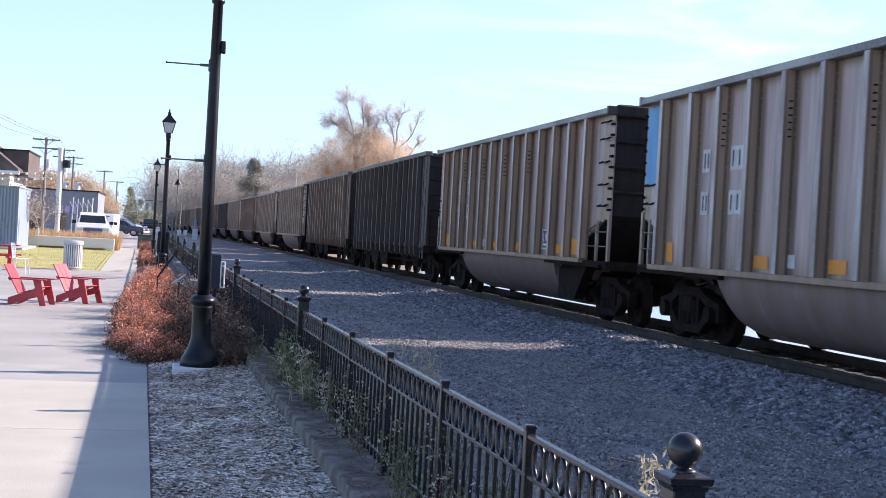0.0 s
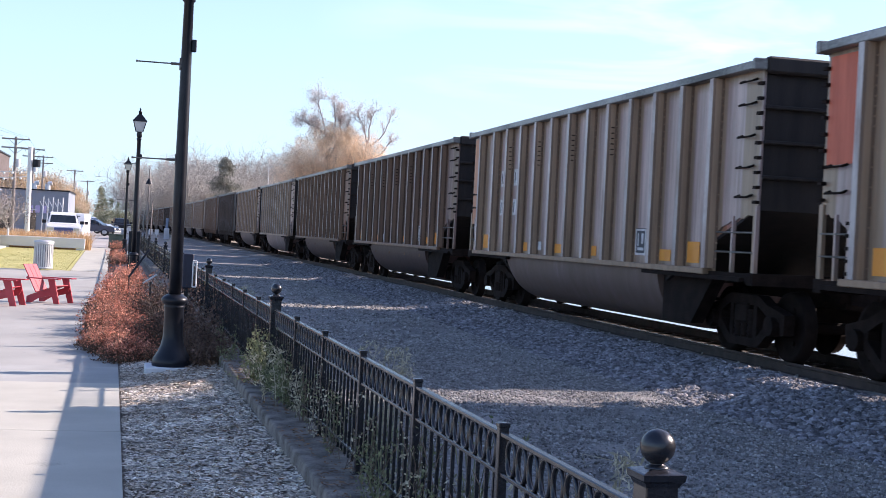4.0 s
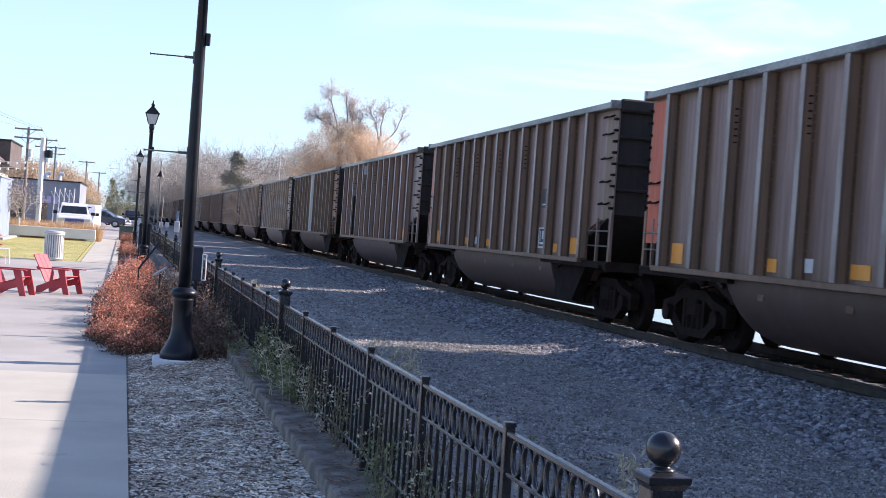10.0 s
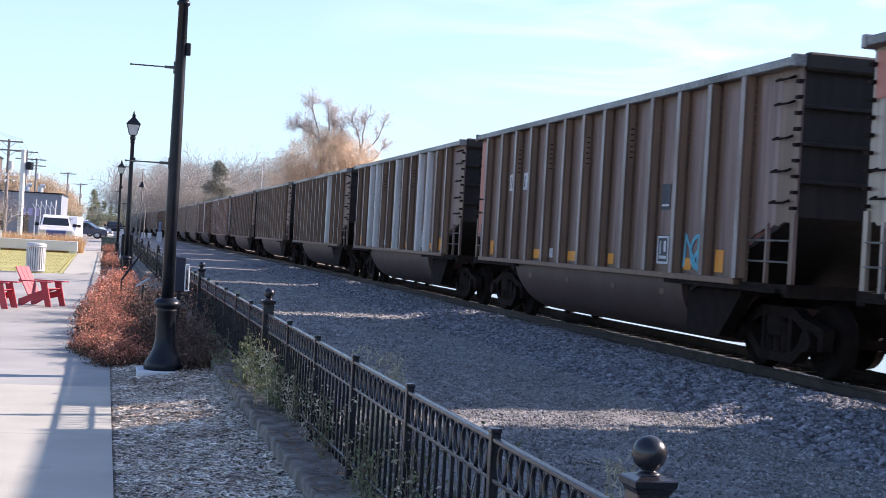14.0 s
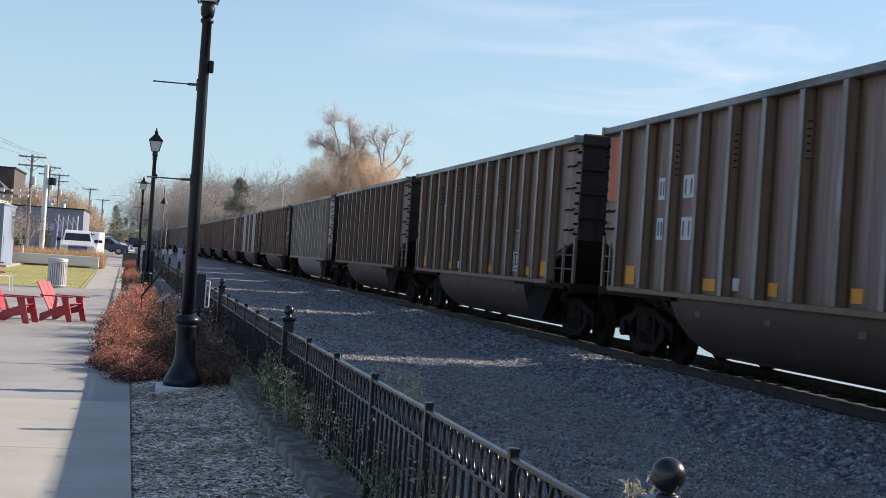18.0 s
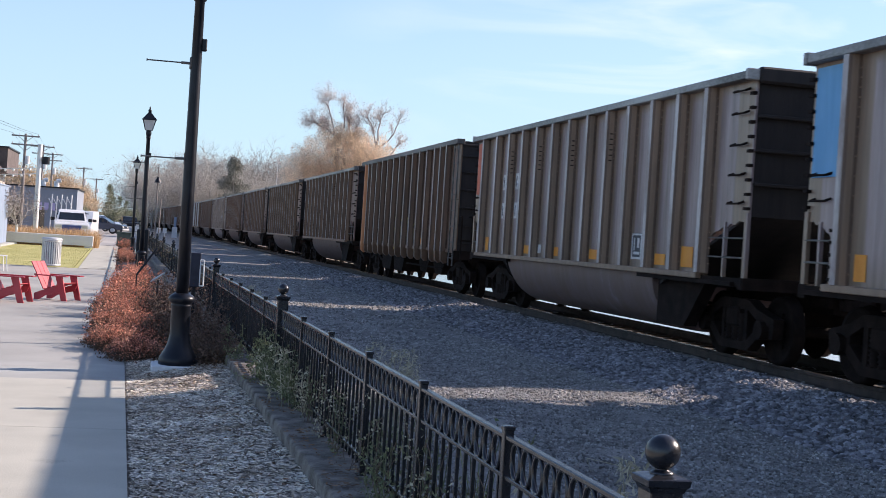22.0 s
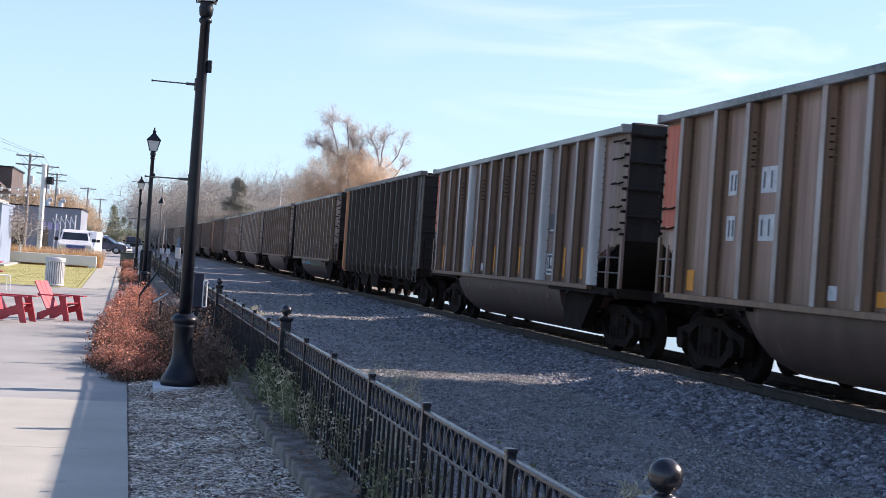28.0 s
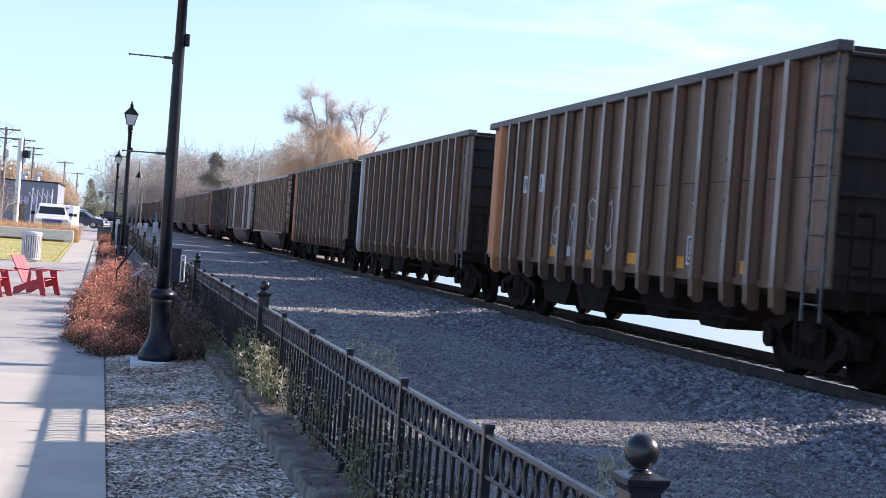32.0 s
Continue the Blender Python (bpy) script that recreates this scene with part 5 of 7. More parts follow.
def post_build(bm):
    box(bm, -0.020, 0.020, -0.020, 0.020, 0, 0.755, 0.003)
    box(bm, -0.0235, 0.0235, -0.0235, 0.0235, 0.748, 0.768, 0.004)
    box(bm, -0.038, 0.038, -0.038, 0.038, 0, 0.008)


def ball_post_build(bm):
    """A thick post with an overhanging, slightly pitched cap and a moulding under it."""
    box(bm, -0.049, 0.049, -0.049, 0.049, 0, 0.822, 0.004)
    levels = [(0.050, 0.812), (0.056, 0.826), (0.063, 0.832), (0.065, 0.850), (0.060, 0.853), (0.030, 0.862)]
    rings = [[bm.verts.new((sx_ * w, sy_ * w, z)) for sx_, sy_ in ((-1, -1), (1, -1), (1, 1), (-1, 1))] for w, z in levels]
    for r0, r1 in zip(rings, rings[1:]):
        for i in range(4):
            bm.faces.new((r0[i], r0[(i + 1) % 4], r1[(i + 1) % 4], r1[i]))
    bm.faces.new(rings[0][::-1])
    bm.faces.new(rings[-1])


def ball_build(bm):
    lathe(bm, [(0.034, 0.857), (0.036, 0.863), (0.030, 0.868), (0.021, 0.872), (0.020, 0.876)] + [(max(0.002, 0.0505 * math.sin(a)), 0.922 - 0.0505 * math.cos(a)) for a in np.linspace(0.42, math.pi, 18)], 32)


FENCE = {
    "ring": shared("ring", ring_build, M["railing_paint"]),
    "picket": shared("picket", lambda bm: box(bm, -0.008, 0.008, -0.008, 0.008, 0.045, 0.565), M["railing_paint"]),
    "post": shared("post", post_build, M["railing_paint"]),
    "ball_post": shared("ball_post", ball_post_build, M["railing_paint"]),
    "ball": shared("ball_finial", ball_build, M["railing_paint"]),
    "rail_top": shared("top_rail", lambda bm: box(bm, -0.016, 0.016, 0.02, PANEL - 0.02, 0.714, 0.734, 0.004), M["railing_paint"]),
    "rail": shared("rail_bar", lambda bm: box(bm, -0.012, 0.012, 0.02, PANEL - 0.02, 0.557, 0.575, 0.003), M["railing_paint"]),
    "rail_low": shared("bottom_rail", lambda bm: box(bm, -0.012, 0.012, 0.02, PANEL - 0.02, 0.10, 0.118, 0.003), M["railing_paint"]),
}


def fence_section(y0, detailed=True, panels=6):
    """A run of panels from one ball-topped post to the next."""
    f = thing("fence", "black metal railing with ring frieze standing on a concrete kerb", "fence",
              Matrix.Translation((px(1.535, y0), y0, BASE_Z)) @ Matrix.Rotation(-math.atan(SLANT), 4, "Z"), "railings along the yard")
    p = part("post", FENCE["ball_post"], None, f, "thick square post")
    part("ball_finial", FENCE["ball"], None, p)
    for k in range(panels):
        o = k * PANEL
        if k:
            part("post", FENCE["post"], None, f, m=pose(0, o, 0))
        for key, nm in (("rail_top", "top_rail"), ("rail", "middle_rail"), ("rail_low", "bottom_rail")):
            part(nm, FENCE[key], None, f, m=pose(0, o, 0))
        n = 10
        for i in range(n):
            yy = o + 0.065 + (PANEL - 0.13) * (i + 0.5) / n
            if detailed:
                part("ring", FENCE["ring"], None, f, m=pose(0, yy, 0.645))
            part("picket", FENCE["picket"], None, f, m=pose(0, yy + 0.069, 0) if i < n - 1 else pose(0, o + 0.085, 0))
    return f


for k in range(-2, 9):
    fence_section(3.56 + k * 6 * PANEL, k < 5)

# ------------------------------------------------------------------ street lamps
M["lamp_glass"] = pmat("lamp_glass", (0.55, 0.55, 0.52), (0.66, 0.65, 0.62), 5, 0.25, 0, 0.02, 30)




def street_lamp():
    lp = thing("street_lamp", "black cast street lamp with fluted base, banner arms and lantern", "street lamp", group="lamps along the path")
    bm = bmesh.new()
    lathe(bm, [(0.225, 0.0), (0.225, 0.05), (0.215, 0.09), (0.17, 0.16), (0.135, 0.24), (0.118, 0.32), (0.113, 0.34), (0.112, 0.66), (0.118, 0.67), (0.118, 0.69), (0.112, 0.70),
               (0.125, 0.715), (0.148, 0.735), (0.152, 0.76), (0.142, 0.785), (0.118, 0.805), (0.085, 0.825)], 28)
    part("base", bm, M["black_paint"], lp, "flared cast base")
    bm = bmesh.new()
    lathe(bm, [(0.072, 0.80), (0.070, 2.0), (0.062, 3.4), (0.055, 4.18), (0.075, 4.20), (0.075, 4.23), (0.055, 4.25)], 16)
    part("shaft", bm, M["black_paint"], lp)
    for z in (2.37, 3.47):
        bm = bmesh.new()
        rod(bm, (-0.05, 0, z), (-0.17, 0, z), 0.016, n=8)
        rod(bm, (-0.15, 0, z), (-0.545, 0, z), 0.008, n=8)
        rod(bm, (-0.545, 0, z), (-0.56, 0, z), 0.013, n=8)
        box(bm, -0.075, 0.0, -0.03, 0.03, z - 0.07, z + 0.07, 0.008)
        part("banner_arm", bm, M["galv_worn"], lp)
    bm = bmesh.new()
    box(bm, 0.05, 0.11, -0.04, 0.04, 3.62, 3.76, 0.01)
    part("outlet_box", bm, M["black_paint"], lp)
    lan = part("lantern", shared("lantern", lambda b: (lathe(b, [(0.055, 4.25), (0.075, 4.28), (0.085, 4.36), (0.07, 4.40), (0.095, 4.43)], 16)), M["black_paint"]), None, lp)
    bm = bmesh.new()
    a = 0.105
    b = 0.185
    lo, hi = 4.43, 4.74
    prism(bm, [(-a, -a), (a, -a), (a, a), (-a, a)], 2, lo, hi)
    for v in bm.verts:
        if v.co.z > lo + 0.1:
            v.co.x *= b / a
            v.co.y *= b / a
    part("glass", bm, M["lamp_glass"], lan, "frosted lantern glass")
    bm = bmesh.new()
    for sx_, sy_ in ((-1, -1), (1, -1), (1, 1), (-1, 1)):
        rod(bm, (sx_ * a, sy_ * a, lo), (sx_ * b, sy_ * b, hi), 0.012, n=6)
        rod(bm, (sx_ * b, sy_ * b, hi), (sx_ * b * (1 if sx_ == sy_ else -1), sy_ * b * (-1 if sx_ == sy_ else 1), hi), 0.014, n=6)
    part("lantern_frame", bm, M["black_paint"], lan)
    bm = bmesh.new()
    c = bmesh.ops.create_cone(bm, cap_ends=True, segments=4, radius1=0.30, radius2=0.045, depth=0.22, matrix=Matrix.Translation((0, 0, 4.86)) @ Matrix.Rotation(radians(45), 4, "Z"))
    lathe(bm, [(0.05, 4.96), (0.045, 5.0), (0.06, 5.02), (0.03, 5.06), (0.02, 5.08), (0.028, 5.10), (0.004, 5.15)], 12)
    part("cap", bm, M["black_paint"], lan)
    return lp


lamp_a = street_lamp()
lamp_a.matrix_basis = pose(0.500, 15.68, 0.092)
for x, y in ((0.04, 41.0), (-0.42, 72.0)):
    copy_thing(lamp_a, pose(x, y, 0.0))
bm = bmesh.new()
box(bm, -0.265, 0.265, -0.29, 0.27, -0.10, 0.05, 0.012)
pad = part("lamp_footing", bm, M["white_wall"], None)
pad.matrix_basis = pose(0.462, 15.68, 0.042)
tagged(pad, "square grey concrete footing under the lamp", kind="structure")



# ------------------------------------------------------------------ plants
def bush_points(r, count, rx, ry, h, lump=0.35, shell=0.45):
    """Random points in an uneven dome."""
    d = r.normal(size=(count, 3))
    d[:, 2] = np.abs(d[:, 2])
    d /= np.linalg.norm(d, axis=1)[:, None]
    ph = r.uniform(0, 6.28, 4)
    az = np.arctan2(d[:, 1], d[:, 0])
    rad = 1 + lump * (0.5 * np.sin(3 * az + ph[0]) + 0.5 * np.sin(5 * az + ph[1] + 3 * d[:, 2]) + 0.4 * np.sin(9 * az + ph[2] + 7 * d[:, 2]))
    k = (shell + (1 - shell) * r.uniform(0, 1, count) ** 0.6) * rad
    return d * k[:, None] * np.array([rx, ry, h])


def blades(name, r, roots, heights, width, material, lean=0.25, wind=0.0, seg=3):
    """Many thin bent grass blades as one mesh."""
    k = len(roots)
    az = r.uniform(0, 2 * np.pi, k)
    ln = r.normal(0, lean, (k, 2))
    ln[:, 0] += wind
    side = np.stack([np.cos(az), np.sin(az), np.zeros(k)], 1) * width / 2
    vs, fs = [], []
    base = 0
    rows = []
    for j in range(seg + 1):
        u = j / seg
        c = roots + np.stack([ln[:, 0] * heights * u ** 2, ln[:, 1] * heights * u ** 2, heights * u], 1)
        w = (1 - u * 0.85)
        rows.append((c - side * w, c + side * w))
    v = np.concatenate([a for pair in rows for a in pair], 0)
    f = []
    idx = np.arange(k)
    for j in range(seg):
        a, b, c, d = (2 * j) * k + idx, (2 * j + 1) * k + idx, (2 * j + 3) * k + idx, (2 * j + 2) * k + idx
        f.append(np.stack([a, b, c, d], 1))
    return raw_mesh(name, v, np.concatenate(f), material)


def stems(bm, r, count, rx, ry, h, rad=0.006):
    for k in range(count):
        p = bush_points(r, 1, rx, ry, h, 0.2, 0.85)[0]
        q = Vector((p[0] * 0.12, p[1] * 0.12, -0.05))
        mid = Vector((p[0] * 0.5 + r.normal() * 0.05, p[1] * 0.5 + r.normal() * 0.05, p[2] * 0.6))
        bm.add(q, mid, rad, rad * 0.7)
        bm.add(mid, p, rad * 0.7, rad * 0.3)
        for j in range(3):
            e = mid.lerp(Vector(p), r.uniform(0.2, 0.9))
            bm.add(e, e + Vector((r.normal() * 0.12, r.normal() * 0.12, abs(r.normal()) * 0.1)), rad * 0.45, rad * 0.2)


def shrub(x, y, z, rx, ry, h, seed, mats=("leaf_red", "leaf_shaded"), count=3600, leaf=0.042, label="", share=0.56):
    r = np.random.default_rng(seed)
    t = thing("shrub", label or "low autumn shrub with russet red leaves in a planting strip", "shrub", pose(x, y, z), "shrubs beside the path")
    st = Sticks()
    stems(st, r, 46, rx, ry, h)
    for k in range(34):
        p = Vector(bush_points(r, 1, rx, ry, h, 0.3, 0.8)[0])
        st.add(p * 0.6, p * r.uniform(1.05, 1.22) + Vector((0, 0, 0.03)), 0.003, 0.0015)
    part("branchwork", st.mesh("branchwork", M["twig"]), None, t)
    p = bush_points(r, count, rx, ry, h * 0.92, 0.45)
    tuft = bush_points(r, 170, rx, ry, h * 1.0, 0.5, 0.75)
    half = count // 2
    p[:half] = tuft[r.integers(0, 170, half)] + r.normal(0, 0.042, (half, 3))
    p[:, 2] = np.maximum(p[:, 2], 0.01)
    # leaves low in the dome get the darker colour, self-shade painted in
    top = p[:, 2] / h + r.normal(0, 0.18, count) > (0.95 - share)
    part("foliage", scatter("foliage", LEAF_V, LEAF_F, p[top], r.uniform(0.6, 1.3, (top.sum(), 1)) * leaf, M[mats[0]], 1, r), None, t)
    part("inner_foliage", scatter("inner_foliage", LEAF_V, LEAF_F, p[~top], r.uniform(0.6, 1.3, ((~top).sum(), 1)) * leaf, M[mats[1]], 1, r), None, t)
    return t


SHRUBS = [(0.04, 17.0, 0.34, 0.42, 0.27), (-0.20, 18.1, 0.36, 0.45, 0.28), (0.04, 19.2, 0.42, 0.5, 0.40), (-0.36, 18.8, 0.22, 0.3, 0.16), (-0.40, 21.6, 0.25, 0.4, 0.22), (-0.24, 20.8, 0.42, 0.6, 0.42), (-0.05, 22.4, 0.48, 0.7, 0.50), (-0.30, 24.2, 0.46, 0.7, 0.54),
          (-0.18, 26.3, 0.50, 0.8, 0.64), (-0.16, 28.6, 0.50, 0.9, 0.68), (-0.08, 31.0, 0.46, 0.9, 0.62), (0.0, 33.6, 0.42, 1.0, 0.52)]
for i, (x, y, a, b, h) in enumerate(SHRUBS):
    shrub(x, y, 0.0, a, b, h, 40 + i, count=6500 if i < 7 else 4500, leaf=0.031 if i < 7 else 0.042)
for i, (x, y, a, b, h) in enumerate([(0.95, 15.75, 0.26, 0.3, 0.26), (0.86, 16.4, 0.34, 0.35, 0.36), (0.85, 17.0, 0.40, 0.5, 0.52), (0.55, 18.3, 0.45, 0.5, 0.58), (0.75, 19.8, 0.4, 0.6, 0.62), (0.35, 21.8, 0.45, 0.8, 0.55), (0.5, 24.5, 0.45, 0.9, 0.6)]):
    shrub(x, y, 0.08, a, b, h, 70 + i, ("withered", "leaf_shaded"), 3000, 0.04, "withered dark brown shrub beside the lamp base")
for i, (x, y) in enumerate([(-0.75, 56), (-0.9, 62), (-1.2, 84), (-1.3, 92)]):
    shrub(x + 0.25, y, 0.0, 0.38, 1.2, 0.42, 90 + i, count=2500, leaf=0.05)

# green weeds along the kerb and through the railing
def weed(x, y, z, rx, ry, h, seed, count=700, leaf=0.027, label=""):
    r = np.random.default_rng(seed)
    t = thing("weed", label or "straggly green weed growing against the railing", "weed", pose(x, y, z), "weeds along the railing")
    st = Sticks()
    tips = []
    for k in range(max(10, count // 38)):
        q = Vector((r.normal() * rx * 0.25, r.normal() * ry * 0.25, -0.02))
        ph, out = r.uniform(0, 6.28), r.uniform(0.2, 1.5)
        tall = r.uniform(0.35, 1.15) * (1.1 - 0.35 * out)
        for j in range(4):
            e = q + Vector((math.cos(ph) * rx * out * 0.25, math.sin(ph) * ry * out * 0.25, h * tall * r.uniform(0.16, 0.30)))
            st.add(q, e, 0.0035, 0.0025)
            tips += [q.lerp(e, u) for u in (0.2, 0.45, 0.7, 0.95)]
            q = e
            ph += r.normal() * 0.5
    part("stalk", st.mesh("stalk", M["leaf_green"], 3), None, t)
    tips = np.array([tuple(a) for a in tips])
    pl = tips[r.integers(0, len(tips), count)] + r.normal(0, 0.022, (count, 3))
    part("leaves", scatter("leaves", LEAF_V, LEAF_F, pl, r.uniform(0.5, 1.3, (count, 1)) * leaf, M["leaf_green"], 1, r), None, t)
    return t


for i, (x, y, z, a, b, h, c) in enumerate([(1.38, 12.3, 0.22, 0.28, 0.60, 0.66, 1700), (1.36, 11.4, 0.22, 0.22, 0.50, 0.55, 900), (1.34, 13.1, 0.20, 0.26, 0.55, 0.62, 1200), (1.30, 13.5, 0.20, 0.22, 0.45, 0.52, 760), (1.15, 15.2, 0.12, 0.22, 0.5, 0.5, 480), (1.05, 16.6, 0.12, 0.22, 0.5, 0.45, 800),
                                           (1.40, 11.9, 0.22, 0.16, 0.4, 0.5, 700), (1.56, 11.0, 0.08, 0.15, 0.5, 0.65, 700), (1.58, 9.2, 0.08, 0.14, 0.5, 0.62, 650), (1.60, 7.6, 0.08, 0.14, 0.45, 0.58, 650),
                                           (1.62, 6.1, 0.08, 0.14, 0.45, 0.62, 800), (1.62, 5.0, 0.08, 0.14, 0.4, 0.55, 700), (1.36, 5.9, 0.235, 0.08, 0.35, 0.42, 450), (1.33, 7.0, 0.235, 0.06, 0.3, 0.35, 260),
                                           (1.78, 6.6, 0.08, 0.2, 0.3, 0.95, 160), (1.85, 8.6, 0.08, 0.2, 0.3, 0.85, 150), (1.48, 19.5, 0.08, 0.3, 0.9, 0.6, 900), (1.65, 22.0, 0.08, 0.4, 1.2, 0.75, 1200),
                                           (1.9, 25.5, 0.08, 0.5, 1.5, 0.7, 1000), (1.6, 31.0, 0.08, 0.5, 2.0, 0.7, 900), (2.0, 4.6, 0.08, 0.25, 0.35, 0.5, 200), (2.3, 5.6, 0.08, 0.3, 0.3, 0.45, 160)]):
    weed(x, y, z, a, b, h, 200 + i, int(c * (1.15 if i < 7 else 0.75)), 0.034 if i < 3 else 0.027)
for i in range(18):
    y = 4.4 + i * 0.43
    weed(px(1.66 + 0.05 * (i % 3), y), y, 0.02, 0.10, 0.30, 0.62 + 0.12 * ((i * 7) % 5) / 4, 400 + i, 230 + 60 * (i % 3), 0.024, "thin pale green weed growing up behind the railing")

# thin vines twined through the pickets
def vine(y, h, seed, count):
    r = np.random.default_rng(seed)
    t = thing("vine", "thin straggling vine with small leaves twined through railing pickets", "weed", pose(px(1.535, y), y, 0.22), "weeds along the railing")
    st, knots = Sticks(), []
    for k in range(5):
        q = Vector((r.normal() * 0.02 - 0.02, r.normal() * 0.12, 0.0))
        lean = r.normal() * 0.05
        for j in range(9):
            e = q + Vector((r.normal() * 0.012 - 0.12 * q.x, lean + r.normal() * 0.03, h / 9 * r.uniform(0.4, 1.2)))
            st.add(q, e, 0.003, 0.0025)
            knots += [q.lerp(e, 0.3), q.lerp(e, 0.8)]
            q = e
    tagged(part("stalk", st.mesh("stalk", M["twig"], 3), None, t), kind="stuff")
    pl = np.array([tuple(a) for a in knots])[r.integers(0, len(knots), count)] + r.normal(0, 0.020, (count, 3))
    part("leaves", scatter("leaves", LEAF_V, LEAF_F, pl, r.uniform(0.5, 1.3, (count, 1)) * 0.026, M["leaf_green" if seed % 3 else "pale_weed"], 1, r), None, t)


for i in range(17):
    vine(4.55 + i * 0.47 + 0.12 * math.sin(i * 2.3), 0.40 + 0.28 * ((i * 5) % 7) / 6, 700 + i, 110 + 40 * (i % 4))

# tall withered weeds with curled pale leaves behind the railing
for i, (x, y, h) in enumerate([(1.72, 4.75, 1.0), (1.80, 4.35, 0.86), (1.74, 5.2, 0.74), (1.70, 8.95, 1.06), (1.66, 8.80, 0.95), (1.74, 9.15, 1.0), (1.36, 11.2, 0.78), (1.33, 10.8, 0.62), (1.30, 11.5, 0.70), (1.52, 19.0, 0.95), (1.60, 19.5, 0.98), (1.56, 18.6, 0.88)]):
    r = np.random.default_rng(260 + i)
    t = thing("dead_weed", "tall withered weed with curled pale leaves beside the railing", "weed", pose(x, y, 0.02), "weeds along the railing")
    st = Sticks()
    tufts = []
    for k in range(4):
        q, ph = Vector((r.normal() * 0.04, r.normal() * 0.04, -0.03)), r.uniform(0, 6.28)
        for j in range(7):
            e = q + Vector((math.cos(ph) * 0.03, math.sin(ph) * 0.03, h / 7 * r.uniform(0.7, 1.05)))
            st.add(q, e, 0.0035, 0.003)
            if j > 2:
                tufts.append(tuple(e))
                c = e + Vector((r.normal() * 0.05, r.normal() * 0.05, 0.02))
                st.add(e, c, 0.002, 0.0015)
                st.add(c, c + Vector((r.normal() * 0.03, r.normal() * 0.03, -0.045)), 0.002, 0.001)
            q, ph = e, ph + r.normal() * 0.6
    tagged(part("stalk", st.mesh("stalk", M["pale_weed"], 3), None, t), kind="stuff")
    pl = np.array(tufts)[r.integers(0, len(tufts), 340)] + r.normal(0, 0.026, (340, 3))
    heads = part("seed_head", scatter("seed_head", [(-0.7, -0.12, 0), (0, -0.16, 0.2), (0.7, 0.1, 0), (0, 0.16, 0.25)], [(0, 1, 2, 3)], pl, r.uniform(0.5, 1.4, (340, 1)) * 0.032, M["pale_weed"], 1, r), None, t)
    tagged(heads, kind="stuff")

# shredded bark and dry leaves on the planting strip, fallen leaves at its edges
def strip_z(x, y):
    u = (x - px(0.14, y)) / 1.28
    return -0.02 + 0.17 * u ** 1.15 + 0.015 * noise.noise((x * 2, y * 2, 0))


def litter(name, count, y0, y1, size, material, label, seed, u0=0.0, u1=1.0):
    r = np.random.default_rng(seed)
    ys_ = r.uniform(y0, y1, count)
    xs_ = np.array([px(0.16, y) for y in ys_]) + r.uniform(u0, u1, count) * 1.09
    pl = np.array([(x, y, strip_z(x, y) + r.uniform(0.006, 0.028)) for x, y in zip(xs_, ys_)])
    sz = r.uniform(0.5, 1.5, (count, 1)) * size
    me = scatter(name, [(-0.55, -0.17, 0), (0.5, -0.2, 0.05), (0.55, 0.12, 0.02), (-0.45, 0.2, 0.09)], [(0, 1, 2, 3)], pl, sz, material, 0.22, r)
    return tagged(new(name, me), label, "litter", kind="stuff")


litter("bark_litter", 36000, 6.2, 17.0, 0.043, M["chips"], "pale shredded bark and dry leaf litter", 301)
litter("bark_litter", 9000, -5.0, 6.2, 0.05, M["chips"], "pale shredded bark and dry leaf litter", 305)
litter("bark_litter", 5000, 17.0, 40.0, 0.06, M["chips"], "pale shredded bark and dry leaf litter", 302)
litter("fallen_leaves", 900, 6.2, 18.0, 0.05, M["dry_leaf"], "fallen brown leaves on the litter", 303, 0.3, 1.0)
litter("fallen_leaves", 700, 14.5, 18.5, 0.06, M["dry_leaf"], "fallen brown leaves round the lamp base", 304, 0.1, 1.0)

r_ = np.random.default_rng(311)
ys_ = r_.uniform(6.0, 19.0, 1500)
us_ = 1.27 + 0.37 * r_.uniform(0, 1, 1500) ** 1.5
pl_ = np.array([(px(u, y), y, 0.240 + r_.uniform(0, 0.012)) for u, y in zip(us_, ys_) if noise.noise((y * 1.1, u * 3, 2)) > -0.1])
me_ = scatter("kerb_litter", [(-0.55, -0.17, 0), (0.5, -0.2, 0.05), (0.55, 0.12, 0.02), (-0.45, 0.2, 0.09)], [(0, 1, 2, 3)], pl_, r_.uniform(0.4, 1.4, (len(pl_), 1)) * 0.042, M["dry_leaf"], 0.22, r_)
tagged(new("kerb_litter", me_), "dry brown leaf scraps lying on the kerb", "litter", kind="stuff")

# boulders by the end of the kerb
def boulder(x, y, z, s, seed):
    bm = bmesh.new()
    bmesh.ops.create_icosphere(bm, subdivisions=3, radius=s)
    for v in bm.verts:
        v.co *= 1 + 0.28 * noise.noise(v.co * 2.2 / s * 0.5 + Vector((seed, 0, 0))) + 0.08 * noise.noise(v.co * 9 / s * 0.5)
        v.co.z *= 0.65
    ob = part("boulder", bm, M["stone"], None)
    ob.matrix_basis = pose(x, y, z, 0, 0, seed * 47)
    tagged(ob, "rounded grey field stone by the kerb", "stone", "stones by the kerb")


for i, (x, y, s) in enumerate([(1.04, 16.1, 0.11), (1.12, 16.7, 0.12), (0.98, 17.3, 0.13), (1.05, 18.6, 0.13)]):
    boulder(x, y, 0.16, s, i + 1)

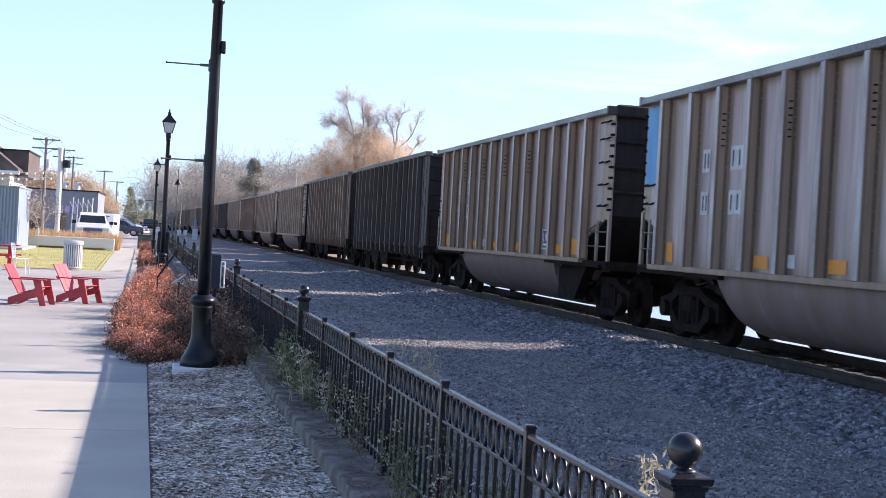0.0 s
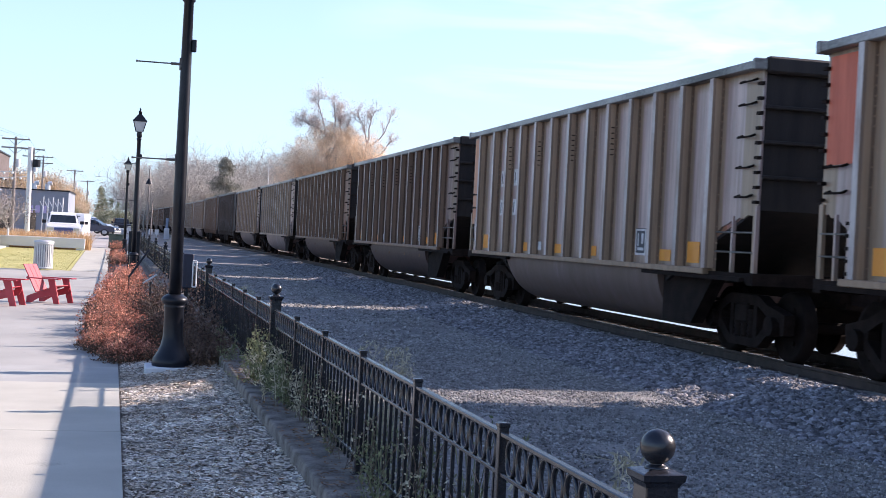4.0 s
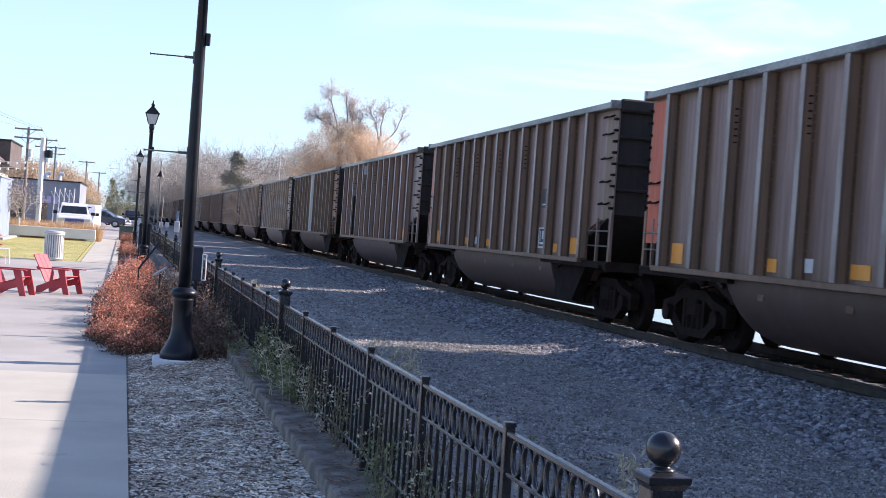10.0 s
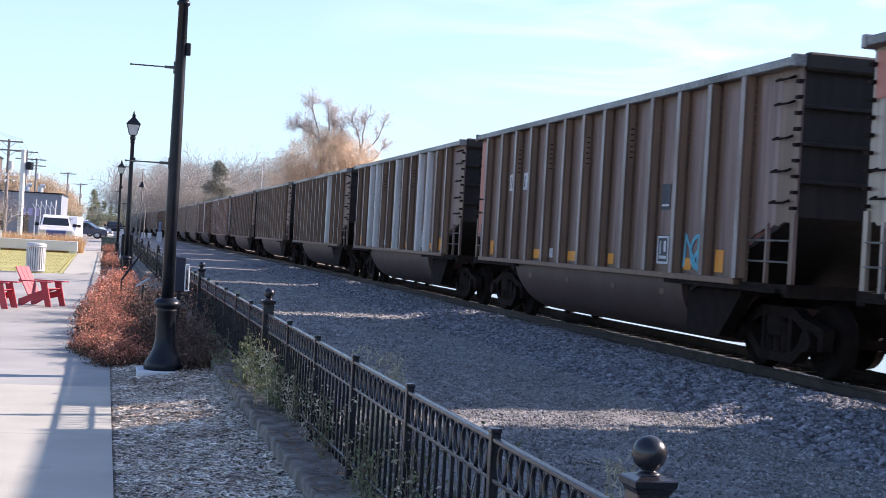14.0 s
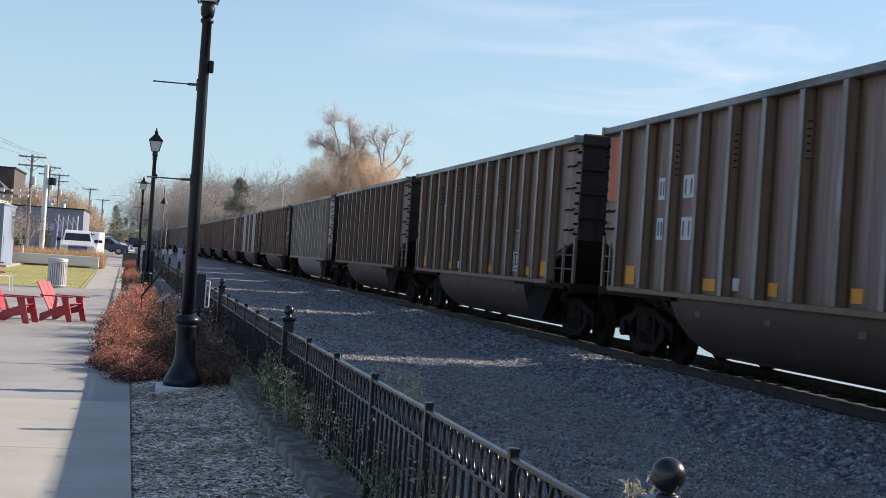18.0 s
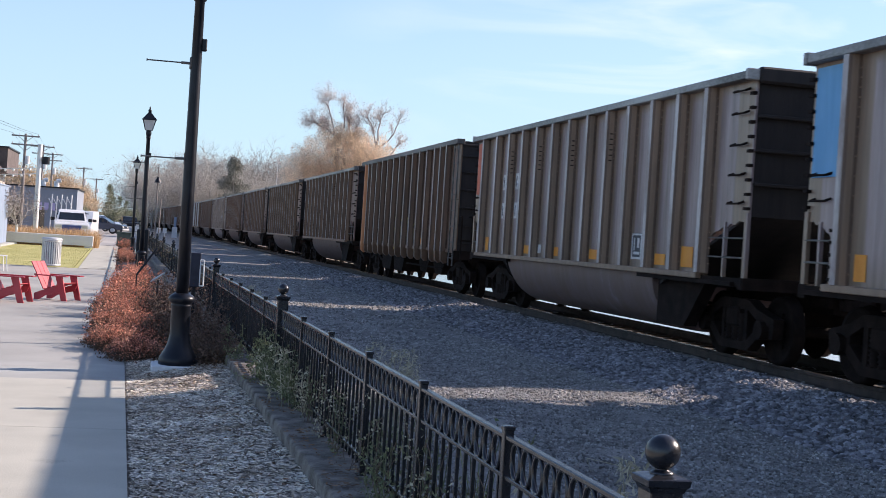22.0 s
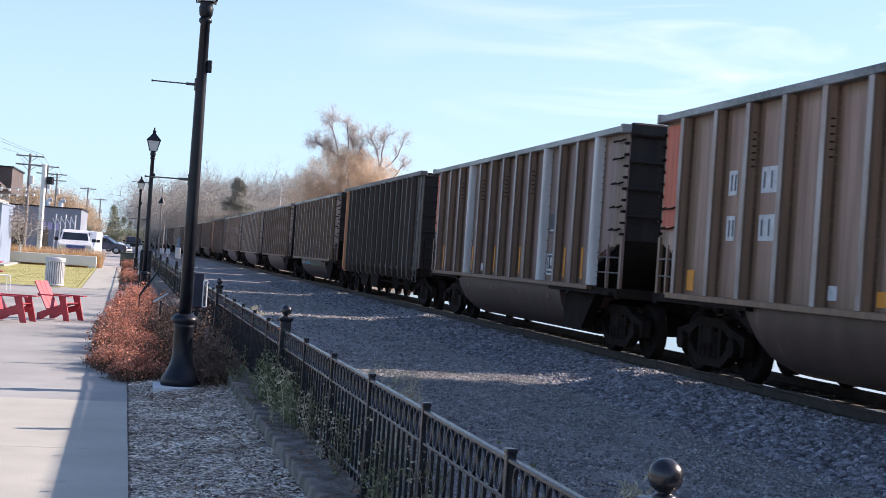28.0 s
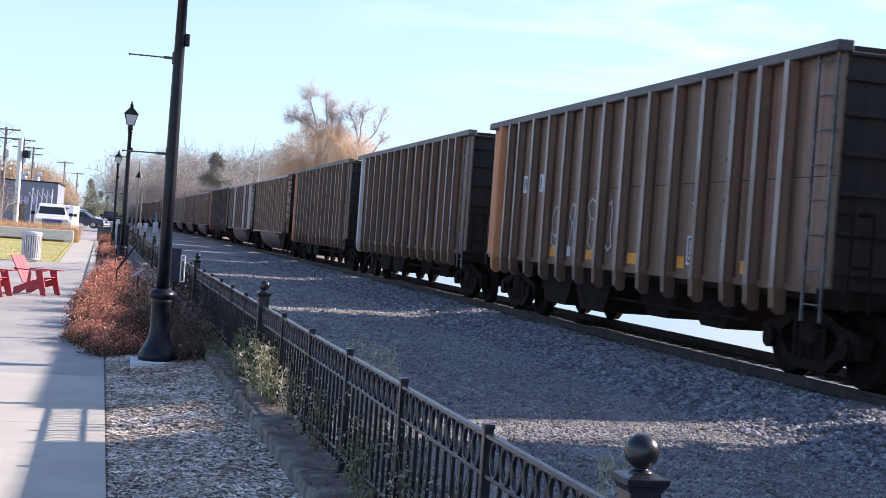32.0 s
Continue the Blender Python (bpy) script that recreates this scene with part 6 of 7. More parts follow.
# ------------------------------------------------------------------ garden chairs and tables
def garden_chair(m, label):
    c = thing("garden_chair", label, "chair", m, "red chairs on the plaza")
    red = M["red"]
    for s in (-1, 1):
        bm = bmesh.new()
        prism(bm, [(-0.42, 0.0), (-0.30, 0.0), (-0.14, 0.10), (0.30, 0.22), (0.36, 0.36), (0.20, 0.34), (-0.22, 0.22), (-0.42, 0.14)], 1, s * 0.26, s * 0.29)
        part("side_rail", bm, red, c)
        bm = bmesh.new()
        prism(bm, [(0.30, 0.0), (0.44, 0.0), (0.30, 0.555), (0.13, 0.555)], 1, s * 0.30, s * 0.33)
        part("front_leg", bm, red, c)
        bm = bmesh.new()
        prism(bm, [(-0.40, s * 0.27), (0.42, s * 0.25), (0.45, s * 0.41), (-0.30, s * 0.38), (-0.42, s * 0.34)], 2, 0.555, 0.58)
        bmesh.ops.bevel(bm, geom=bm.edges[:], offset=0.006, segments=1, affect="EDGES")
        part("arm", bm, red, c)
    for k in range(5):
        bm = bmesh.new()
        box(bm, -0.19 + k * 0.105, -0.10 + k * 0.105, -0.27, 0.27, 0, 0.02, 0.004)
        part("seat_slat", bm, red, c, m=pose(0, 0, 0.27 + k * 0.018, 0, -10, 0))
    for k in range(3):
        bm = bmesh.new()
        box(bm, -0.012, 0.012, -0.27 + k * 0.183, -0.093 + k * 0.183, 0, 0.72, 0.005)
        part("back_slat", bm, red, c, m=pose(-0.20, 0, 0.24, 0, -29, 0))
    bm = bmesh.new()
    box(bm, -0.05, -0.02, -0.28, 0.28, 0.34, 0.42)
    part("back_brace", bm, red, c, m=pose(-0.20, 0, 0.24, 0, -29, 0))
    return c


M["red"] = pmat("red_plastic", (0.36, 0.020, 0.032), (0.46, 0.034, 0.048), 4, 0.46, 0, 0.05, 60, spec=0.68)
garden_chair(pose(-1.60, 28.3, 0, 0, 0, -27) @ Matrix.Scale(0.88, 4), "red plastic lounge garden chair standing on the plaza")
garden_chair(pose(-2.42, 27.05, 0, 0, 0, -14) @ Matrix.Scale(0.88, 4), "red plastic lounge garden chair standing on the plaza")


def picnic_table(m):
    t = thing("picnic_table", "dark red picnic table with benches on the plaza", "table", m)
    for k in range(5):
        bm = bmesh.new()
        box(bm, -0.9, 0.9, -0.36 + k * 0.145, -0.225 + k * 0.145, 0.74, 0.78, 0.006)
        part("top_board", bm, M["red"], t)
    for s in (-1, 1):
        bm = bmesh.new()
        box(bm, -0.9, 0.9, s * 0.62 - 0.13, s * 0.62 + 0.13, 0.43, 0.47, 0.006)
        part("bench_board", bm, M["red"], t)
    for x in (-0.6, 0.6):
        bm = bmesh.new()
        box(bm, x - 0.06, x + 0.06, -0.06, 0.06, 0.0, 0.74)
        box(bm, x - 0.05, x + 0.05, -0.72, 0.72, 0.37, 0.43)
        box(bm, x - 0.05, x + 0.05, -0.5, 0.5, 0.0, 0.06)
        part("trestle", bm, M["red"], t)


picnic_table(pose(-5.25, 44.0, 0, 0, 0, 0))
wc = thing("metal_chair", "white tubular metal chair on the plaza", "chair", pose(-4.0, 40.8, 0, 0, 0, 20))
for sx_, sy_ in ((-1, -1), (1, -1), (1, 1), (-1, 1)):
    bm = bmesh.new()
    rod(bm, (sx_ * 0.20, sy_ * 0.20, 0), (sx_ * 0.18, sy_ * 0.18, 0.45), 0.014)
    part("leg", bm, M["white_paint"], wc)
bm = bmesh.new()
box(bm, -0.21, 0.21, -0.21, 0.21, 0.44, 0.465, 0.008)
part("seat", bm, M["white_paint"], wc)
for yy, r_ in ((-0.19, 0.014), (0.19, 0.014), (-0.08, 0.008), (0.0, 0.008), (0.08, 0.008)):
    bm = bmesh.new()
    rod(bm, (-0.19, yy, 0.45), (-0.25, yy, 0.9), r_)
    part("back_bar", bm, M["white_paint"], wc)
bm = bmesh.new()
rod(bm, (-0.25, -0.19, 0.9), (-0.25, 0.19, 0.9), 0.014)
part("top_bar", bm, M["white_paint"], wc)

# litter bin on the lawn's edge
tb = thing("litter_bin", "round silver slatted metal litter bin at the lawn's edge", "litter bin", pose(-2.86, 46.1, 0))
bm = bmesh.new()
lathe(bm, [(0.25, 0.03), (0.25, 0.05), (0.27, 0.86)], 20)
part("liner", bm, M["bin_liner"], tb, "dark inner liner")
for k in range(26):
    a = 2 * math.pi * k / 26
    bm = bmesh.new()
    box(bm, -0.006, 0.006, -0.022, 0.022, 0.06, 0.86)
    part("slat", bm, M["galv"], tb, m=pose(0.305 * math.cos(a), 0.305 * math.sin(a), 0, 0, 2 * math.cos(a) * 0, math.degrees(a)))
for z, rr_ in ((0.05, 0.315), (0.84, 0.325)):
    bm = bmesh.new()
    lathe(bm, [(rr_ - 0.02, z), (rr_, z), (rr_, z + 0.05), (rr_ - 0.02, z + 0.05)], 24)
    part("hoop", bm, M["galv"], tb)
bm = bmesh.new()
lathe(bm, [(0.33, 0.89), (0.335, 0.92), (0.31, 0.965), (0.20, 0.985), (0.02, 0.99)], 24)
part("lid", bm, M["galv"], tb)
bm = bmesh.new()
prism(bm, [(-0.30, 0.06), (0.30, 0.06), (0.30, 0.86), (-0.30, 0.86)], 1, -0.012, 0.0)
# door plate on the sunny side
for v in bm.verts:
    a = v.co.x / 0.30 * 0.8
    v.co.x, v.co.y = 0.318 * math.cos(a) + v.co.y * math.cos(a), 0.318 * math.sin(a)
part("door", bm, M["galv"], tb)

# low white seat wall with ornamental grass behind it
bm = bmesh.new()
box(bm, -7.25, -2.6, 77.4, 77.75, 0.10, 0.66, 0.02)
for x in (-7.0, -4.9, -2.85):
    box(bm, x - 0.22, x + 0.22, 77.43, 77.72, -0.02, 0.10)
sw = part("seat_wall", bm, M["white_wall"], None)
tagged(sw, "low white concrete seat wall beside the lawn", "wall")
bm = bmesh.new()
bm.free()
r = np.random.default_rng(77)
roots = np.stack([r.uniform(-7.7, -2.35, 5200), r.uniform(78.0, 80.6, 5200), np.zeros(5200)], 1)
tagged(new("ornamental_grass", blades("ornamental_grass", r, roots, r.uniform(0.5, 1.08, 5200), 0.03, M["straw"], 0.22)), "tall straw-coloured ornamental grass behind the wall", "grass", kind="stuff")
roots = np.stack([r.uniform(-10.0, -7.95, 1500), r.uniform(74.0, 76.5, 1500), np.zeros(1500)], 1)
tagged(new("ornamental_grass", blades("ornamental_grass", r, roots, r.uniform(0.8, 1.3, 1500), 0.03, M["straw"], 0.22)), "tall straw-coloured ornamental grass by the shed", "grass", kind="stuff")
roots = np.stack([r.uniform(-7, -1.6, 9000), r.uniform(46.4, 77, 9000), np.zeros(9000)], 1)
roots[:, 0] = np.minimum(roots[:, 0], -1.45 + SLANT * roots[:, 1] - (roots[:, 1] - 46.4) * 0.004)
tagged(new("grass_blades", blades("grass_blades", r, roots, r.uniform(0.012, 0.028, 9000), 0.02, M["grass"], 0.4, seg=1)), "short mown grass blades of the lawn", "grass", kind="stuff")

# ------------------------------------------------------------------ small things by the path
gs = thing("garden_stake", "dark leaning metal stake in the shrubs", "stake", pose(0.14, 25.6, 0.0))
bm = bmesh.new()
rod(bm, (-0.18, 0, 0.70), (0.17, 0.1, 1.22), 0.02)
part("rod", bm, M["black_paint"], gs)
bm = bmesh.new()
rod(bm, (-0.16, 0, -0.05), (-0.18, 0, 0.72), 0.012)
part("peg", bm, M["black_paint"], gs)
gs = thing("path_light", "small dark path light on a peg among the shrubs", "path light", pose(0.31, 22.0, 0.1))
bm = bmesh.new()
rod(bm, (0, 0, -0.05), (0, 0, 0.68), 0.02)
part("peg", bm, M["black_paint"], gs)
bm = bmesh.new()
rod(bm, (-0.12, 0, 0.65), (0.1, 0.0, 0.80), 0.016)
part("head", bm, M["galv"], gs)
sb = thing("notice_board", "dark notice board with a pale looped rail beside the railing", "sign", pose(0.78, 19.0, 0.22))
bm = bmesh.new()
box(bm, -0.085, 0.06, -0.02, 0.02, 0.62, 1.10, 0.01)
part("board", bm, M["navy"], sb)
bm = bmesh.new()
for xx in (0.055, 0.105):
    rod(bm, (xx, -0.03, 0.64), (xx, -0.03, 1.00), 0.009)
for zz in (0.64, 1.0):
    rod(bm, (0.055, -0.03, zz), (0.105, -0.03, zz), 0.011)
part("loop_rail", bm, M["white_paint"], sb)
bm = bmesh.new()
box(bm, -0.05, 0.0, -0.02, 0.02, -0.25, 0.62)
part("post", bm, M["black_paint"], sb)
df = thing("bollard", "short grey metal bollard with a domed cap", "bollard", pose(0.02, 47.5, 0))
bm = bmesh.new()
lathe(bm, [(0.15, 0), (0.15, 0.5), (0.12, 0.55)], 16)
part("body", bm, M["galv"], df)
bm = bmesh.new()
lathe(bm, [(0.13, 0.55), (0.2, 0.6), (0.2, 0.68), (0.12, 0.80), (0.02, 0.84)], 16)
part("cap", bm, M["galv"], df)
ub = thing("utility_box", "dark green electrical utility box by the footpath", "utility box", pose(-1.05, 88.0, 0))
bm = bmesh.new()
box(bm, -0.45, 0.45, -0.5, 0.5, 0, 0.85, 0.03)
part("cabinet", bm, M["box_green"], ub)
bm = bmesh.new()
box(bm, -0.49, 0.49, -0.54, 0.54, 0.85, 0.92, 0.02)
part("lid", bm, M["box_green"], ub)
ub = thing("lamp_cabinet", "black electrical cabinet at the foot of a lamp", "utility box", pose(0.05, 42.0, 0))
bm = bmesh.new()
box(bm, -0.18, 0.18, -0.15, 0.15, 0, 1.45, 0.02)
part("cabinet", bm, M["black_paint"], ub)

# ------------------------------------------------------------------ parked vehicles
def vehicle(name, label, m, prof, cabin, width, paint, wheels, truck_bed=False):
    """A car from a side profile (y back, z up), a glazed cabin, wheels and lamps; its front faces -y."""
    v = thing(name, label, "car" if name != "pickup_truck" else "truck", m)
    w = width / 2
    bm = bmesh.new()
    vs = prism(bm, prof, 0, -w, w)
    bmesh.ops.bevel(bm, geom=bm.edges[:], offset=0.05, segments=2, affect="EDGES")
    part("body", bm, paint, v)
    zt_, zl = max(z for _, z in cabin), min(z for _, z in cabin)
    half_at = lambda z: (w - 0.08) * (1 - 0.16 * (z - zl) / (zt_ - zl))
    bm = bmesh.new()
    prism(bm, cabin, 0, -1, 1)
    for q in bm.verts:
        q.co.x *= half_at(q.co.z)
    bmesh.ops.bevel(bm, geom=bm.edges[:], offset=0.05, segments=2, affect="EDGES")
    part("cab", bm, paint, v)

    def pane(pts, out, nm):
        """A thin dark pane through four places, pushed out of the cab's skin."""
        bm = bmesh.new()
        o = Vector(out)
        a, b = [bm.verts.new(Vector(p) + o * 0.014) for p in pts], [bm.verts.new(Vector(p) - o * 0.02) for p in pts]
        bm.faces.new(a)
        bm.faces.new(b[::-1])
        for i in range(len(pts)):
            bm.faces.new((a[i], b[i], b[(i + 1) % len(pts)], a[(i + 1) % len(pts)]))
        part(nm, bm, M["car_glass"], v, "dark tinted glass")

    for (ya, za), (yb, zb), nm in ((cabin[0], cabin[1], "windscreen"), (cabin[-1], cabin[-2], "rear_window")):
        lo, hi = 0.14, 0.86
        y0, z0, y1, z1 = ya + (yb - ya) * lo, za + (zb - za) * lo, ya + (yb - ya) * hi, za + (zb - za) * hi
        d = Vector((0, zb - za, -(yb - ya))).normalized() * (-1 if nm == "windscreen" else 1)
        if nm == "rear_window":
            d = Vector((0, abs(d.y), abs(d.z)))
        else:
            d = Vector((0, -abs(d.y), abs(d.z)))
        pane([(-half_at(z0) + 0.13, y0, z0), (half_at(z0) - 0.13, y0, z0), (half_at(z1) - 0.12, y1, z1), (-half_at(z1) + 0.12, y1, z1)], d, nm)
    front, back = lambda u: cabin[0][0] + (cabin[1][0] - cabin[0][0]) * u, lambda u: cabin[-1][0] + (cabin[-2][0] - cabin[-1][0]) * u
    mid = (front(0.5) + back(0.5)) / 2
    for s in (-1, 1):
        for ya, yb in ((lambda u: front(u) + 0.14, lambda u: mid - 0.05), (lambda u: mid + 0.05, lambda u: back(u) - 0.14)):
            pane([(s * half_at(zl + (zt_ - zl) * u), f(u), zl + (zt_ - zl) * u) for u, f in ((0.18, ya), (0.18, yb), (0.84, yb), (0.84, ya))], (s, 0, 0.1), "side_window")
        for yy in wheels:
            t = part("wheel", shared("wheel", lambda b: lathe(b, [(0.30, -0.11), (0.36, -0.09), (0.37, 0), (0.36, 0.09), (0.30, 0.11)], 20, Matrix.Rotation(radians(90), 4, "Y")), M["tyre"]), None, v,
                     m=pose(s * (w - 0.10), yy, 0.37))
            part("rim", shared("rim", lambda b: lathe(b, [(0.05, -0.12), (0.22, -0.115), (0.22, 0.115), (0.05, 0.12)], 16, Matrix.Rotation(radians(90), 4, "Y")), M["galv"]), None, t)
        bm = bmesh.new()
        fy = min(p[0] for p in prof)
        zf = 1.02 if truck_bed else 0.68
        box(bm, s * (w - 0.42), s * (w - 0.06), fy - 0.02, fy + 0.06, zf, zf + 0.17, 0.02)
        part("headlight", bm, M["lamp_glass"], v)
        bm = bmesh.new()
        box(bm, s * (w - 0.02), s * (w + 0.24), cabin[0][0] + 0.25, cabin[0][0] + 0.38, zl + 0.02, zl + 0.22, 0.03)
        part("mirror", bm, M["black_paint"], v)
    bm = bmesh.new()
    fy = min(p[0] for p in prof)
    box(bm, -w + 0.45, w - 0.45, fy - 0.02, fy + 0.05, 0.70, 1.17 if truck_bed else 0.80, 0.02)
    part("grille", bm, M["grille_blue"] if truck_bed else M["black_paint"], v)
    bm = bmesh.new()
    box(bm, -w + 0.05, w - 0.05, fy - 0.07, fy + 0.05, 0.40, 0.60, 0.03)
    part("bumper", bm, M["galv"], v)
    return v


vehicle("pickup_truck", "white pickup truck parked facing the lawn", pose(-4.22, 85.5, 0.0, 0, 0, 4),
        [(-1.1, 0.42), (-1.12, 1.18), (-0.95, 1.34), (0.35, 1.44), (2.6, 1.42), (4.7, 1.36), (4.75, 0.45)],
        [(0.25, 1.40), (0.95, 2.02), (1.25, 2.12), (2.1, 2.14), (2.45, 2.06), (2.75, 1.40)], 2.04, M["white_car"], (-0.15, 3.6), True)
vehicle("van", "white van parked behind a pickup truck", pose(-4.35, 96.0, 0.07, 0, 0, -4),
        [(-0.9, 0.4), (-0.92, 0.95), (-0.1, 1.25), (0.6, 2.05), (4.2, 2.1), (4.3, 0.45)],
        [(0.05, 1.3), (0.55, 2.0), (2.0, 2.02), (2.1, 1.3)], 2.0, M["white_car"], (0.1, 3.3))
SUV = ([(-2.25, 0.42), (-2.28, 0.85), (-2.1, 1.0), (-1.1, 1.10), (2.1, 1.12), (2.25, 0.95), (2.25, 0.45)],
       [(-1.2, 1.08), (-0.45, 1.64), (1.5, 1.68), (2.1, 1.10)])
vehicle("suv", "slate blue estate car parked side-on in the lot", pose(-3.8, 130.0, 0.325, 0, 0, 74) @ Matrix.Diagonal((1, 1.06, 0.88, 1)), SUV[0], SUV[1], 1.85, M["slate_car"], (-1.4, 1.35))
vehicle("sedan", "silver blue car parked in the lot", pose(-4.5, 141.0, 0.39, 0, 0, 66), SUV[0], SUV[1], 1.85, M["silver_car"], (-1.4, 1.35))
vehicle("hatchback", "dark car parked far back in the lot", pose(-1.35, 150.0, 0.42, 0, 0, 6), SUV[0], SUV[1], 1.8, M["black_paint"], (-1.4, 1.35))

# ------------------------------------------------------------------ buildings
def corrugated(bm, x0, x1, y, z0, z1, step=0.16, depth=0.05):
    xs_ = np.arange(x0, x1 - 1e-6, step)
    for x in xs_:
        box(bm, x, x + step * 0.5, y - depth, y, z0, z1)


sh = thing("metal_shed", "blue-grey corrugated metal shed at the edge of the plaza", "shed", pose(0, 70.0, 0))
bm = bmesh.new()
box(bm, -14, -7.12, 0, 6, 0.1, 3.10)
part("wall", bm, M["blue_metal"], sh)
bm = bmesh.new()
corrugated(bm, -9.9, -7.14, -0.002, 0.1, 3.10, 0.16)
part("cladding", bm, M["blue_metal"], sh)
bm = bmesh.new()
box(bm, -14.05, -7.06, -0.1, 6.1, 3.10, 3.16)
part("roof", bm, M["blue_metal"], sh)
bm = bmesh.new()
box(bm, -14.2, -6.7, -1.2, 6.2, -0.05, 0.10)
part("plinth", bm, M["concrete_grey"], sh)

gb = thing("flat_building", "low dark grey commercial building with flat roof", "building", pose(0, 130.0, 0.2))
bm = bmesh.new()
box(bm, -26, -6.05, 0, 14, -0.2, 4.05)
part("wall", bm, M["slate_wall"], gb)
bm = bmesh.new()
box(bm, -26.1, -5.95, -0.1, 14.1, 4.05, 4.17)
part("roof", bm, M["black_paint"], gb)
for x in (-13.6, -12.1, -9.9):
    bm = bmesh.new()
    box(bm, x, x + 1.0, -0.04, 0.0, 0.2, 2.2)
    w = part("window", bm, M["car_glass"], gb)
    bm = bmesh.new()
    box(bm, x - 0.06, x + 1.06, -0.06, -0.041, 2.2, 2.28)
    part("lintel", bm, M["galv"], w)
for i, x in enumerate((-9.6, -9.0, -8.4)):
    bm = bmesh.new()
    box(bm, x, x + 0.42, -0.05, -0.01, 1.95, 2.65)
    part("sign_bar", bm, M["sign_lilac"], gb, "pale unreadable sign lettering")
for x in (-9.3, -8.1):
    bm = bmesh.new()
    rod(bm, (x, 2, 4.15), (x, 2, 4.75), 0.25, n=12)
    rod(bm, (x, 2, 4.75), (x + 0.4, 2, 4.85), 0.2, n=12)
    part("roof_vent", bm, M["white_paint"], gb)
for k in range(5):
    bm = bmesh.new()
    x = -8.0 + k * 0.42
    rod(bm, (x, -6, -0.2), (x + 0.10, -6, 3.4 - 0.15 * (k % 2)), 0.05, n=8)
    rod(bm, (x + 0.10, -6, 2.4), (x - 0.22, -6, 3.0), 0.035, n=6)
    ob = part("pole_sculpture", bm, M["white_paint"], None)
    ob.matrix_basis = pose(0, 130, 0.2)
    tagged(ob, "white painted branching pole in front of the building", "pole", "white poles by the building")

hs = thing("house", "beige house with brown shingled gable roof", "house", pose(-0.65, 100.0, 0))
bm = bmesh.new()
box(bm, -22, -10.2, 0, 12, -0.1, 4.9)
part("wall", bm, M["beige_wall"], hs)
bm = bmesh.new()
prism(bm, [(-22.5, 4.8), (-9.6, 4.8), (-9.6, 5.0), (-12.6, 7.35), (-22.5, 7.35)], 1, -0.5, 12.5)
part("roof", bm, M["roof_brown"], hs)
bm = bmesh.new()
box(bm, -11.2, -9.25, 3, 12, 4.6, 6.45)
part("dormer", bm, M["roof_brown"], hs)
bm = bmesh.new()
box(bm, -11.4, -9.15, 2.9, 12.1, 6.45, 6.55)
part("dormer_roof", bm, M["black_paint"], hs)
bm = bmesh.new()
prism(bm, [(-13.0, 4.6), (-9.5, 4.6), (-9.5, 4.85), (-12.9, 4.85)], 1, -0.75, -0.5)
part("fascia", bm, M["white_paint"], hs)
bm = bmesh.new()
rod(bm, (-11.6, 4, 6.0), (-11.6, 4, 8.4), 0.10)
part("chimney_pipe", bm, M["black_paint"], hs)
for x in (-12.2, -11.2):
    bm = bmesh.new()
    box(bm, x - 0.3, x + 0.3, -0.03, 0.0, 2.9, 4.2)
    w = part("window", bm, M["car_glass"], hs)
    for xx in (-0.34, 0.30):
        bm = bmesh.new()
        box(bm, x + xx, x + xx + 0.05, -0.05, -0.031, 2.85, 4.25)
        part("window_frame", bm, M["white_paint"], w)

# ------------------------------------------------------------------ poles, wires, far signs
def utility_pole(x, y, h, arms=2, z=0.0):
    u = thing("utility_pole", "weathered wooden utility pole with cross-arms and insulators", "utility pole", pose(x, y, z), "utility poles along the street")
    bm = bmesh.new()
    rod(bm, (0, 0, -0.2), (0, 0, h), 0.16, 0.11, 10)
    part("shaft", bm, M["pole_wood"], u)
    for k in range(arms):
        zz = h - 0.2 - k * 0.75
        bm = bmesh.new()
        box(bm, -1.15, 1.15, -0.06, 0.06, zz - 0.06, zz + 0.06)
        rod(bm, (-0.6, -0.05, zz - 0.05), (0, -0.05, zz - 0.55), 0.025, n=5)
        rod(bm, (0.6, -0.05, zz - 0.05), (0, -0.05, zz - 0.55), 0.025, n=5)
        arm = part("cross_arm", bm, M["pole_wood"], u)
        for xx in (-1.05, -0.5, 0.5, 1.05):
            bm = bmesh.new()
            rod(bm, (xx, 0, zz + 0.06), (xx, 0, zz + 0.2), 0.04, n=6)
            part("insulator", bm, M["galv"], arm)
    bm = bmesh.new()
    rod(bm, (0.25, -0.1, h - 2.6), (0.25, -0.1, h - 1.9), 0.2, n=10)
    part("transformer", bm, M["galv"], u)


POLES = [(-10.15, 120, 8.55), (-10.8, 150, 9.2), (-11.2, 172, 9.4), (-8.6, 200, 8.9), (-8.1, 240, 8.6)]
for x, y, h in POLES:
    utility_pole(x, y, h, 2 if y < 180 else 1)
for k in (-1.05, 0.5, 1.05):
    bm = bmesh.new()
    pts = [(-13.5 + k, 60, 9.0)] + [(x + k, y, h) for x, y, h in POLES]
    for a, b in zip(pts, pts[1:]):
        a, b = Vector(a), Vector(b)
        for j in range(6):
            u0, u1 = j / 6, (j + 1) / 6
            sag = lambda u: Vector((0, 0, -2.2 * u * (1 - u)))
            rod(bm, a.lerp(b, u0) + sag(u0), a.lerp(b, u1) + sag(u1), 0.012, n=3)
    tagged(part("power_line", bm, M["black_paint"], None), "thin overhead power line between the poles", "power line")
wp = thing("string_light_pole", "tall white pole carrying strings of light bulbs", "pole", pose(-6.16, 83, 0))
bm = bmesh.new()
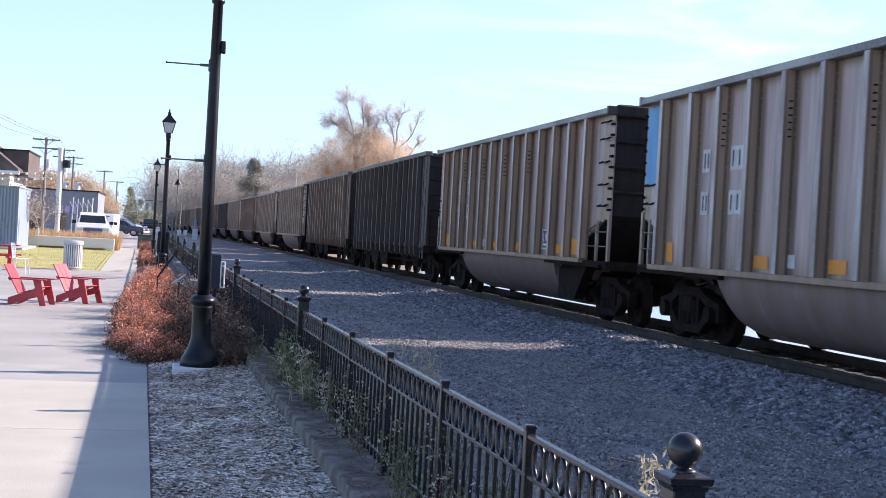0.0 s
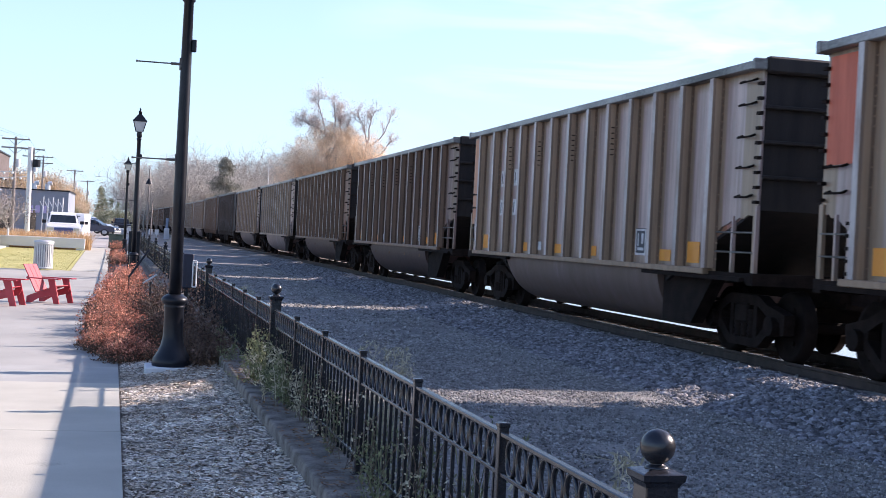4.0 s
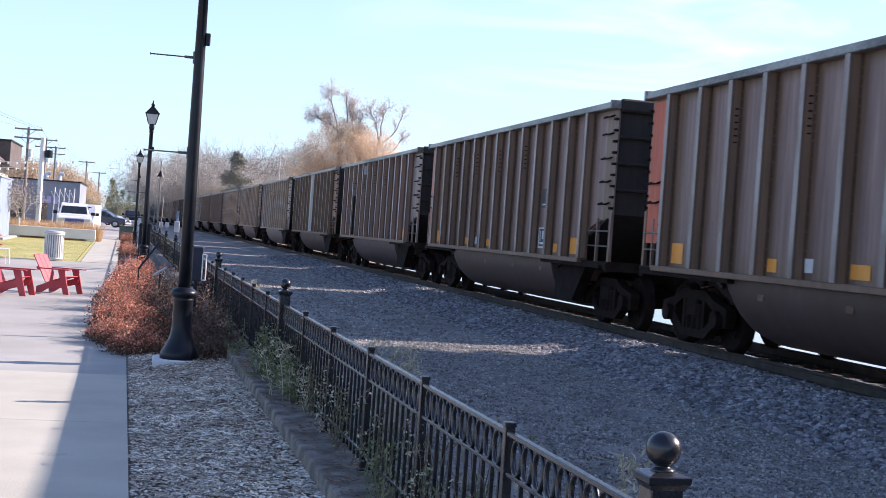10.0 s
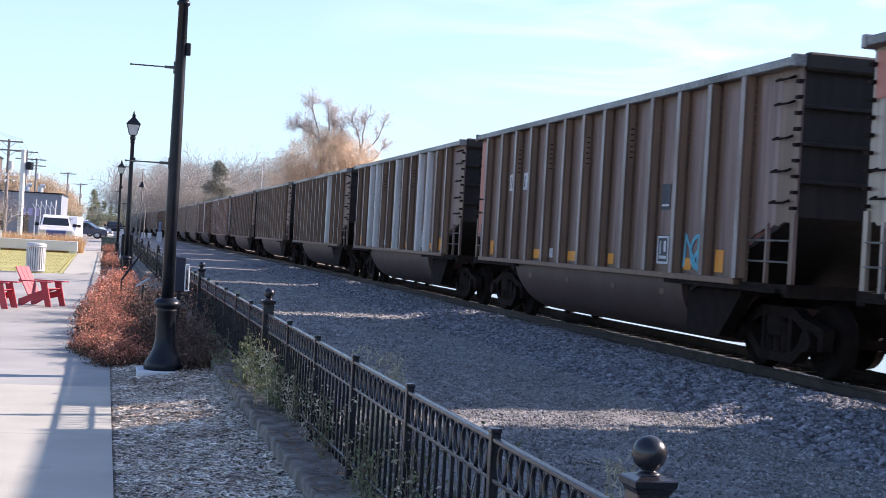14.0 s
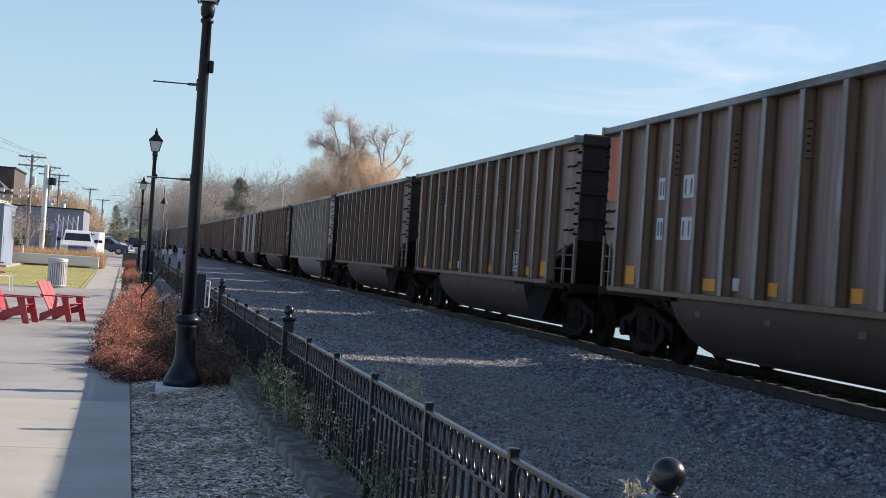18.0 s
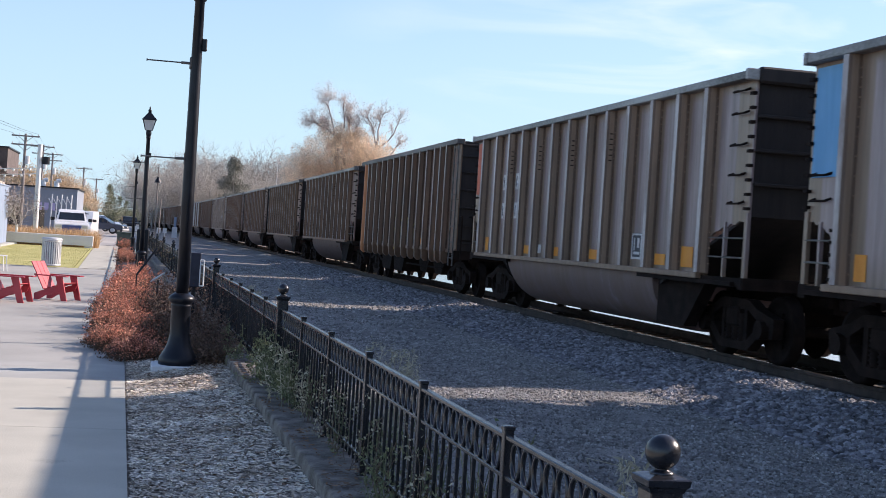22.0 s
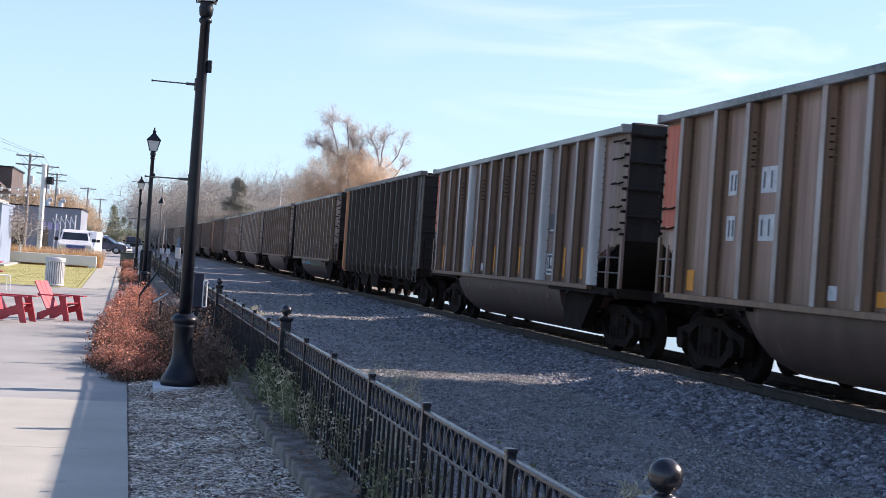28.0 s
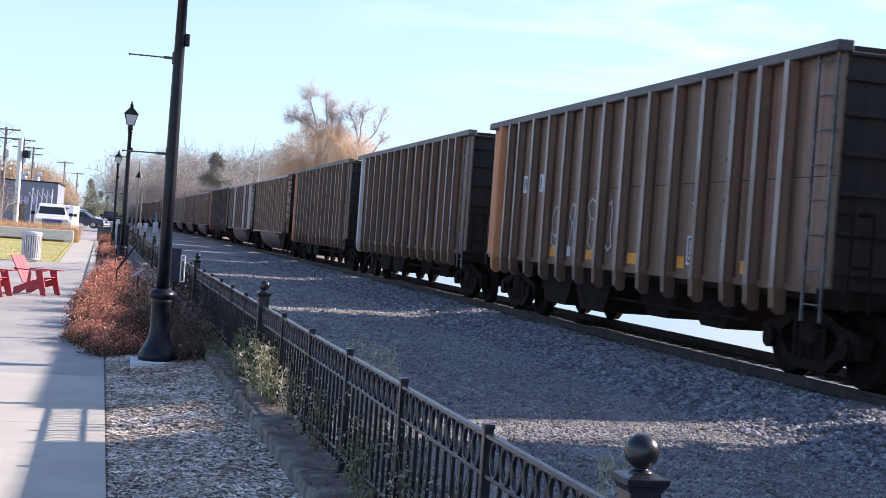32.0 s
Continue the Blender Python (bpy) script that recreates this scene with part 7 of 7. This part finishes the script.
rod(bm, (0, 0, 0), (0, 0, 5.87), 0.155, 0.14, 20)
part("shaft", bm, M["white_paint"], wp)
bm = bmesh.new()
rod(bm, (0.38, 0.0, 4.70), (0.38, 0.0, 5.15), 0.22, n=12)
box(bm, 0.1, 0.3, -0.03, 0.03, 4.85, 4.95)
part("loudspeaker", bm, M["black_paint"], wp)
for zz in (3.35, 3.7):
    st = thing("string_light", "string of white light bulbs hung between poles", "string lights", pose(0, 83, 0), "strings of bulbs")
    a, b = Vector((-6.2, 0, zz + 0.78)), Vector((-15.0, 4.0, zz + 0.75))
    sg = lambda u: a.lerp(b, u) + Vector((0, 0, -0.9 * u * (1 - u)))
    bm = bmesh.new()
    for j in range(14):
        rod(bm, sg(j / 14), sg((j + 1) / 14), 0.022, n=4)
    part("wire", bm, M["white_paint"], st)
    for j in range(1, 18):
        p = sg(j / 18)
        bm = bmesh.new()
        bmesh.ops.create_icosphere(bm, subdivisions=1, radius=0.085, matrix=Matrix.Translation(p + Vector((0, 0, -0.09))))
        part("bulb", bm, M["white_paint"], st)
for x, y, h in ((20.0, 150, 14.0), (14.4, 150, 9.6)):
    mp_ = thing("metal_mast", "slender grey metal mast beyond the railway", "mast", pose(x, y, -0.1))
    bm = bmesh.new()
    rod(bm, (0, 0, 0), (0, 0, h * 0.7), 0.13, 0.10, 8)
    part("lower_shaft", bm, M["galv"], mp_)
    bm = bmesh.new()
    rod(bm, (0, 0, h * 0.7), (0, 0, h), 0.05, 0.03, 8)
    part("upper_shaft", bm, M["galv"], mp_)
cl = thing("cone_lamp", "dark path lamp with a cone-shaped shade", "street lamp", pose(0.87, 90, 0))
bm = bmesh.new()
rod(bm, (0, 0, 0), (0, 0, 5.3), 0.05, 0.04, 8)
part("shaft", bm, M["pole_wood"], cl)
bm = bmesh.new()
rod(bm, (0, 0, 4.28), (0, 0, 4.66), 0.25, 0.05, 12)
part("shade", bm, M["black_paint"], cl)
bm = bmesh.new()
rod(bm, (0.22, 0, 0), (0.28, 0, 3.2), 0.035, n=8)
part("side_post", bm, M["pole_wood"], cl)
cb = thing("signal_cabinet", "white signal cabinet with a blue panel beside the track", "cabinet", pose(3.55, 150, 0.05))
bm = bmesh.new()
box(bm, -0.28, 0.28, -0.4, 0.4, 0, 1.2, 0.03)
part("cabinet", bm, M["white_paint"], cb)
bm = bmesh.new()
box(bm, -0.12, 0.16, -0.1, 0.1, 1.2, 2.3, 0.02)
part("panel", bm, M["blue_metal"], cb)
for x, y in ((1.45, 118), (2.0, 120), (-0.4, 122)):
    sg_ = thing("small_sign", "small pale sign on a post beside the track", "sign", pose(x, y, 0.05))
    bm = bmesh.new()
    box(bm, -0.17, 0.17, -0.02, 0.02, 0.7, 1.15)
    part("face", bm, M["white_paint"], sg_)
    bm = bmesh.new()
    rod(bm, (0, 0, -0.05), (0, 0, 0.7), 0.03)
    part("post", bm, M["galv"], sg_)
for x, y in ((13.6, 20.6), (14.0, 20.9)):
    bm = bmesh.new()
    lathe(bm, [(0.12, -0.7), (0.12, 0.35), (0.06, 0.40)], 12)
    ob = part("mooring_post", bm, M["galv"], None)
    ob.matrix_basis = pose(x, y, -0.1)
    tagged(ob, "grey weathered mooring post on the lake shore", "post", "posts on the shore")

# ------------------------------------------------------------------ trees
def grow(bm, r, p, d, length, rad, level, tips, spread=0.55, droop=0.0, sides=6, keep=0.75):
    """Grows one limb and what branches off it."""
    segs = 3 if level > 0 else 2
    q, di = Vector(p), Vector(d).normalized()
    for s in range(segs):
        di = (di + Vector((r.normal(), r.normal(), r.normal() * 0.6)) * 0.14 + Vector((0, 0, 0.05 - droop * (3 - level) * 0.12))).normalized()
        e = q + di * (length / segs)
        bm.add(q, e, rad * (1 - 0.25 * s / segs), rad * (1 - 0.25 * (s + 1) / segs))
        if level > 0:
            for b in range(2 if s == segs - 1 else 1 + int(r.uniform() < 0.6)):
                a = r.uniform(0, 6.283)
                side = di.orthogonal().normalized()
                side = (Matrix.Rotation(a, 3, di) @ side)
                nd = (di * (1 - spread * r.uniform(0.6, 1.2)) + side * spread * r.uniform(0.7, 1.3)).normalized()
                grow(bm, r, e, nd, length * r.uniform(0.55, keep), rad * 0.5, level - 1, tips, spread, droop, sides - 1, keep)
        else:
            tips.append(tuple(e))
        q = e


def tree(name, label, seed, h, levels=4, rad=None, spread=0.6, droop=0.0, leaf=None, count=0, size=0.2, trunk=0.25, keep=0.75, jitter=0.4, lean=0.5):
    r = np.random.default_rng(seed)
    t = thing(name, label, "tree", None, "trees in the distance")
    bm = Sticks()
    tips = []
    rad = rad or h * 0.014
    bm.add((0, 0, -0.3), (0, 0, h * trunk), rad * 1.25, rad)
    for k in range(3):
        a = k * 2.1 + r.uniform(0, 1)
        grow(bm, r, (0, 0, h * trunk * r.uniform(0.8, 1.0)), (math.cos(a) * lean, math.sin(a) * lean, 1), h * 0.33, rad * 0.75, levels - 1, tips, spread, droop, 6, keep)
    part("trunk", bm.mesh("trunk", M["bark_grey"], 5), None, t)
    if leaf:
        tips = np.array(tips)
        pl = tips[r.integers(0, len(tips), count)] + r.normal(0, jitter, (count, 3)) * [1, 1, 0.8]
        part("crown", scatter("crown", LEAF_V, LEAF_F, pl, r.uniform(0.5, 1.3, (count, 1)) * size, leaf, 1, r), None, t)
    return t


def conifer(label, seed, h, w, leafs=2200, power=0.8, needle=None, jitter=0.16):
    r = np.random.default_rng(seed)
    t = thing("conifer", label, "tree", None, "trees in the distance")
    bm = Sticks()
    bm.add((0, 0, -0.3), (0, 0, h * 0.97), h * 0.02, 0.03)
    u = r.uniform(0.06, 0.97, 130)
    pts = []
    for k in u:
        a, ln = r.uniform(0, 6.283), w * (1 - k) ** power * r.uniform(0.6, 1.1) + 0.1
        p = Vector((0, 0, h * k))
        e = p + Vector((math.cos(a) * ln, math.sin(a) * ln, -0.18 * ln + 0.1))
        bm.add(p, e, 0.04, 0.015)
        pts += [p.lerp(e, v) for v in np.linspace(0.25, 1, 5)]
    part("trunk", bm.mesh("trunk", M["bark_grey"], 5), None, t)
    pts = np.array([tuple(p) for p in pts])
    pl = pts[r.integers(0, len(pts), leafs)] + r.normal(0, jitter, (leafs, 3))
    part("crown", scatter("crown", LEAF_V, LEAF_F, pl, r.uniform(0.5, 1.3, (leafs, 1)) * min(h, 9) * 0.03, needle or M["needle"], 0.7, r), None, t)
    return t


def plant(proto, x, y, s=1.0, turn=0.0, z=-0.1):
    c = copy_thing(proto, pose(x, y, z, 0, 0, turn))
    c.scale = (s, s, s)
    return c


rt = random.Random(8)
bare = [tree("bare_tree", "leafless grey-brown tree with fine twigs", 500 + k, 14, 5, spread=0.62, keep=0.78) for k in range(3)]
hazy = [tree("bare_tree", "nearly leafless tree with pale buff twigs", 520 + k, 12, 4, spread=0.6, leaf=M["buff_leaf"], count=8000, size=0.11, jitter=0.9) for k in range(2)]
for k, b in enumerate(bare + hazy):
    b.matrix_basis = pose(8 + k * 7, 320, -0.1, 0, 0, k * 70)
# wood behind the far end of the line
for k in range(46):
    y = rt.uniform(235, 330)
    xpx = rt.uniform(-0.007, 0.105)
    s = rt.uniform(0.8, 1.3) * (0.9 + 0.4 * (y - 235) / 100)
    plant(rt.choice(bare + hazy), xpx * y + 0.4, y, s, rt.uniform(0, 360))
for x, y, s in ((25, 190, 0.75), (29, 200, 0.8), (33, 190, 0.7), (22.5, 205, 0.75), (38, 215, 0.8)):
    plant(rt.choice(bare), x, y, s, rt.uniform(0, 360))
for x, y, s in ((-26, 260, 0.8), (-23, 255, 0.85), (-20, 250, 0.9), (-17, 262, 0.8), (-14.5, 255, 0.9), (-12.5, 262, 0.75), (-30, 250, 0.9)):
    plant(rt.choice(hazy + bare[:1]), x, y, s, rt.uniform(0, 360))
tan_tree = tree("bare_tree", "half-bare tree with pale tan autumn leaves", 531, 8.0, 4, spread=0.62, leaf=M["tan_leaf"], count=15000, size=0.17, jitter=0.6)
tan_tree.matrix_basis = pose(-14.2, 176, 0.3)
for x, y, s in ((-11.0, 186, 1.05), (-17.5, 182, 1.15), (-8.6, 205, 0.9), (-20.5, 190, 1.2)):
    plant(tan_tree, x, y, s, rt.uniform(0, 360))
bushy = tree("leafy_tree", "small olive green tree at the edge of the car park", 541, 3.6, 4, rad=0.07, spread=0.7, leaf=M["needle"], count=4200, size=0.12, jitter=0.30, trunk=0.15)
bushy.matrix_basis = pose(-7.1, 160, 0.3)
for x, y, s in ((-3.6, 172, 0.9), (-1.9, 178, 1.0), (-5.6, 168, 0.45)):
    plant(bushy, x, y, s, rt.uniform(0, 360), 0.5)
fir = conifer("dark green conifer among leafless trees", 600, 8.0, 2.3)
fir.matrix_basis = pose(-5.9, 250, -0.1)
for x, y, s in ((-8.3, 205, 0.62), (-7.2, 210, 0.62), (-5.0, 208, 0.90), (-4.2, 205, 0.66), (-3.3, 200, 0.66), (-2.4, 205, 0.6), (-5.6, 215, 0.55), (-9.3, 212, 0.6), (-1.2, 212, 0.62)):
    plant(fir, x, y, s, rt.uniform(0, 360))
pine = conifer("tall grey-green pine standing above the wood", 610, 14.4, 6.8, 30000, 0.78, M["needle_grey"], 0.26)
pine.matrix_basis = pose(14.9, 232, -0.6)


# the big tan-leaved willow and its neighbours
def willow(label, seed, base, mounds, limbs, strands, leaves):
    """Mounds of hanging twigs and small leaves (centre, half sizes) with bare limbs (points) rising out of them."""
    r = np.random.default_rng(seed)
    t = thing("willow", label, "tree", pose(*base), "trees in the distance")
    st = Sticks()
    tips = []
    st.add((0, 0, -0.4), (0.1, 0, 3.2), 0.55, 0.42)
    for c, s in mounds:
        st.add((0.1, 0, 3.0), c, 0.28, 0.10)
    for k in limbs:
        pts = [Vector((q[0] * 0.9, q[1], 8.5 + (q[2] - 8.5) * 0.80)) for q in k]
        for i, (a, b) in enumerate(zip(pts, pts[1:])):
            w0, w1 = 0.072 * (1 - i / len(pts)) + 0.018, 0.072 * (1 - (i + 1) / len(pts)) + 0.018
            m = a.lerp(b, 0.5) + Vector((r.normal(), r.normal(), r.normal())) * 0.12
            st.add(a, m, w0, (w0 + w1) / 2)
            st.add(m, b, (w0 + w1) / 2, w1)
            if i:
                for j in range(5):
                    grow(st, r, a.lerp(b, r.uniform(0.2, 1)), (b - a).normalized() + Vector((r.normal(), r.normal(), r.normal() * 0.5)) * 0.6, r.uniform(0.5, 1.2), 0.026, 2, tips, 0.5, 0.0, 4, 0.7)
    part("trunk", st.mesh("trunk", M["willow_bark"], 4), None, t)
    vol = np.array([s[0] * s[2] for c, s in mounds])
    pick = r.choice(len(mounds), strands + leaves, p=vol / vol.sum())
    d = r.normal(size=(strands + leaves, 3))
    d /= np.linalg.norm(d, axis=1)[:, None]
    ctr, siz = np.array([c for c, s in mounds])[pick], np.array([s for c, s in mounds])[pick]
    lump = 1 + 0.22 * np.sin(d[:, 0] * 7 + pick) * np.sin(d[:, 2] * 6 + 2 * pick) + 0.10 * np.sin(d[:, 1] * 13 + d[:, 2] * 11)
    pos = ctr + d * siz * (lump * r.uniform(0, 1, len(d)) ** 0.33)[:, None]
    # hanging twigs as narrow ribbons
    p, out = pos[:strands], d[:strands]
    along = out * [0.5, 0.5, 0.35] + r.normal(0, 0.25, (strands, 3))
    along[:, 2] += 0.25
    wid = np.cross(along, r.normal(size=(strands, 3)))
    wid *= 0.011 / np.linalg.norm(wid, axis=1)[:, None]
    rows = []
    for j in range(5):
        c = p + along * (j * 0.20)
        c[:, 2] -= 0.03 * j * j
        rows += [c - wid, c + wid]
    idx = np.arange(strands)
    f = np.concatenate([np.stack([(2 * j) * strands + idx, (2 * j + 1) * strands + idx, (2 * j + 3) * strands + idx, (2 * j + 2) * strands + idx], 1) for j in range(4)])
    part("hanging_foliage", raw_mesh("hanging_foliage", np.concatenate(rows), f, M["willow_leaf"]), None, t)
    tips = np.array(tips)
    few = leaves // 7
    q = tips[r.integers(0, len(tips), few)] + r.normal(0, 0.20, (few, 3))
    part("upper_crown", scatter("upper_crown", LEAF_V, LEAF_F, q, r.uniform(0.5, 1.3, (few, 1)) * 0.10, M["lilac_leaf"], 1, r), None, t, "thin pale grey leaves on bare limbs")
    part("crown", scatter("crown", LEAF_V, LEAF_F, pos[strands:], r.uniform(0.5, 1.3, (leaves, 1)) * 0.095, M["willow_leaf"], 1, r), None, t)
    return t


willow("large willow with tan autumn leaves and bare upper limbs", 640, (16.6, 120, -0.2),
       [((-3.0, 0, 7.2), (1.9, 1.8, 2.4)), ((-1.3, 0.5, 8.4), (2.1, 2.0, 2.7)), ((0.9, -0.3, 9.0), (2.3, 2.0, 2.5)), ((0.2, 0, 6.4), (4.4, 2.4, 2.2)), ((0.3, 0, 10.9), (1.9, 0.9, 1.2))],
       [[(0.1, 0, 8.5), (0.2, 0, 11.1), (-1.0, 0.2, 12.0), (-2.5, 0.2, 12.7)], [(0, 0, 8.5), (-0.3, 0.2, 12.3), (-1.0, 0.1, 14.7)], [(0.2, 0, 8.5), (0.8, 0, 12.5), (0.5, -0.2, 14.8)], [(0.4, 0, 8.5), (1.5, 0.3, 11.6), (1.2, 0.3, 13.6)]],
       6500, 66000)
willow("willow with thin tan autumn leaves and bare crown", 643, (19.8, 120, -0.2),
       [((-0.6, 0, 8.6), (2.2, 1.8, 2.7)), ((1.1, 0.3, 8.6), (1.5, 1.5, 2.2)), ((-1.2, -0.2, 9.8), (1.2, 1.0, 1.9))],
       [[(0.4, 0, 8.0), (0.5, 0, 10.5), (0.2, 0.2, 12.2), (-0.6, 0.2, 13.7)], [(0.5, 0, 10.2), (0.7, 0.2, 12.2), (0.9, 0.1, 13.8)], [(0.5, 0, 10.0), (1.8, 0.2, 11.1), (2.6, 0.1, 12.9)], [(0.4, 0, 8.6), (2.0, 0, 9.4), (2.8, -0.2, 10.9)], [(0, 0, 8), (-1.2, 0.3, 11.0), (-1.4, 0.3, 12.6)]],
       3500, 26000)
# young birches by the shed
birch = tree("birch", "young birch with a white trunk and a few orange leaves", 660, 3.6, 3, rad=0.05, spread=0.5, leaf=M["orange_leaf"], count=1500, size=0.10, trunk=0.3)
birch.children[0].data.materials[0] = M["birch_bark"]
bm = bmesh.new()
rod(bm, (0, 0, -0.1), (0, 0, 1.15), 0.075, 0.065, 8)
part("lower_trunk", bm, M["white_paint"], birch, "white birch bark")
birch.matrix_basis = pose(-7.3, 75, 0)
for x, y, s in ((-6.75, 77.5, 0.95), (-8.1, 80, 1.1)):
    plant(birch, x, y, s, rt.uniform(0, 360), 0)

# ------------------------------------------------------------------ everything that moves
def motions():
    """The train rolls away at a steady speed; the wheels turn while they pass."""
    for n_car, car in CARS.items():
        enter = (9.0 - S_ZERO + CAR_PITCH * n_car) / SPEED
        first, last = max(0.0, enter), min(32.0, enter + 3.0)
        if last > first + 0.2:
            marks_t = [first + k / 30 for k in range(int((last - first) * 30) + 1)]
            for tr in car.children:
                if not tr.name.startswith("truck"):
                    continue
                for ws in tr.children:
                    if ws.name.startswith("wheelset"):
                        home = ws.matrix_basis.copy()
                        turn = lambda t: home @ Matrix.Rotation(-SPEED * (t - first) / 0.457, 4, "X")
                        rows = [(t, turn(t)) for t in marks_t]
                        rows = ([(0.0, turn(first))] if first > 0.04 else []) + rows + ([(32.0, turn(marks_t[-1]))] if marks_t[-1] < 31.95 else [])
                        walk(ws, rows)
        walk(car, [(t, track_pose(S_ZERO + SPEED * t + e - CAR_PITCH * n_car - HALF - 0.05)) for t, e in EASE])


motions()
